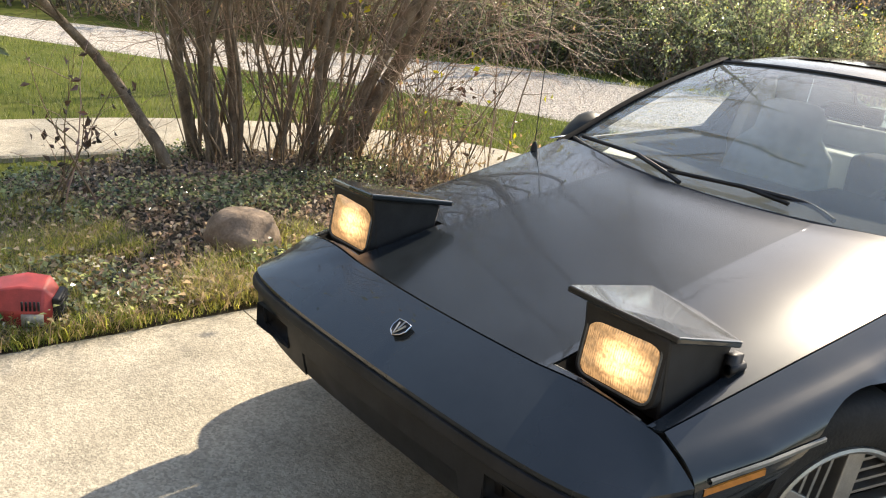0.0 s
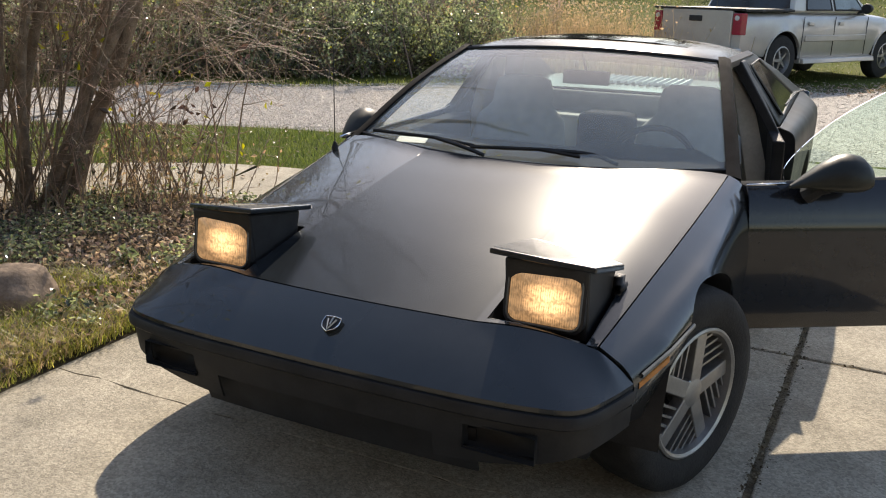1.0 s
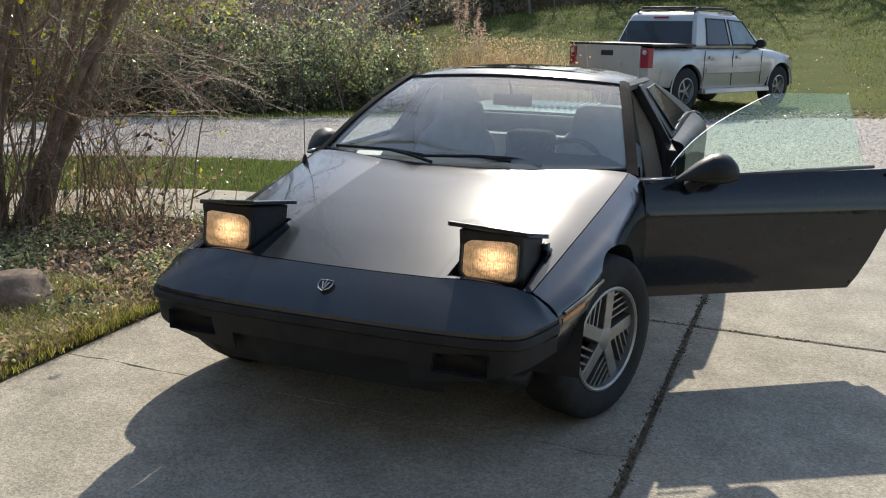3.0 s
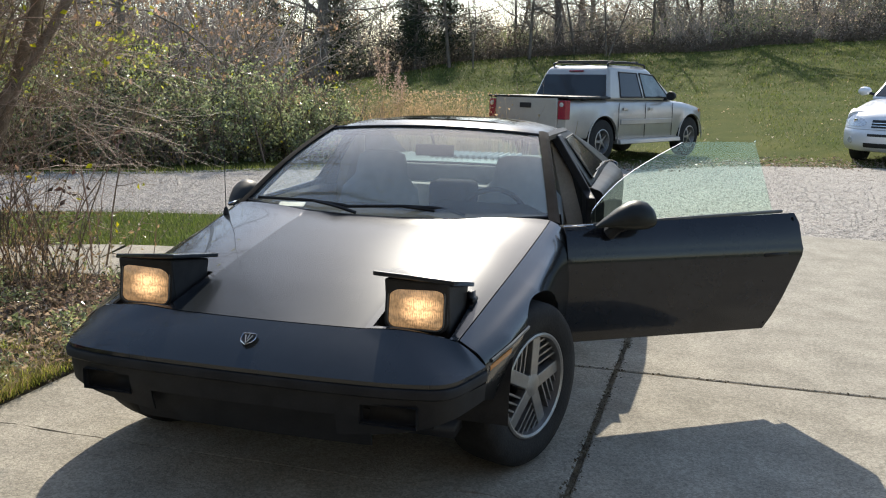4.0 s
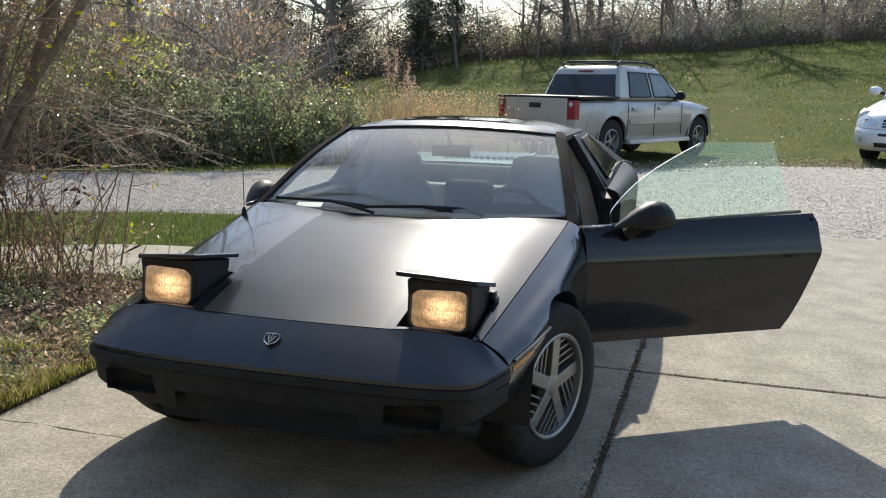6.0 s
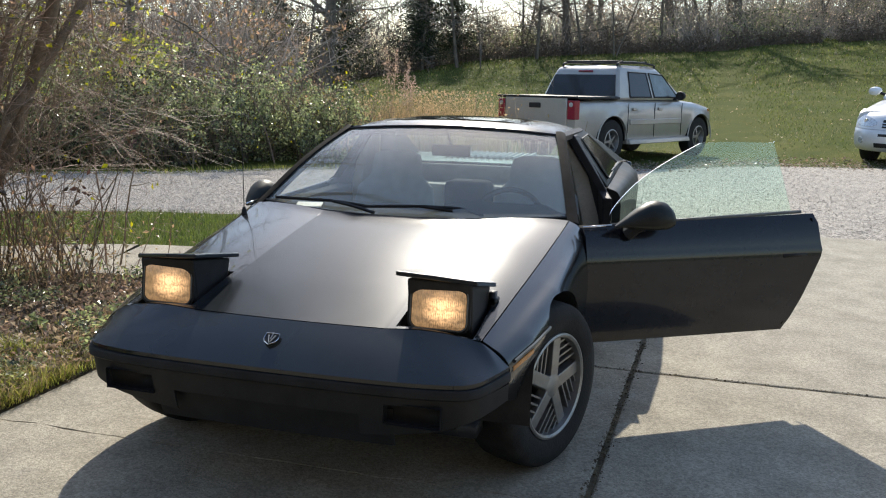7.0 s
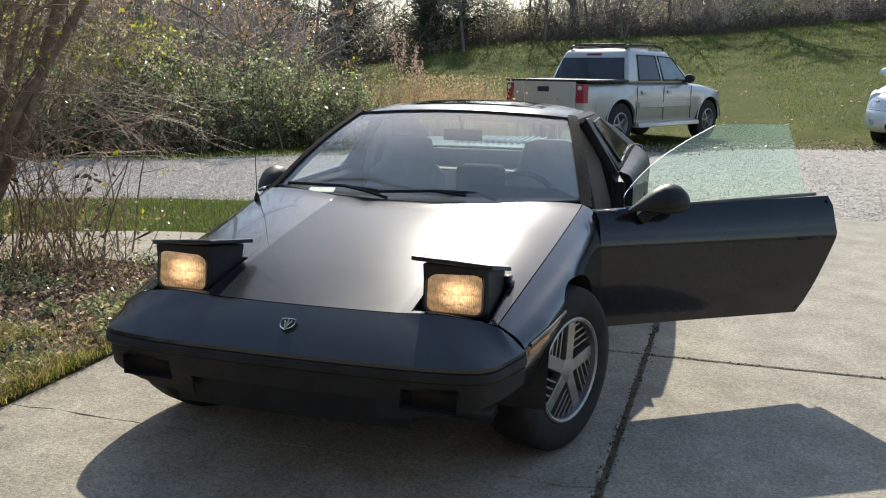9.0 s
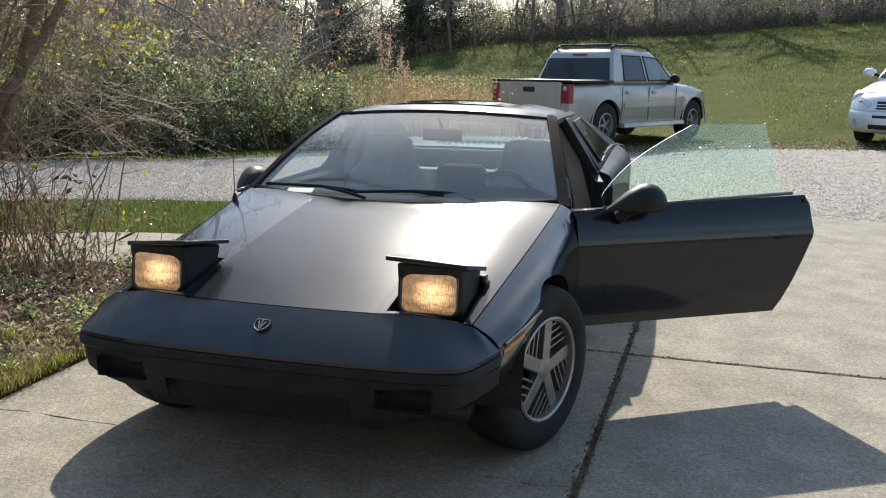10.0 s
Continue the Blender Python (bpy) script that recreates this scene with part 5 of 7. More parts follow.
body = part("body", shell(with_arches(-1.12, 3.86, 0.12, AR, 0.475), lambda y: ip(y, [-1.12, 0.15, 0.25, 2.4, 3.0, 3.7, 3.86], [1.17, 1.19, 1.18, 1.17, 1.13, 1.03, 0.90]), 0.905,
                          lambda y: ip(y, [-1.12, -0.5, 0.5, 2.7, 3.7, 4.02], [0.55, 0.47, 0.40, 0.40, 0.45, 0.5]), AR, 0.475, 0.405, lambda y: ip(y, [-1.12, -0.9, 3.3, 3.7, 3.86], [0.965, 1, 1, 0.95, 0.86])), M["silver"], pick, "silver-beige pickup body", sharp=45)
for sx in (-1, 1):
    for y0 in AR:
        part("wheel_well", (lambda g: moved(g, Matrix.Translation((sx * 0.72, y0, 0.405))))(loft([[(a, 0.465 * math.cos(t), 0.465 * math.sin(t)) for t in np.linspace(0, math.pi, 18)] for a in (-0.15, 0.15)])), M["blackplastic"], pick)
    for y0 in AR:    # flared arch lips
        part("arch_flare", tube([(sx * 0.912, y0 + 0.478 * math.cos(t), 0.405 + 0.478 * math.sin(t)) for t in np.linspace(-0.1, math.pi + 0.1, 20)], 0.012, 6), M["silver"], pick)
    part("side_moulding", box(min(sx * 0.905, sx * 0.922), max(sx * 0.905, sx * 0.922), 0.55, 2.40, 0.70, 0.80), M["silver"], pick, "silver door moulding", bevel=0.01)
    part("step_bar", hexa([(sx * x, y, z) for y in (0.50, 2.70) for x, z in ((0.80, 0.34), (0.98, 0.34), (0.96, 0.42), (0.80, 0.46))]), M["silver"], pick, "silver side step", bevel=0.012)
    for y in (0.48, 1.40, 2.42):
        part("door_seam", box(min(sx * 0.899, sx * 0.9085), max(sx * 0.899, sx * 0.9085), y, y + 0.010, 0.46, 1.10), M["blackplastic"], pick)
    for y in (0.62, 1.52):
        part("door_pull", box(min(sx * 0.90, sx * 0.925), max(sx * 0.90, sx * 0.925), y, y + 0.14, 0.96, 1.02), M["silver"], pick, bevel=0.01)
    part("tail_lamp", hexa([(sx * x, y, z) for z in (0.82, 1.15) for x, y in ((0.715, -1.15), (0.875, -1.14), (0.905, -1.04), (0.715, -1.04))]), M["red"], pick, "tall red tail lamp", smooth=False, bevel=0.012)
    part("reverse_lamp", moved(ring(None, [(0.0, 0.042), (0.012, 0.038), (0.014, 0.001)], 14), Matrix.Translation((sx * 0.795, -1.152, 1.075)) @ Euler((0, 0, radians(-90))).to_matrix().to_4x4()), M["clearlens"], pick, "clear round reverse lamp")
    part("head_lamp", hexa([(sx * x, y, z) for z in (0.78, 0.98) for x, y in ((0.60, 3.86), (0.80, 3.78), (0.865, 3.58), (0.60, 3.60))]), M["amber"], pick, "amber-edged head lamp", smooth=False, bevel=0.015)
    mirror = part("door_mirror", loft([[(sx * (1.02 + 0.10 * math.cos(t) * k), 2.10 + dy, 1.24 + 0.09 * math.sin(t) * k) for t in np.linspace(0, 2 * math.pi, 12, endpoint=False)] for dy, k in ((0, 0.9), (0.03, 1.0), (0.10, 0.8), (0.14, 0.3))], True, True), M["blackplastic"], pick, "black door mirror")
    part("mirror_arm", tube([(sx * 0.84, 2.16, 1.17), (sx * 0.95, 2.15, 1.20)], 0.03, 6), M["blackplastic"], mirror)
    # bed rail
    part("bed_rail", box(min(sx * 0.80, sx * 0.90), max(sx * 0.80, sx * 0.90), -1.08, 0.20, 1.17, 1.215), M["blackplastic"], pick, "black bed rail", bevel=0.012)
    for y in (-0.7, -0.1):
        part("tie_down", box(min(sx * 0.86, sx * 0.91), max(sx * 0.86, sx * 0.91), y, y + 0.10, 1.16, 1.20), M["blackplastic"], pick, bevel=0.01)
pane("bed_cover", [(-0.84, -1.08, 1.195), (0.84, -1.08, 1.195), (0.84, 0.20, 1.205), (-0.84, 0.20, 1.205)], (0, 0, 0.018), M["blackplastic"], pick, "black bed cover")
part("tailgate", box(-0.70, 0.70, -1.15, -1.11, 0.62, 1.19), M["silver"], pick, "silver tailgate", bevel=0.015)
part("tailgate_cap", box(-0.88, 0.88, -1.16, -1.06, 1.185, 1.222), M["blackplastic"], pick, "black tailgate cap", bevel=0.01)
part("tailgate_pull", box(-0.13, 0.13, -1.168, -1.14, 1.005, 1.095), M["blackplastic"], pick, "black oval tailgate pull", bevel=0.02)
part("rear_bumper", box(-0.90, 0.90, -1.28, -1.08, 0.46, 0.62), M["silver"], pick, "silver step bumper", bevel=0.03)
part("front_bumper", box(-0.80, 0.80, 3.74, 3.90, 0.44, 0.64), M["silver"], pick, "silver front bumper", bevel=0.04)
cab = [[(sx * x, y, z) for sx, y in ((-1, y0), (-1, y1), (1, y1), (1, y0))] for z, x, y0, y1 in ((1.15, 0.875, 0.16, 2.56), (1.22, 0.865, 0.18, 2.46), (1.48, 0.790, 0.27, 2.10), (1.69, 0.715, 0.36, 1.80), (1.755, 0.685, 0.42, 1.70), (1.79, 0.62, 0.54, 1.57))]
part("cab", loft(cab, True, True), M["silver"], pick, "silver crew cab", bevel=0.05, sharp=60)


def cab_x(z):
    return ip(z, [1.15, 1.22, 1.48, 1.69, 1.755], [0.875, 0.865, 0.790, 0.715, 0.685])


for sx in (-1, 1):
    for nm, quad in (("rear_side_window", [(0.56, 1.21), (1.30, 1.21), (1.26, 1.655), (0.66, 1.665)]), ("front_side_window", [(1.40, 1.21), (2.26, 1.21), (1.84, 1.63), (1.36, 1.655)])):
        pane(nm, [(sx * (cab_x(z) + 0.004), y, z) for y, z in quad], (sx * 0.006, 0, 0.002), M["darkglass"] if nm[0] == "r" else M["paleglass"], pick, "dark tinted side window" if nm[0] == "r" else "side window coloured pale for the sky reflected in it")
        part("window_frame", tube([(sx * (cab_x(z) + 0.008), y, z) for y, z in quad + quad[:1]], 0.016, 6), M["blackplastic"], pick)
    rail = part("roof_rail", tube(spline([(sx * 0.62, 0.46, 1.77), (sx * 0.62, 0.53, 1.835), (sx * 0.62, 1.1, 1.855), (sx * 0.62, 1.68, 1.82), (sx * 0.62, 1.74, 1.76)], 4), 0.02, 8), M["blackplastic"], pick, "black roof rail")
for y in (0.58, 1.40):
    part("cross_bar", box(-0.64, 0.64, y, y + 0.06, 1.84, 1.88), M["blackplastic"], pick, "black roof cross bar", bevel=0.012)
pane("rear_window", [(-0.80, 0.186, 1.23), (0.80, 0.186, 1.23), (0.69, 0.322, 1.615), (-0.69, 0.322, 1.615)], (0, -0.012, 0), M["darkglass"], pick, "dark cab rear window")
part("stop_lamp", box(-0.16, 0.16, 0.335, 0.37, 1.665, 1.695), M["red"], pick)
pane("windscreen", [(-0.78, 2.45, 1.22), (0.78, 2.45, 1.22), (0.65, 1.84, 1.69), (-0.65, 1.84, 1.69)], (0, 0.02, 0.02), M["darkglass"], pick)
part("underbody", box(-0.70, 0.70, -0.95, 3.6, 0.34, 0.50), M["blackplastic"], pick)
pw = road_wheel("wheel", 0.405, 0.26, 0.22, M["alloy"], 5)
pw = as_part(pw, pick, pose(0.77, 0, 0.405, 0, 0, 0))
for x, y, rz in ((-0.765, 0, 180), (0.765, 3.19, 0), (-0.765, 3.19, 180)):
    copy_thing(pw, pose(x, y, 0.405, 0, 0, rz))

# compact SUV: front axle at its origin, nose along +y
gx, gy = -0.47, -0.883
suv = thing("compact_suv", "pearl white compact SUV parked nose-on at the lawn edge", "SUV", at=Matrix.Translation((5.30, 15.5, 0.02)) @ Euler((0, 0, -math.atan2(gx, gy))).to_matrix().to_4x4() @ Euler((radians(-4.2), 0, 0)).to_matrix().to_4x4() @ Matrix.Scale(1.08, 4))
AR2 = (0.0, -2.66)
part("body", shell(with_arches(-3.5, 0.50, 0.12, AR2, 0.40), lambda y: ip(y, [-3.5, -1.0, -0.45, 0.2, 0.5], [1.12, 1.12, 1.10, 1.02, 0.965]), 0.905, lambda y: ip(y, [-3.5, -3.1, 0.5], [0.5, 0.32, 0.30]), AR2, 0.40, 0.355,
                   lambda y: ip(y, [-3.5, -3.2, 0.15, 0.5], [0.93, 1, 1, 0.985])), M["whitepaint"], suv, "pearl white body", sharp=45)


def suv_face(x, z, out=0.0):
    """The SUV's rounded front: how far forward it stands at x and height z."""
    ins = ip(z, [0.28, 0.33, 0.40, 0.52, 0.62, 0.66, 0.72, 0.80, 0.88, 0.93, 0.965], [0.14, 0.06, 0.01, 0.0, 0.02, 0.045, 0.07, 0.11, 0.18, 0.26, 0.40])
    return (x, 0.90 - 0.34 * (abs(x) / 0.90) ** 3.4 - ins + out, z)


part("front_bumper", loft([[suv_face(x, z) for x in np.linspace(-0.895, 0.895, 25)] for z in (0.66, 0.64, 0.62, 0.57, 0.52, 0.46, 0.40, 0.36, 0.33, 0.28)]), M["whitepaint"], suv, "white front bumper", solid=0.02)
part("front_panel", loft([[suv_face(x, z) for x in np.linspace(-0.895, 0.895, 25)] for z in (0.965, 0.945, 0.93, 0.905, 0.88, 0.84, 0.80, 0.76, 0.72, 0.69, 0.668)]), M["whitepaint"], suv, "white bonnet front", solid=0.02)
for z0, z1, hw in ((0.70, 0.83, 0.36), (0.555, 0.60, 0.40), (0.36, 0.44, 0.46)):
    part("grille" if z0 > 0.6 else "air_intake", loft([[suv_face(x, z, 0.008) for x in np.linspace(-hw, hw, 13)] for z in np.linspace(z0, z1, 4)]), M["blackplastic"], suv, "dark slatted grille" if z0 > 0.6 else "dark air intake", solid=0.02)
for z in (0.735, 0.78):
    part("grille_bar", tube([suv_face(x, z, 0.016) for x in np.linspace(-0.355, 0.355, 9)], 0.010, 6), M["chrome"], suv)
for sx in (-1, 1):
    rows = []
    for x, z0, z1 in ((0.46, 0.75, 0.79), (0.50, 0.725, 0.825), (0.57, 0.712, 0.850), (0.65, 0.706, 0.868), (0.73, 0.708, 0.882), (0.80, 0.718, 0.886), (0.85, 0.738, 0.878), (0.885, 0.78, 0.85)):
        rows.append([suv_face(sx * x, z, 0.010) for z in np.linspace(z0, z1, 6)])
    hl = part("head_lamp", loft(rows), M["clearlens"], suv, "clear swept-back head lamp", solid=0.02)
    part("lamp_bowl", moved(ring(None, [(0.0, 0.05), (0.008, 0.045), (-0.02, 0.001)], 18), Matrix.Translation(suv_face(sx * 0.66, 0.79, 0.012)) @ Euler((0, 0, radians(90 - sx * 20))).to_matrix().to_4x4()), M["chrome"], hl)
    part("fog_lamp", moved(ring(None, [(0, 0.058), (0.014, 0.052), (0.010, 0.001)], 16), Matrix.Translation(suv_face(sx * 0.72, 0.47, 0.004)) @ Euler((0, 0, radians(90 - sx * 32))).to_matrix().to_4x4()), M["clearlens"], suv, "round fog lamp")
    mr = part("door_mirror", loft([[(sx * (1.00 + 0.115 * k * math.cos(t)), -0.62 + dy, 1.22 + 0.085 * k * math.sin(t)) for t in np.linspace(0, 2 * math.pi, 14, endpoint=False)] for dy, k in ((-0.10, 0.9), (-0.02, 1.0), (0.05, 0.8), (0.08, 0.3))], True, True), M["whitepaint"], suv, "white door mirror")
    part("mirror_arm", tube([(sx * 0.80, -0.70, 1.14), (sx * 0.93, -0.64, 1.20)], 0.028, 6), M["blackplastic"], mr)
    for y0 in AR2:
        part("wheel_well", (lambda g: moved(g, Matrix.Translation((sx * 0.72, y0, 0.355))))(loft([[(a, 0.39 * math.cos(t), 0.39 * math.sin(t)) for t in np.linspace(0, math.pi, 18)] for a in (-0.15, 0.15)])), M["blackplastic"], suv)
    pane("side_window", [(sx * x, y, z) for x, y, z in ((0.83, -0.85, 1.12), (0.70, -1.35, 1.52), (0.68, -3.0, 1.55), (0.82, -3.2, 1.14))], (sx * 0.012, 0, 0.004), M["darkglass"], suv)
house_ = [[(sx * x, y, z) for sx, y in ((-1, y0), (-1, y1), (1, y1), (1, y0))] for z, x, y0, y1 in ((1.08, 0.85, -3.45, -0.50), (1.16, 0.835, -3.44, -0.62), (1.45, 0.735, -3.36, -1.10), (1.60, 0.675, -3.26, -1.42), (1.66, 0.62, -3.1, -1.62))]
part("cabin", loft(house_, True, True), M["whitepaint"], suv, "white cabin", bevel=0.05, sharp=60)
pane("windscreen", [(-0.78, -0.58, 1.13), (0.78, -0.58, 1.13), (0.64, -1.36, 1.57), (-0.64, -1.36, 1.57)], (0, 0.012, 0.014), M["darkglass"], suv, "dark windscreen")
part("underbody", box(-0.70, 0.70, -3.2, 0.6, 0.26, 0.42), M["blackplastic"], suv)
sw_ = as_part(road_wheel("wheel", 0.355, 0.225, 0.215, M["alloy"], 6), suv, pose(0.78, 0, 0.355))
for x, y, rz in ((-0.78, 0, 180), (0.78, -2.66, 0), (-0.78, -2.66, 180)):
    copy_thing(sw_, pose(x, y, 0.355, 0, 0, rz))


# ---- plants and small things ----
def scatter(n, x0, x1, y0, y1, keep=None):
    p = np.stack([rng.uniform(x0, x1, n), rng.uniform(y0, y1, n)], 1)
    return p[keep(p[:, 0], p[:, 1])] if keep is not None else p


MIDL = np.array([(p.x, p.y) for p in mid])
NEARL = np.array([(p.x, p.y) for p in near])
FARL = np.array([(p.x, p.y) for p in far])


def off_path(x, y, d=0.58):
    return np.min(np.hypot(x[:, None] - MIDL[None, :, 0], y[:, None] - MIDL[None, :, 1]), 1) > d


def before_lane(x, y):
    return y < np.interp(x, NEARL[:, 0], NEARL[:, 1]) + rng.normal(0, 0.07, len(x))


def in_bed(x, y):
    """Inside the bed, bounded by the drive, the path and the lawn."""
    west = np.interp(y, [-3.4, -1.8, -0.6, 0.3, 1.15, 1.75, 2.0], [-2.4, -3.0, -3.6, -4.05, -3.85, -3.3, -2.6])
    return (x < -1.47) & (x > west) & (y < 2.0) & (y > -3.4)


def place(p, z):
    return np.column_stack([p, z * np.ones(len(p))])


# leaf litter and low growth in the bed
p = scatter(44000, -4.1, -1.5, -3.2, 2.0, in_bed)
z = bed_h(p[:, 0], p[:, 1]) + rng.uniform(0.0, 0.035, len(p))
nz = rng.normal(size=(len(p), 3)) * 0.75 + np.array([0, 0, 1])
tagged(part("leaf_litter", quads(place(p, 0) + np.column_stack([0 * z, 0 * z, z]), rng.uniform(0.012, 0.042, len(p)), nz, 0.6, 0.3), M["litter"], smooth=False), "dry curled brown leaves covering the bed", "leaf litter", kind="stuff")
p = scatter(30000, -4.1, -1.5, -3.2, 2.0, in_bed)
clump = np.array([noise.noise((a * 1.6, b * 1.6, 2.0)) for a, b in p]) > 0.0
p = p[clump]
z = bed_h(p[:, 0], p[:, 1]) + rng.uniform(0.015, 0.10, len(p))
nz = rng.normal(size=(len(p), 3)) * 0.6 + np.array([0, 0, 1])
tagged(part("ground_cover", quads(np.column_stack([p, z]), rng.uniform(0.012, 0.038, len(p)), nz, 0.7, 0.2), M["leafgreen"], smooth=False), "low green creeping plants among dead leaves", "ground cover", kind="stuff")
p = scatter(2600, -3.6, -1.5, -3.0, 1.6, in_bed)
nz = rng.normal(size=(len(p), 3)) * 0.6 + np.array([0, 0, 1])
tagged(part("leaf_litter", quads(np.column_stack([p, bed_h(p[:, 0], p[:, 1]) + rng.uniform(0.03, 0.06, len(p))]), rng.uniform(0.014, 0.042, len(p)), nz, 0.6, 0.3), M["palelitter"], smooth=False), "bleached curled leaves scattered over the bed", "leaf litter", kind="stuff")
edge = scatter(30000, -2.1, -1.455, -3.4, 2.0)
edge = edge[rng.uniform(size=len(edge)) < np.clip(1.1 - (-1.455 - edge[:, 0]) / 0.6, 0.10, 1)]
p2 = scatter(24000, -3.4, -1.5, -3.4, -0.5)
p2 = p2[np.array([noise.noise((a * 1.1, b * 1.1, 6.0)) for a, b in p2]) > -0.18]
p3 = scatter(30000, -2.5, -1.47, -2.2, 0.4)
p3 = p3[np.array([noise.noise((a * 2.3, b * 2.3, 9.0)) for a, b in p3]) > -0.06]
allp = np.concatenate([edge, p2, p3])
g1 = blades(np.column_stack([allp, bed_h(allp[:, 0], allp[:, 1]) - 0.01]), np.where(np.arange(len(allp)) < len(edge), rng.uniform(0.015, 0.06, len(allp)), rng.uniform(0.03, 0.10, len(allp))), 1.5, rng.uniform(0.0010, 0.0022, len(allp)))
dry_i = rng.uniform(size=len(allp)) < 0.22
g2 = blades(np.column_stack([allp[dry_i] + rng.normal(0, 0.01, (dry_i.sum(), 2)), bed_h(allp[dry_i, 0], allp[dry_i, 1])]), rng.uniform(0.03, 0.09, dry_i.sum()), 1.8, 0.0015)
tagged(part("dead_grass", g2, M["drygrass"], smooth=False), "bleached dead grass along the drive edge", "grass", kind="stuff")
tagged(part("edge_grass", g1, M["edgegrass"], smooth=False), "tufts of long grass along the drive edge", "grass", kind="stuff")

# lawns: strip before the lane, and lawn beyond the footpath
pA = scatter(85000, -7.5, -1.42, 2.0, 5.7, lambda x, y: off_path(x, y) & before_lane(x, y) & ((y > 3.0) | (x < -4.4)))
pB = scatter(52000, -12.0, -4.0, -4.0, 4.5, lambda x, y: off_path(x, y) & before_lane(x, y) & ~in_bed(x, y))
pC = scatter(7000, -4.3, -1.5, -4, 2.0, lambda x, y: off_path(x, y) & ~in_bed(x, y))
lp = np.concatenate([pA, pB, pC])
lz = lawn_h(lp[:, 0], lp[:, 1])
tagged(part("lawn_grass", blades(np.column_stack([lp, lz - 0.005]), rng.uniform(0.03, 0.075, len(lp)), 0.9, rng.uniform(0.0015, 0.003, len(lp))), M["grass"], smooth=False), "short green lawn grass", "grass", kind="stuff")
# rising lawn behind the lane: coarser tufts
pD = scatter(230000, -20, 20, 11, 47, lambda x, y: y > np.interp(x, FARL[:, 0], FARL[:, 1]) + rng.normal(0, 0.25, len(x)) + 0.1)
pD = pD[rng.uniform(size=len(pD)) < np.clip(15.0 / (pD[:, 1] - 1), 0.30, 1)]
dz = lawn_h(pD[:, 0], pD[:, 1])
k = np.clip(pD[:, 1] / 16, 0.8, 2.6)
dr = rng.uniform(size=len(pD)) < 0.03
tagged(part("hill_straw", blades(np.column_stack([pD[dr] + rng.normal(0, 0.05, (dr.sum(), 2)), dz[dr]]), rng.uniform(0.03, 0.07, dr.sum()) * k[dr], 1.4, 0.004 * k[dr]), M["drygrass"], smooth=False), "straw-coloured dead grass in the slope's lawn", "grass", kind="stuff")
tagged(part("hill_grass", blades(np.column_stack([pD, dz - 0.01]), rng.uniform(0.018, 0.05, len(pD)) * k, 1.6, 0.006 * k), M["grass"], smooth=False), "mown green grass on the slope", "grass", kind="stuff")
pE = scatter(700, -14, 20, 13, 45, lambda x, y: y > np.interp(x, FARL[:, 0], FARL[:, 1]))
nz = rng.normal(size=(len(pE), 3)) * 0.5 + np.array([0, 0, 1])
tagged(part("fallen_leaves", quads(np.column_stack([pE, lawn_h(pE[:, 0], pE[:, 1]) + 0.05]), rng.uniform(0.04, 0.10, len(pE)), nz, 0.7), M["palelitter"], smooth=False), "scattered fallen leaves on the slope", "fallen leaves", kind="stuff")
pF = scatter(500, -7, 0.5, 2.6, 6.0, before_lane)
pF = pF[(pF[:, 0] < -1.5)]
nz = rng.normal(size=(len(pF), 3)) * 0.5 + np.array([0, 0, 1])
tagged(part("fallen_leaves", quads(np.column_stack([pF, 0.02 + 0 * pF[:, 0]]), rng.uniform(0.02, 0.045, len(pF)), nz, 0.7), M["litter"], smooth=False), "scattered fallen leaves by the path", "fallen leaves", kind="stuff")
pG = scatter(26000, -1.0, 12, 10.5, 18, lambda x, y: np.abs(y - np.interp(x, FARL[:, 0], FARL[:, 1]) + 0.2) < 1.3 * rng.uniform(0, 1, len(x)) ** 1.5)
nz = rng.normal(size=(len(pG), 3)) * 0.4 + np.array([0, 0, 1])
tagged(part("leaf_drift", quads(np.column_stack([pG, lawn_h(pG[:, 0], pG[:, 1]) + 0.045]), rng.uniform(0.025, 0.075, len(pG)), nz, 0.7), M["litter"], smooth=False), "brown leaves drifted along the lane edge", "fallen leaves", kind="stuff")


# grassy verge at the hedge foot, its blades coloured bright as if sunlit
pH = scatter(26000, -10.5, -1.5, 5.0, 13.5, lambda x, y: np.abs(y - np.interp(x, FARL[:, 0], FARL[:, 1]) - 0.10) < 0.50 * rng.uniform(0.3, 1, len(x)))
tagged(part("verge_grass", blades(np.column_stack([pH, lawn_h(pH[:, 0], pH[:, 1]) - 0.005]), rng.uniform(0.04, 0.11, len(pH)), 1.0, 0.004), M["edgegrass"], smooth=False), "yellow-green grass verge at the foot of the hedge, coloured as if sunlit", "grass", kind="stuff")


# fieldstone in the bed
def boulder(c, r, sq, seed):
    bm = bmesh.new()
    bmesh.ops.create_icosphere(bm, subdivisions=4, radius=1.0)
    for v in bm.verts:
        n1 = noise.noise(v.co * 1.1 + Vector((seed, 0, 0))) * 0.22 + noise.noise(v.co * 4 + Vector((seed, 3, 0))) * 0.05
        v.co = v.co * (1 + n1)
        v.co.z = math.copysign(min(abs(v.co.z), 0.62 + 0.25 * abs(v.co.z)), v.co.z)
        v.co = Vector((v.co.x * r * sq[0], v.co.y * r * sq[1], v.co.z * r * sq[2])) + Vector(c)
    vs, fs = [v.co.copy() for v in bm.verts], [tuple(q.index for q in f.verts) for f in bm.faces]
    bm.free()
    return vs, fs


tagged(part("boulder", boulder((-2.06, -0.01, 0.085), 0.185, (0.98, 0.9, 0.80), 3.0), M["rock"]), "rounded tan fieldstone resting in the leaf bed", "boulder")

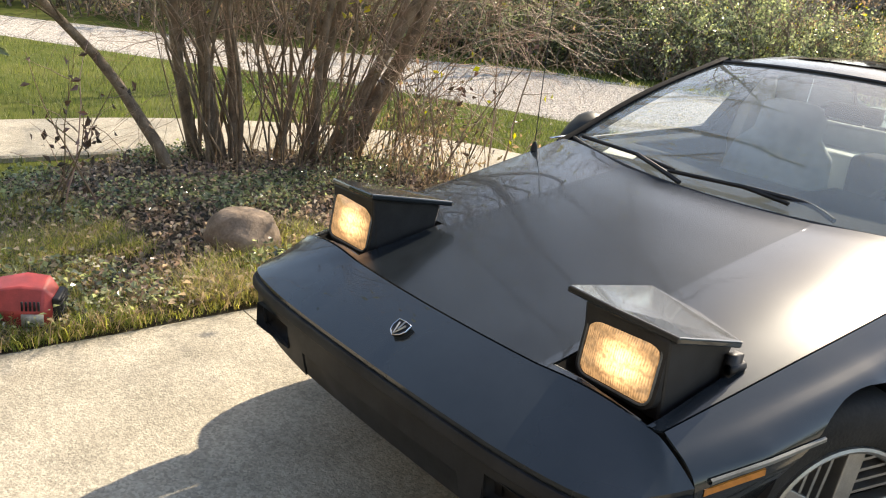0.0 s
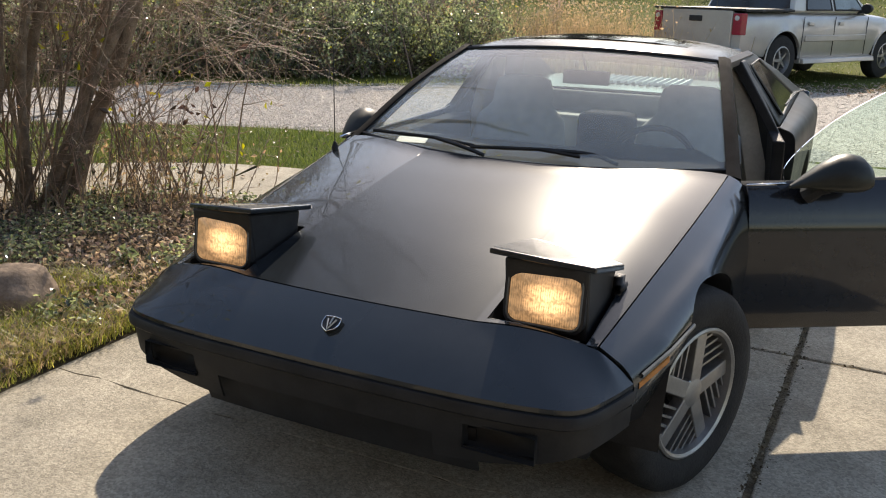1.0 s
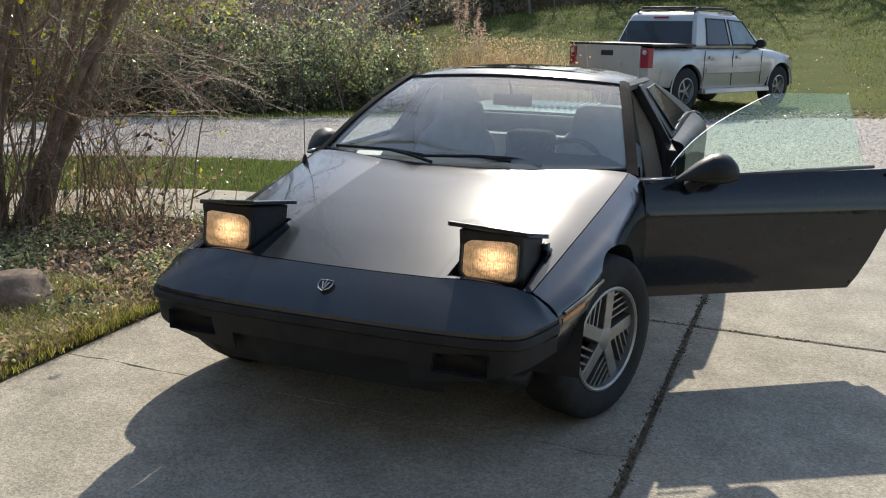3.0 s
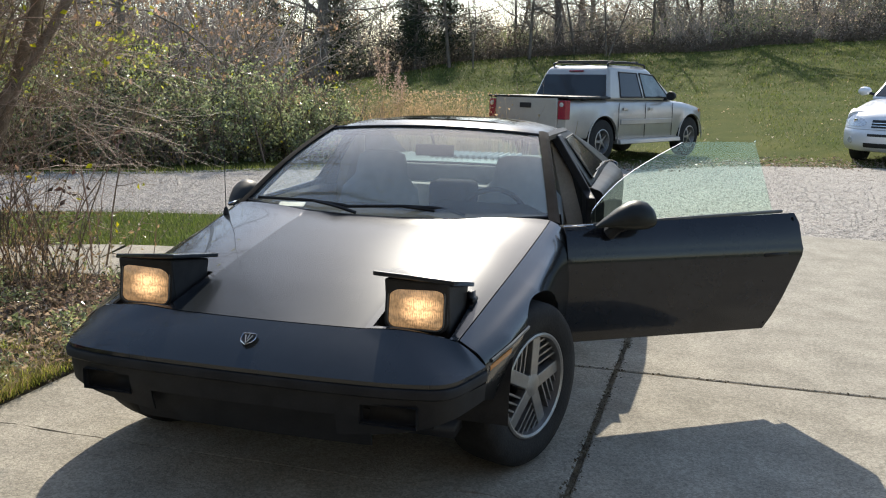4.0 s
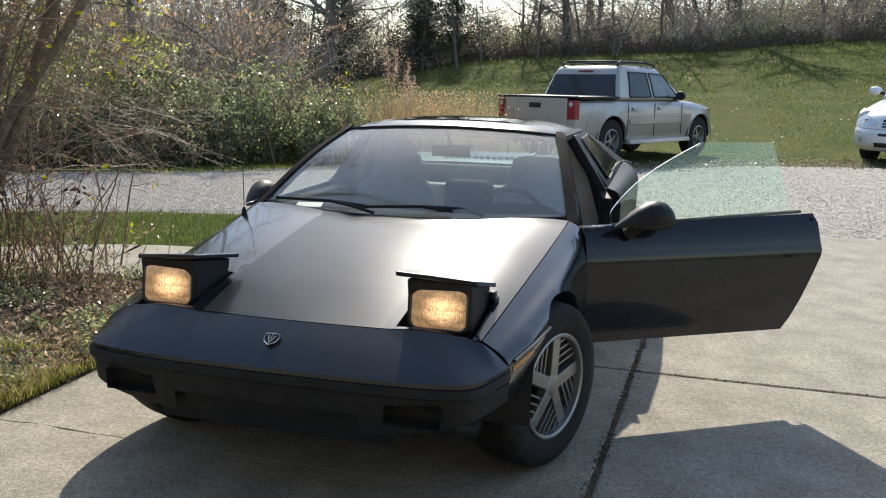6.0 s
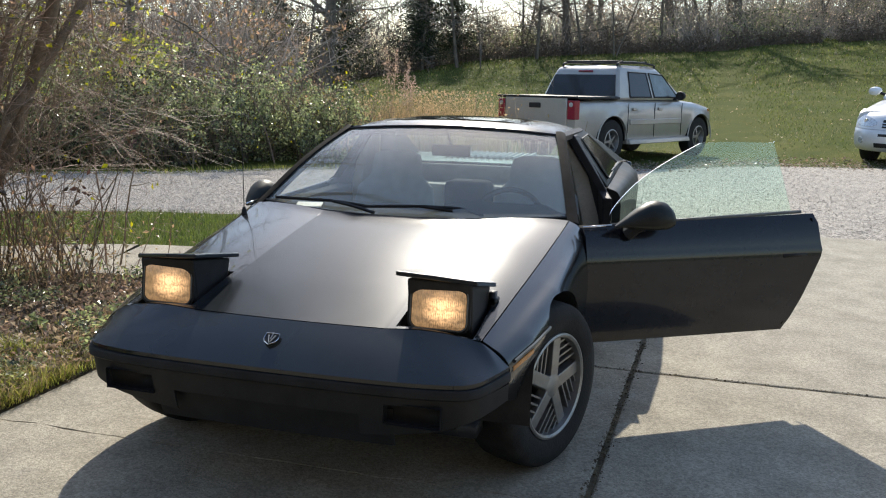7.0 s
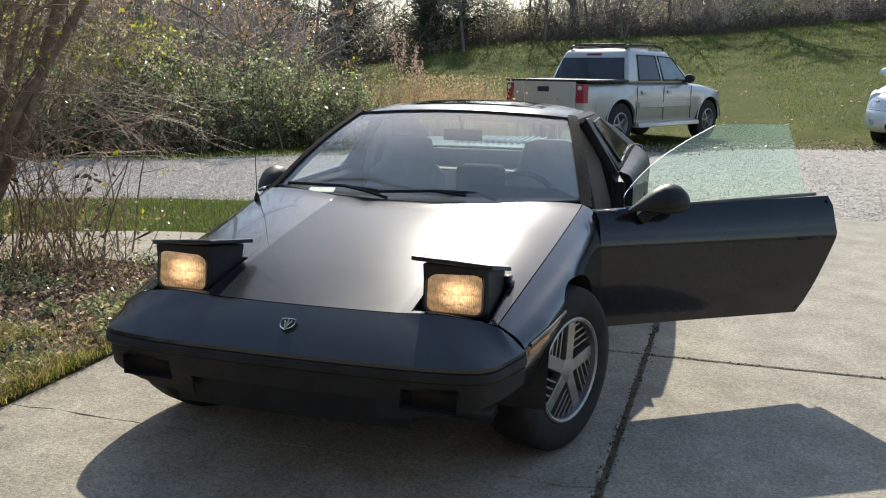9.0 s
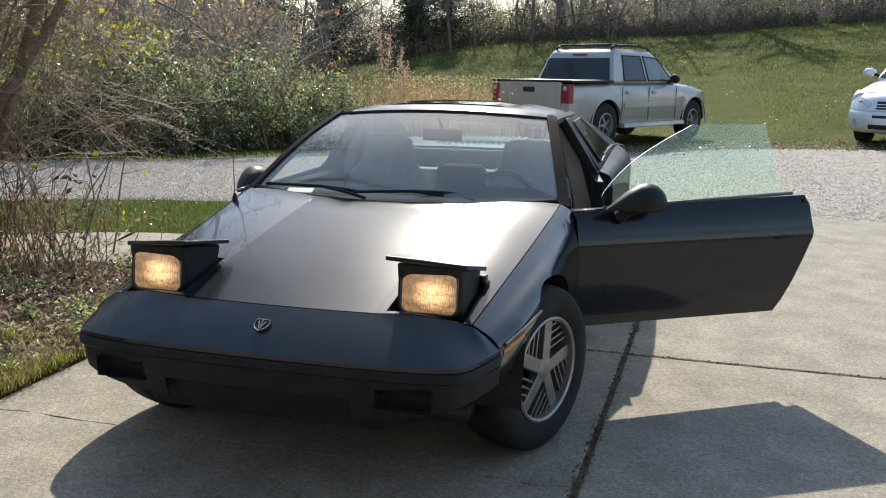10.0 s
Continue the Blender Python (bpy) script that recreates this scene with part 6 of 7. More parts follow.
# red garden power tool lying in the grass
tool = thing("power_tool", "red petrol garden tool lying in grass beside the drive", "power tool", at=pose(-1.665, -1.09, -0.004, 0, 0, 62) @ Matrix.Scale(1.12, 4))
part("housing", loft([[(x, y, z) for y, z in ((-0.075 * s, 0.03), (-0.085 * s, 0.09), (-0.05 * s, 0.155 * h), (0.05 * s, 0.165 * h), (0.085 * s, 0.10), (0.075 * s, 0.03))] for x, s, h in ((-0.13, 0.55, 0.55), (-0.12, 0.8, 0.8), (-0.06, 1.0, 0.95), (0.02, 1.05, 1.05), (0.09, 1.0, 1.0), (0.115, 0.75, 0.8))], True, True), M["mower"], tool, "red plastic engine housing", sharp=25, bevel=0.006)
gr_ = part("starter_grille", box(0.112, 0.135, -0.055, 0.055, 0.035, 0.125), M["blackplastic"], tool, "black slotted grille", bevel=0.005)
for k in range(6):
    part("slot_bar", box(0.133, 0.140, -0.05, 0.05, 0.043 + 0.014 * k, 0.049 + 0.014 * k), M["blackplastic"], gr_)
part("fuel_cap", moved(ring(None, [(0, 0.020), (0.018, 0.020), (0.022, 0.016), (0.022, 0.001)], 18), pose(-0.045, -0.088, 0.075, 0, 0, -90)), M["greencap"], tool, "green fuel cap")
part("label_plate", box(0.03, 0.095, -0.093, -0.088, 0.045, 0.085), M["labelgrey"], tool, "worn grey label plate")
for k in range(5):
    part("vent_slot", box(0.03 + 0.012 * k, 0.036 + 0.012 * k, -0.088, -0.083, 0.095, 0.125), M["blackplastic"], tool)
part("recoil_cover", box(-0.16, -0.12, -0.06, 0.06, 0.03, 0.10), M["blackplastic"], tool, bevel=0.01)
part("front_guard", tube(spline([(-0.14, -0.10, 0.03), (-0.15, -0.115, 0.10), (-0.16, -0.10, 0.19), (-0.16, 0.0, 0.22), (-0.16, 0.10, 0.18), (-0.15, 0.11, 0.06)], 5), 0.011, 8), M["mower"], tool, "red loop handle")
part("shaft", tube([(-0.15, 0, 0.06), (-0.55, 0.03, 0.05)], 0.013, 8), M["darkmetal"], tool)


# ---- shrubs and trees ----
def grow(sticks, leaves, p, d, length, r, depth, spread, twig_n, bend=0.12, lift=0.0, taper=0.45, minr=0.0012, leaf_p=0.0):
    """A branch with its side branches; thin ones gather leaf places."""
    steps = 5 if depth > 1 else 3
    pts, dd = wander(p, np.array(d) + np.array([0, 0, lift]), length, steps, bend)
    sticks[0 if depth >= 2 else 1].add(pts, r, max(minr, r * taper))
    if depth == 0:
        if rng.uniform() < leaf_p:
            leaves.append(pts[-1])
            leaves.append(pts[1])
        return
    for _ in range(twig_n[depth]):
        t = rng.uniform(0.25, 1.0)
        i = min(steps - 1, int(t * steps))
        q = pts[i] + (pts[i + 1] - pts[i]) * (t * steps - i)
        nd = (pts[i + 1] - pts[i])
        nd = nd / np.linalg.norm(nd) + rng.normal(size=3) * spread
        grow(sticks, leaves, q, nd, length * rng.uniform(0.35, 0.65), r * (1 - 0.5 * t) * 0.55, depth - 1, spread, twig_n, bend, lift, taper, minr, leaf_p)


# many-stemmed garden shrub beside the drive
rng = np.random.default_rng(11)
shrub = thing("garden_shrub", "tall bare many-stemmed shrub with a few yellow leaves", "shrub")
leaf_pts = []
fine = Sticks(3)
stem_specs = []
for (cx, cy), n, sp in (((-3.72, 0.60), 26, 0.13), ((-3.54, 1.28), 38, 0.17), ((-3.60, 0.92), 12, 0.20)):     # two dense clumps of stems and a few between
    for k in range(n):
        base = np.array([cx + rng.normal(0, sp), cy + rng.normal(0, sp), 0.0])
        lean = np.array([rng.normal(-0.02, 0.20), (cy - 0.9) * 0.35 + rng.normal(0, 0.22), 1.0])
        stem_specs.append((base, lean, rng.uniform(1.6, 4.2), float(rng.choice([0.004, 0.005, 0.007, 0.009, 0.012, 0.016]))))
stem_specs += [(np.array([-3.55, 0.26, 0]), np.array([-0.44, -0.36, 1.15]), 2.3, 0.040), (np.array([-3.42, 1.46, 0]), np.array([0.02, 0.40, 1.0]), 5.2, 0.056), (np.array([-3.50, 1.32, 0]), np.array([-0.03, 0.26, 1.0]), 5.0, 0.044),
               (np.array([-3.72, 0.66, 0]), np.array([-0.05, 0.06, 1.0]), 4.8, 0.052), (np.array([-3.78, 0.52, 0]), np.array([-0.12, -0.20, 1.0]), 3.4, 0.040), (np.array([-3.68, 0.74, 0]), np.array([-0.02, 0.10, 1.0]), 3.6, 0.040),
               (np.array([-3.46, 1.40, 0]), np.array([0.10, 0.26, 1.0]), 4.8, 0.034), (np.array([-3.55, 1.18, 0]), np.array([0.05, 0.02, 1.0]), 4.2, 0.036), (np.array([-3.48, 1.22, 0]), np.array([0.10, 0.12, 1.0]), 4.0, 0.030)]
for _ in range(4):                       # slender outer stems arching towards the footpath
    stem_specs.append((np.array([-3.2 + rng.normal(0, 0.14), 1.82 + rng.normal(0, 0.12), 0.0]), np.array([rng.normal(0.16, 0.16), rng.normal(0.22, 0.18), 1.0]), rng.uniform(1.3, 2.1), float(rng.choice([0.005, 0.007, 0.009]))))
for base, lean, ln, r in stem_specs:
    thick = Sticks(8)
    base = base + np.array([0, 0, -0.02])
    pts, d = wander(base, lean, ln, 11, 0.13 if r < 0.03 else 0.09)
    thick.add(pts, r, r * 0.35)
    part("stem", thick.geo(), M["bark"], shrub)
    for _ in range(10):
        i = int(rng.integers(4, 11))
        nd = (pts[min(i + 1, 11)] - pts[i - 1])
        nd = nd / np.linalg.norm(nd) + rng.normal(size=3) * 0.65
        grow((fine, fine), leaf_pts, pts[i], nd, rng.uniform(0.4, 1.1), max(0.0028, min(0.008, r * 0.30)), 2, 0.65, {2: 5, 1: 3}, 0.16, 0.05, 0.4, 0.0012, 0.26)
part("twigwork", fine.geo(), M["twig"], shrub, "tangle of thin brown twigs")
lp_ = np.array(leaf_pts)
lp_ = lp_[rng.uniform(size=len(lp_)) < np.clip((lp_[:, 2] - 0.7) / 1.6, 0.03, 1.0)]
sel = rng.uniform(size=len(lp_)) < 0.16
part("foliage", quads(lp_[sel] + rng.normal(size=(sel.sum(), 3)) * 0.02, rng.uniform(0.03, 0.075, sel.sum()), None, 0.65, 0.16), M["leafyellow"], shrub, "sparse yellow-green leaves", smooth=False)
rest = lp_[~sel][::4]
part("withered_foliage", quads(rest + rng.normal(size=rest.shape) * 0.02, rng.uniform(0.03, 0.06, len(rest)), None, 0.55, 0.2), M["leafbrown"], shrub, smooth=False)


def thin_clump(name, label, base, n, h, spread, leaf_mat, leaf_n, leaf_size, seed_r=0.08, r=0.006, category="shrub", hang=True):
    t = thing(name, label, category)
    lv = []
    for _ in range(n):
        s = Sticks(4)
        b = np.array(base) + np.array([rng.normal(0, seed_r), rng.normal(0, seed_r), 0])
        pts, d = wander(b, (rng.normal(0, spread), rng.normal(0, spread), 1.0), h * rng.uniform(0.55, 1.1), 7, 0.09, 0.02)
        s.add(pts, r, 0.0014)
        for _ in range(4):
            i = int(rng.integers(2, 7))
            tp, _d = wander(pts[i], rng.normal(size=3) * 0.8 + np.array([0, 0, 0.5]), h * rng.uniform(0.12, 0.3), 4, 0.2, 0.06)
            s.add(tp, r * 0.45, 0.001)
            lv += list(tp[2:])
        lv += list(pts[4:])
        part("stem", s.geo(), M["twig"], t)
    lv = np.array(lv)
    lv = lv[rng.integers(0, len(lv), leaf_n)] + rng.normal(size=(leaf_n, 3)) * 0.02 + (np.array([0, 0, -0.03]) if hang else 0)
    nrm = rng.normal(size=(leaf_n, 3)) * np.array([1, 1, 0.25]) if hang else None
    part("foliage", quads(lv, rng.uniform(0.7, 1.2, leaf_n) * leaf_size, nrm, 0.5, 0.2), leaf_mat, t, smooth=False)
    return t


thin_clump("sapling", "thin sapling with drooping dark withered leaves", (-2.78, -0.62, 0.02), 6, 1.25, 0.16, M["leafdark"], 80, 0.05, 0.10)
thin_clump("sapling", "thin sapling with drooping dark withered leaves", (-3.2, -1.15, 0.0), 5, 1.35, 0.2, M["leafgreen"], 80, 0.07, 0.12)
thin_clump("sapling", "bent bare saplings with a few withered brown leaves", (-2.72, 1.86, 0.0), 9, 1.15, 0.28, M["leafdark"], 60, 0.055, 0.16, 0.007)
thin_clump("sapling", "bent bare saplings with a few yellow leaves", (-3.1, 1.90, 0.0), 8, 1.6, 0.22, M["leafyellow"], 18, 0.05, 0.2, 0.008)
thin_clump("brushy_sapling", "dense twiggy brown sapling beside the footpath", (-2.95, 1.72, 0.0), 34, 0.85, 0.34, M["leafbrown"], 90, 0.035, 0.22, 0.004)
thin_clump("brushy_sapling", "dense twiggy brown sapling under the shrub", (-3.2, 1.35, 0.0), 26, 1.0, 0.32, M["leafbrown"], 60, 0.04, 0.22, 0.004)
thin_clump("brushy_sapling", "low twiggy growth at the bed's edge", (-2.6, 1.2, 0.0), 18, 0.5, 0.4, M["leafgreen"], 120, 0.035, 0.25, 0.003)
thin_clump("seedling", "bright green leafy weed in the bed", (-2.05, 0.62, 0.02), 6, 0.14, 0.5, M["leafgreen"], 60, 0.05, 0.05, 0.002, "weed", False)


def stalks(name, label, base, n, h, rad, mat_, w=0.003, lean=0.5):
    b = np.column_stack([rng.normal(base[0], rad[0], n), rng.normal(base[1], rad[1], n), np.full(n, base[2])])
    return tagged(part(name, blades(b, rng.uniform(0.4, 1.1, n) * h, lean, w), mat_, smooth=False), label, "dry grass", kind="stuff")


stalks("dry_grass", "pale dry grass and weeds round the shrub foot", (-3.1, 1.68, 0.0), 230, 0.36, (0.30, 0.18), M["drygrass"], 0.0022, 1.3)
stalks("dry_grass", "pale dry grass and weeds round the shrub foot", (-3.6, 0.9, 0.0), 200, 0.24, (0.22, 0.5), M["drygrass"], 0.002, 1.3)
lv = np.column_stack([rng.normal(-3.0, 0.28, 320), rng.normal(1.75, 0.2, 320), rng.uniform(0.02, 0.5, 320)])
tagged(part("dry_leaves", quads(lv, rng.uniform(0.025, 0.055, 320), None, 0.5, 0.2), M["drygrass"], smooth=False), "tan dry leaves clinging to low stems", "dry leaves", kind="stuff")


# leafy hedge bushes beyond the lane
rng = np.random.default_rng(23)
def bush(leaf_mat, n_stems, n_leaf, h, w, yellow=0.0, wood="shadetwig", twigs=6):
    t = thing("bush", "dense tangled green bush beyond the gravel lane", "bush", "hedge bushes")
    s, lv = Sticks(3), []
    for _ in range(n_stems):
        b = np.array([rng.normal(0, w * 0.3), rng.normal(0, w * 0.22), 0.0])
        pts, d = wander(b, (rng.normal(0, 0.45), rng.normal(0, 0.35), 1.0), h * rng.uniform(0.5, 1.15), 6, 0.16, 0.03)
        s.add(pts, 0.016, 0.004)
        for _ in range(twigs):
            i = int(rng.integers(1, 6))
            tp, _d = wander(pts[i], rng.normal(size=3) + np.array([0, 0, 0.35]), h * rng.uniform(0.15, 0.4), 5, 0.22, 0.03)
            s.add(tp, 0.006, 0.002)
            lv += list(tp[1:])
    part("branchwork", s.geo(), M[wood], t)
    lv = np.array(lv)
    tufts = lv[rng.integers(0, len(lv), max(60, n_leaf // 38))]
    c = np.concatenate([tufts[rng.integers(0, len(tufts), n_leaf * 2 // 3)] + rng.normal(size=(n_leaf * 2 // 3, 3)) * 0.06,
                        lv[rng.integers(0, len(lv), n_leaf - n_leaf * 2 // 3)] + rng.normal(size=(n_leaf - n_leaf * 2 // 3, 3)) * 0.09])
    c[:, 2] = np.maximum(c[:, 2], 0.03)
    part("foliage", quads(c, rng.uniform(0.022, 0.072, n_leaf), None, 0.62, 0.12), leaf_mat, t, smooth=False)
    if yellow:
        m_ = int(n_leaf * yellow)
        c = lv[rng.integers(0, len(lv), m_)] + rng.normal(size=(m_, 3)) * 0.1
        part("yellow_foliage", quads(c, rng.uniform(0.03, 0.06, m_), None, 0.62, 0.12), M["leafyellow"], t, smooth=False)
    return t


kinds = [bush(M["leafgreen"], 36, 9000, 1.6, 1.7, 0.01), bush(M["leafgreen"], 36, 7600, 1.9, 1.6, 0.03), bush(M["leafgreen"], 36, 5600, 1.7, 1.6, 0.02), bush(M["leafbrown"], 44, 1800, 1.8, 1.6, 0.12)]
kinds.append(bush(M["leafbrown"], 110, 1500, 1.9, 1.7, 0.02, "fartwig", 7))
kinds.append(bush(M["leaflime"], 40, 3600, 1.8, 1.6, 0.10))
tagged(kinds[5], "loose yellow-green bush coloured bright as if sunlit, beyond the gravel lane")
tagged(kinds[3], "brown half-bare bush beyond the gravel lane")
tagged(kinds[4], "bare brown thicket of dense thin stems")
spots = [(-4.9, 10.9, 0.85, 0), (-5.6, 10.3, 0.95, 1), (-6.3, 9.6, 1.0, 2), (-6.7, 9.1, 0.62, 3), (-7.0, 9.0, 1.05, 2), (-7.5, 8.4, 0.55, 3), (-7.8, 8.5, 1.1, 0), (-8.6, 8.1, 1.15, 1), (-9.4, 7.5, 1.2, 0), (-10.6, 6.2, 1.2, 2), (-11.6, 5.0, 1.25, 3), (-12.4, 3.9, 1.2, 2), (-13.4, 3.0, 1.3, 3), (-14.8, 2.0, 1.4, 3), (-16.4, 0.8, 1.4, 2),
         (-6.0, 11.4, 1.0, 2), (-7.2, 10.6, 1.2, 1), (-8.4, 9.9, 1.4, 0), (-9.6, 9.1, 1.65, 5), (-10.8, 8.4, 1.75, 5), (-12.2, 7.7, 1.8, 5), (-13.8, 6.6, 1.9, 0), (-6.9, 12.4, 1.2, 3), (-8.3, 11.6, 1.5, 3), (-9.8, 10.8, 1.7, 3), (-11.4, 10.2, 1.9, 5), (-4.3, 11.6, 0.6, 3), (-5.2, 12.2, 0.8, 3), (-18, -0.3, 1.5, 3), (-20, -1.2, 1.6, 2), (-13.0, 9.4, 2.1, 1),
         (-10.0, 13.6, 1.7, 4), (-12.2, 13.4, 1.9, 4), (-10.6, 15.8, 2.3, 4), (-10.9, 16.9, 1.8, 4), (-11.3, 18.2, 1.6, 3), (-12.6, 19.4, 1.9, 3), (-13.4, 18.2, 1.9, 3), (-14.0, 17.0, 2.0, 3), (-14.0, 22.0, 2.0, 3), (-15.8, 20.0, 2.2, 3), (-16.2, 15.0, 2.0, 3), (-18.2, 13.0, 2.1, 3), (-14.4, 25.0, 2.2, 3), (-17.5, 23.5, 2.3, 3)]
used = set()
for x, y, s, k in spots:
    x, y = (x - 0.45, y + 0.75) if y < 12.3 else (x, y)
    m_ = pose(x, y, float(rise(x, y)) - 0.02, 0, 0, float(rng.uniform(0, 360))) @ Matrix.Scale(s, 4)
    if k not in used:
        used.add(k)
        kinds[k].matrix_world = m_
    else:
        b = copy_thing(kinds[k], m_)
        b.scale = (s, s, s * float(rng.uniform(0.9, 1.1)))

# pale weeds and feathery plumes at the hedge end
w_ = np.column_stack([rng.normal(-3.6, 0.75, 2600), rng.normal(12.7, 0.55, 2600), np.zeros(2600) - 0.03])
tagged(part("tall_weeds", blades(w_, rng.uniform(0.5, 1.25, 2600), 0.5, 0.006), M["drygrass"], smooth=False), "tan dead weeds at the end of the hedge", "weeds", kind="stuff")
c = np.column_stack([rng.normal(-3.6, 0.75, 3200), rng.normal(12.7, 0.5, 3200), rng.uniform(0.3, 1.25, 3200)])
tagged(part("seed_heads", quads(c, rng.uniform(0.03, 0.07, 3200), None, 0.6, 0.1), M["drygrass"], smooth=False), "pale seed heads of dead weeds", "weeds", kind="stuff")
for x, y, h, n in ((-4.35, 12.4, 2.1, 420), (-3.95, 12.2, 1.65, 380)):
    t = thing("plume_grass", "tall pinkish feathery grass plumes", "ornamental grass", "plumes")
    s = Sticks(3)
    cc = []
    for _ in range(5):
        pts, d = wander((x + rng.normal(0, 0.05), y + rng.normal(0, 0.05), 0), (rng.normal(0, 0.08), rng.normal(0, 0.08), 1), h * rng.uniform(0.85, 1.0), 6, 0.04)
        s.add(pts, 0.006, 0.002)
        q = rng.uniform(0, 1, n // 5)[:, None]
        ctr = pts[-1] * q + pts[4] * (1 - q)
        cc.append(ctr + rng.normal(size=(n // 5, 3)) * 0.07 * (1.15 - q))
    part("stemwork", s.geo(), M["drygrass"], t)
    part("plume", quads(np.concatenate(cc), rng.uniform(0.03, 0.06, (n // 5) * 5), None, 0.35, 0.1), M["plume"], t, smooth=False)
for x, y, h in ((-1.8, 13.0, 1.7), (-2.3, 12.8, 1.2), (-1.4, 13.2, 1.9), (-2.8, 12.9, 1.5)):
    thin_clump("sapling", "bare thin sapling on the grass", (x, y, 0), 3, h, 0.12, M["leafbrown"], 8, 0.04, 0.05, 0.008)


# woods: bare trees and brush
def bare_tree(h, r, fork, leaf_mat=None, leaf_p=0.0, twigs=None):
    t = thing("tree", "bare late-autumn tree with fine twigs at the wood's edge", "tree", "woodland trees")
    big, small, lv = Sticks(7), Sticks(3), []
    trunks = [(np.array([0, 0, -0.1]), np.array([rng.normal(0, 0.06), rng.normal(0, 0.06), 1.0]), h)]
    if fork:
        trunks.append((np.array([0.25 * r / 0.25, 0, -0.1]), np.array([0.28, 0.05, 1.0]), h * 0.9))
    for b, d, hh in trunks:
        pts, dd = wander(b, d, hh, 10, 0.045)
        big.add(pts, r, r * 0.22)
        for _ in range(15):
            i = int(rng.integers(2, 10))
            side = rng.normal(size=3) * np.array([1, 1, 0.35]) + np.array([0, 0, 0.45])
            grow((big, small), lv, pts[i], side, hh * rng.uniform(0.22, 0.42) * (1.15 - i / 14), r * 0.30, 3, 0.55, {3: 5, 2: 4, 1: 3}, 0.12, 0.06, 0.4, 0.004, leaf_p)
    part("trunk", big.geo(), M["farbark"], t)
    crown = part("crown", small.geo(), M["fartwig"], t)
    if leaf_mat is not None and len(lv):
        lv = np.array(lv)
        part("foliage", quads(lv + rng.normal(size=lv.shape) * 0.05, rng.uniform(0.07, 0.13, len(lv)), None, 0.6), leaf_mat, t, smooth=False)
    return t


def conifer(h, w):
    """A cedar: a straight trunk and drooping boughs of short dark needles, uneven in outline."""
    t = thing("cedar_tree", "dark green cedar among bare trees", "tree", "cedars")
    st, nd = Sticks(5), []
    st.add(np.array([(0, 0, -0.1), (0.03, 0, h * 0.5), (0, 0.02, h)]), 0.11, 0.01)
    for _ in range(170):
        z = h * rng.uniform(0.08, 0.97)
        a = rng.uniform(0, 2 * np.pi)
        ln = w * (1.05 - z / h) ** 0.8 * rng.uniform(0.5, 1.15) * (1 + 0.35 * math.sin(3 * a + z))
        pts, _d = wander((0, 0, z), (math.cos(a), math.sin(a), 0.25), max(0.15, ln), 5, 0.12, 0.06)
        st.add(pts, 0.014, 0.004)
        for q in pts[1:]:
            nd.append(q + rng.normal(size=(16, 3)) * np.array([0.16, 0.16, 0.10]))
    part("trunk", st.geo(), M["farbark"], t)
    nd = np.concatenate(nd)
    part("foliage", quads(nd, rng.uniform(0.06, 0.17, len(nd)), None, 0.4, 0.1), M["needle"], t, smooth=False)
    return t


def hedge_tree():
    """A tall slender tree standing in the hedge, all fine upright branches."""
    t = thing("tree", "tall slender bare tree standing in the hedge", "tree")
    big, small, lv = Sticks(8), Sticks(3), []
    trunk, _d = wander((0, 0, -0.1), (0.02, 0.0, 1.0), 12.5, 14, 0.035)
    big.add(trunk, 0.085, 0.015)
    for k in range(46):
        i = int(rng.integers(2, 14))
        a = rng.uniform(0, 2 * np.pi)
        d = np.array([math.cos(a), math.sin(a), rng.uniform(0.1, 0.9)])
        grow((big, small), lv, trunk[i], d, rng.uniform(1.6, 3.2) * (1.15 - i / 20), 0.022, 2, 0.6, {2: 7, 1: 4}, 0.2, 0.0, 0.35, 0.0035, 0.10)
    part("trunk", big.geo(), M["farbark"], t)
    part("crown", small.geo(), M["shadetwig"], t)
    lv = np.array(lv)
    part("foliage", quads(lv, rng.uniform(0.04, 0.08, len(lv)), None, 0.6), M["leafbrown"], t, smooth=False)
    return t


hedge_tree().matrix_world = pose(-8.3, 10.2, 0.0)
cd = conifer(7.0, 1.9)
cd.matrix_world = pose(-16.2, 38.0, float(rise(-16.2, 38.0)))
for x, y, s in ((-13.4, 42.5, 0.95), (-12.0, 44.5, 1.05), (-18.8, 36.5, 1.1), (-14.3, 45.5, 1.2)):
    copy_thing(cd, pose(x, y, float(rise(x, y)), 0, 0, float(rng.uniform(0, 360)))).scale = (s * 1.1, s * 1.1, s)
tk = [bare_tree(9.0, 0.10, False), bare_tree(10.5, 0.20, True), bare_tree(7.5, 0.08, False, M["leafbrown"], 0.3), bare_tree(8.5, 0.09, True, M["leafgreen"], 0.2), bare_tree(6.5, 0.045, True, M["leafbrown"], 0.15)]
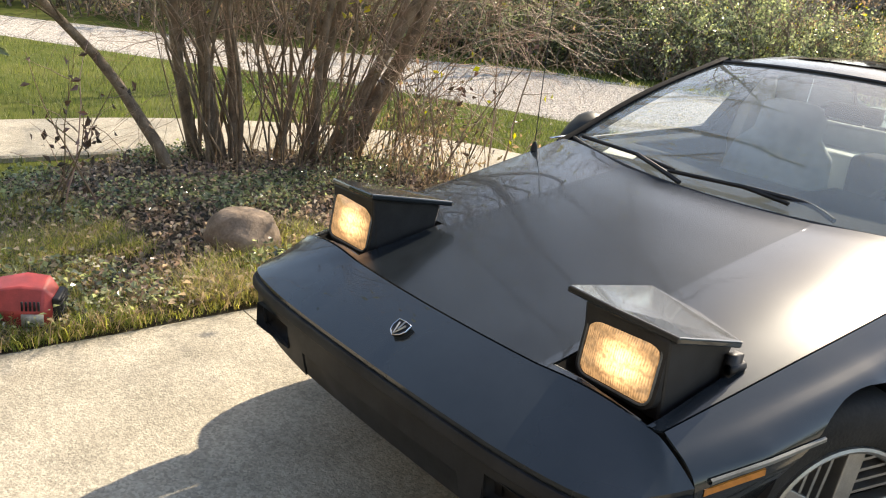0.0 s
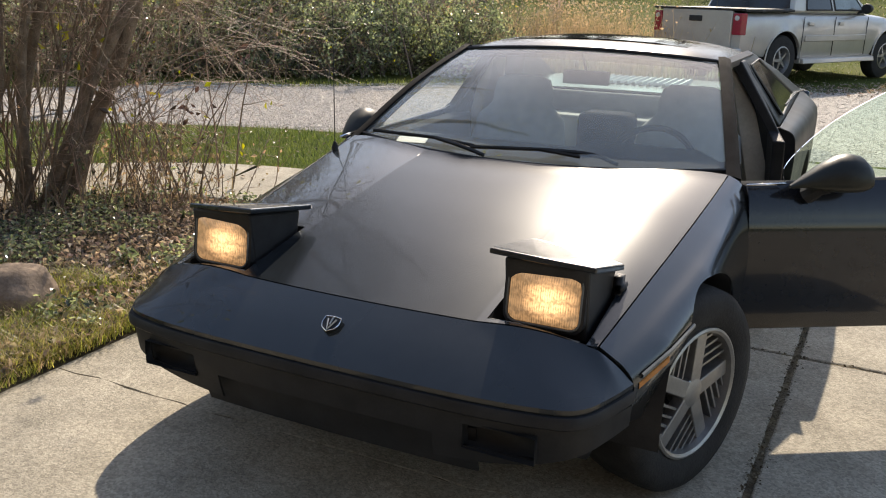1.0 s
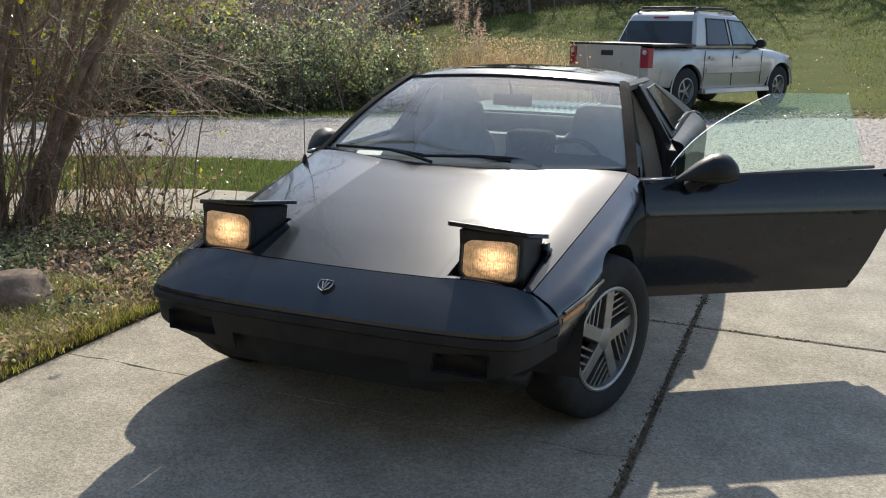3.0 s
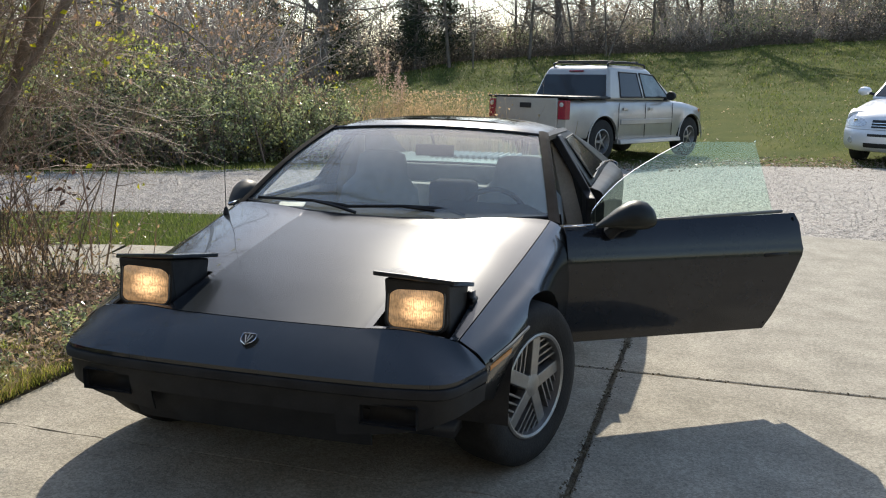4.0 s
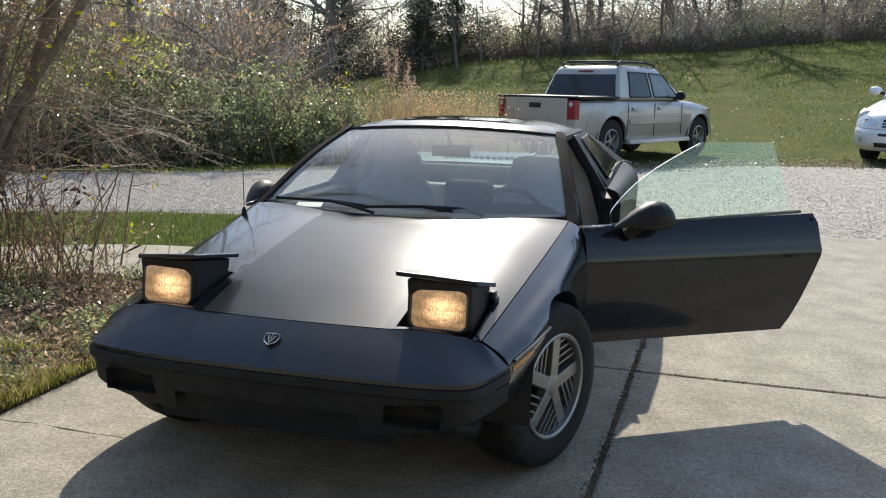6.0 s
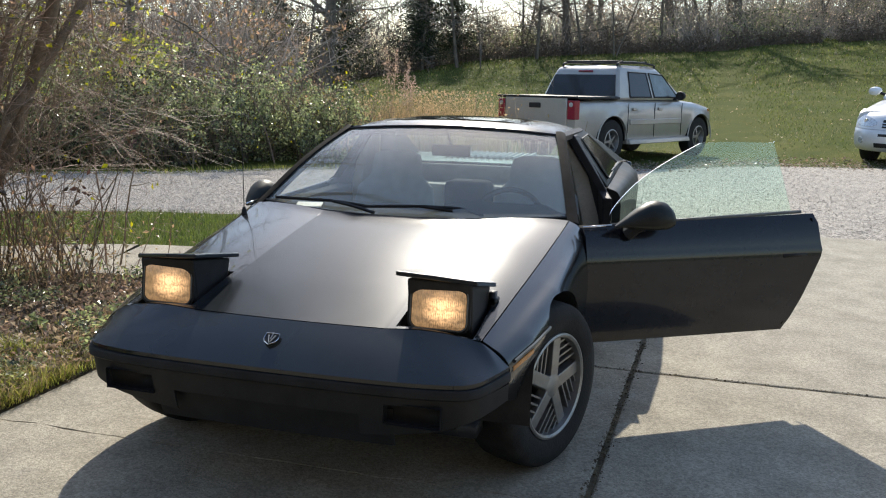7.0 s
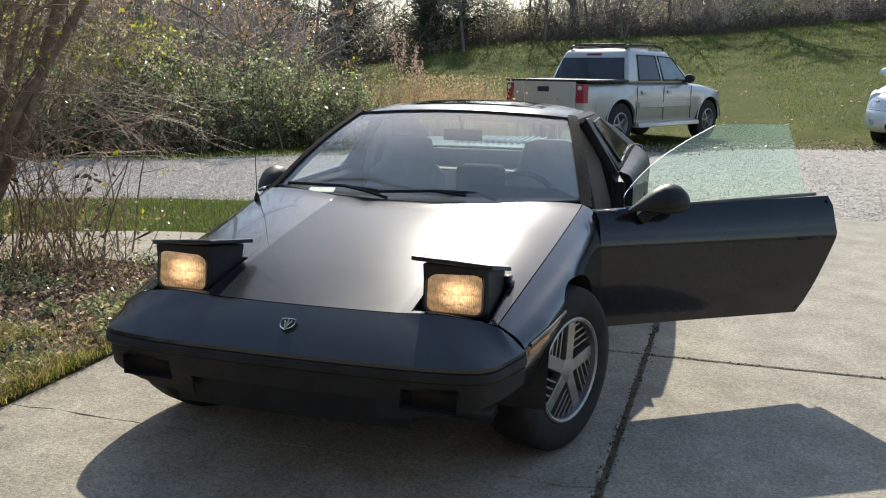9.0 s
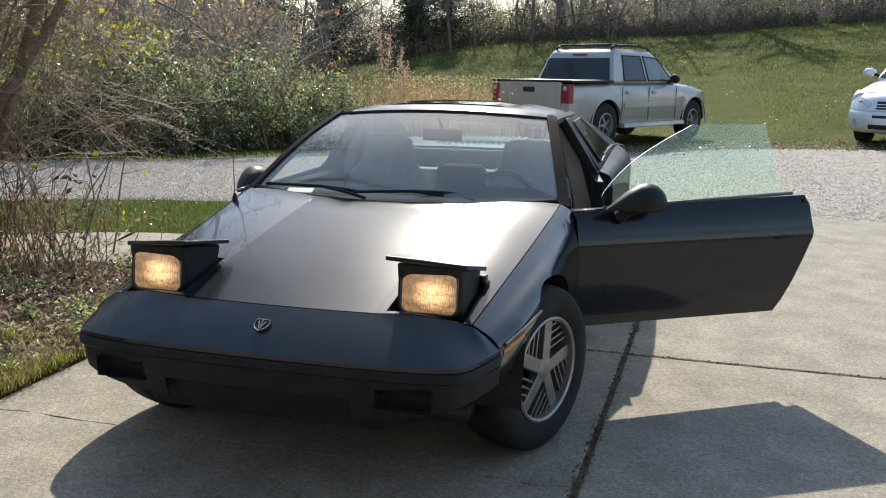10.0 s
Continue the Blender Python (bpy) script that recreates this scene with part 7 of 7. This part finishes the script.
tspots = [(-13.6, 18.0, 0.9, 4), (-12.0, 20.5, 0.85, 4), (-10.9, 18.5, 0.8, 4), (-16.5, 14.0, 0.9, 4), (-15.6, 34.0, 1.15, 1), (-9.5, 40.0, 0.9, 4), (-7.2, 43.0, 1.0, 0), (-5.0, 44.5, 0.95, 2), (-3.2, 43.5, 1.1, 4), (-1.0, 46.0, 1.0, 0), (-6.0, 47.0, 1.1, 1), (-11.0, 41.0, 1.0, 0), (-13.4, 42.5, 1.0, 2), (-8.6, 46.0, 0.95, 3), (3.2, 49.0, 1.15, 1), (7.6, 50.0, 1.1, 0), (11.2, 50.5, 1.1, 1), (-14.5, 30, 1.0, 2), (-17, 27, 1.1, 0), (-13.0, 19.5, 0.8, 2), (-15.5, 17.0, 0.9, 3), (-18, 15, 1.0, 0), (-14.5, 13.0, 0.75, 2), (-17.5, 10.5, 0.9, 3), (-21, 8.0, 1.0, 1), (-16.5, 6.5, 0.6, 2), (14, 44, 1.2, 1), (18, 47, 1.2, 0), (-20, 21, 1.2, 1), (-24, 14, 1.2, 0), (-27, 8, 1.2, 1)]
for i in range(64):
    x = -34 + 68 * (i + rng.uniform(-0.4, 0.4)) / 63
    y = 48.5 + rng.uniform(0, 14) + (0 if x > -12 else -0.6 * (-12 - x))
    if -15.8 < x < -8.0 and i % 3:          # a gap in the skyline
        continue
    tspots.append((float(x), float(y), float(rng.uniform(0.65, 1.05)) * (0.45 if -17 < x < -7 else 1.0), int(rng.integers(0, 4))))
for i in range(20):                      # the wood bends round the far side of the lawn
    x = 24 + 32 * (i + rng.uniform(-0.4, 0.4)) / 19
    tspots.append((float(x), float(np.interp(x, [24, 34, 58], [50, 46, 20]) + rng.uniform(0, 5)), float(rng.uniform(0.7, 1.1)), int(rng.integers(0, 4))))
used = set()
for x, y, s, k in tspots:
    m_ = pose(x, y, float(rise(x, y)) - 0.1, 0, 0, float(rng.uniform(0, 360)))
    if k not in used:
        used.add(k)
        tk[k].matrix_world = m_ @ Matrix.Scale(s, 4)
    else:
        b = copy_thing(tk[k], m_)
        b.scale = (s, s, s)

# brush along the wood's edge
br = Sticks(3)
bl = []
for _ in range(13000):
    x = rng.uniform(-36, 58)
    edge_y = np.interp(x, [-36, -24, -17, -12, 0, 12, 32, 58], [16, 30, 40, 44, 45.2, 46.2, 46, 18])
    y = edge_y + 0.3 + abs(rng.normal(0, 8.0))
    hgt = rng.uniform(1.0, 3.2) * (1.4 if x < -7 else 0.85) + max(0.0, y - edge_y - 1.5) * rng.uniform(0.05, 0.55 if x < -7 else 0.42)
    hgt *= 0.62 if -16.5 < x < -8 else 1.0
    pts, d = wander((x, y, float(rise(x, y))), (rng.normal(0, 0.4), rng.normal(0, 0.4), 1), hgt, 4, 0.28)
    br.add(pts, 0.022, 0.007)
    bl += [pts[1], pts[2], pts[3], pts[4]]
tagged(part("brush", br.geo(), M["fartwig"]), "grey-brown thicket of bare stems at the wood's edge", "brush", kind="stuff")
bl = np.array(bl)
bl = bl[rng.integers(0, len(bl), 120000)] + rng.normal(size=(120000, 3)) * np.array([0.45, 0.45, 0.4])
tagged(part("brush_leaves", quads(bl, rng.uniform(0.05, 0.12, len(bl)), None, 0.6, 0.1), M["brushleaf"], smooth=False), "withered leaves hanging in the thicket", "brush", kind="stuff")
low = bl[bl[:, 2] - rise(bl[:, 0], bl[:, 1]) < 1.6]
low = low[np.array([noise.noise((a * 0.22, b * 0.22, 1.5)) for a, b, _c in low]) > 0.05]
bl2 = np.repeat(low, 2, axis=0) + rng.normal(size=(2 * len(low), 3)) * 0.25
tagged(part("brush_leaves", quads(bl2, rng.uniform(0.07, 0.14, len(bl2)), None, 0.6, 0.1), M["leafgreen"], smooth=False), "a few green leaves left in the thicket", "brush", kind="stuff")
# tangled undergrowth along the lawn's upper edge; its dark colour stands for shade
ux = rng.uniform(-34, 32, 60000)
ux = ux[np.array([noise.noise((a * 0.6, 3.0, 2.0)) for a in ux]) > -0.28]
uy = np.interp(ux, [-36, -24, -17, -12, 0, 12, 34], [15.6, 29.6, 39.6, 43.6, 44.8, 45.8, 47.1]) + abs(rng.normal(0, 0.9, len(ux)))
uz = rise(ux, uy) + rng.uniform(0, 1, len(ux)) ** 1.8 * (0.35 + 3.0 * np.array([abs(noise.noise((a * 0.45, 7.0, 0.0))) + 0.4 * abs(noise.noise((a * 1.7, 2.0, 0.0))) for a in ux]))
tagged(part("undergrowth", quads(np.column_stack([ux, uy, uz]), rng.uniform(0.08, 0.20, len(ux)), None, 0.35, 0.1), M["shadetwig"], smooth=False), "tangled undergrowth coloured dark for the shade at the wood's foot", "undergrowth", kind="stuff")
# wooded floor and far wooded bank
fv, ff = grid_sheet(np.linspace(-120, 120, 50), np.linspace(48, 130, 30), lambda x, y: rise(x, y) + 0.02 + 0.3 * np.sin(x * 0.4) * np.sin(y * 0.31) * np.clip((y - 52) / 10, 0, 1))
tagged(part("woodland_floor", (fv, ff), M["woodfloor"]), "brown leaf-covered woodland floor", "woodland floor", kind="structure")


# crumbs of dirt, moss and leaf bits along the slab joints
rng = np.random.default_rng(51)
a = rng.uniform(-4, 5.6, 3600)
b = rng.uniform(-0.6, 4.6, 900)
wa = 0.010 + 0.014 * np.array([max(0.0, noise.noise((y * 3.1, 4.0, 0.0)) + 0.25) for y in a])
jp = np.concatenate([np.column_stack([joint_x(a) + rng.normal(0, 1, 3600) * wa, a]), np.column_stack([b, 1.165 + rng.normal(0, 0.008, 900)])])
jn = rng.normal(size=(len(jp), 3)) * 0.4 + np.array([0, 0, 1])
tagged(part("joint_crumbs", quads(np.column_stack([jp, rng.uniform(-0.002, 0.004, len(jp))]), rng.uniform(0.004, 0.016, len(jp)), jn, 0.8, 0.1), M["joint"], smooth=False), "dirt crumbs and leaf bits in the joints", "dirt", kind="stuff")
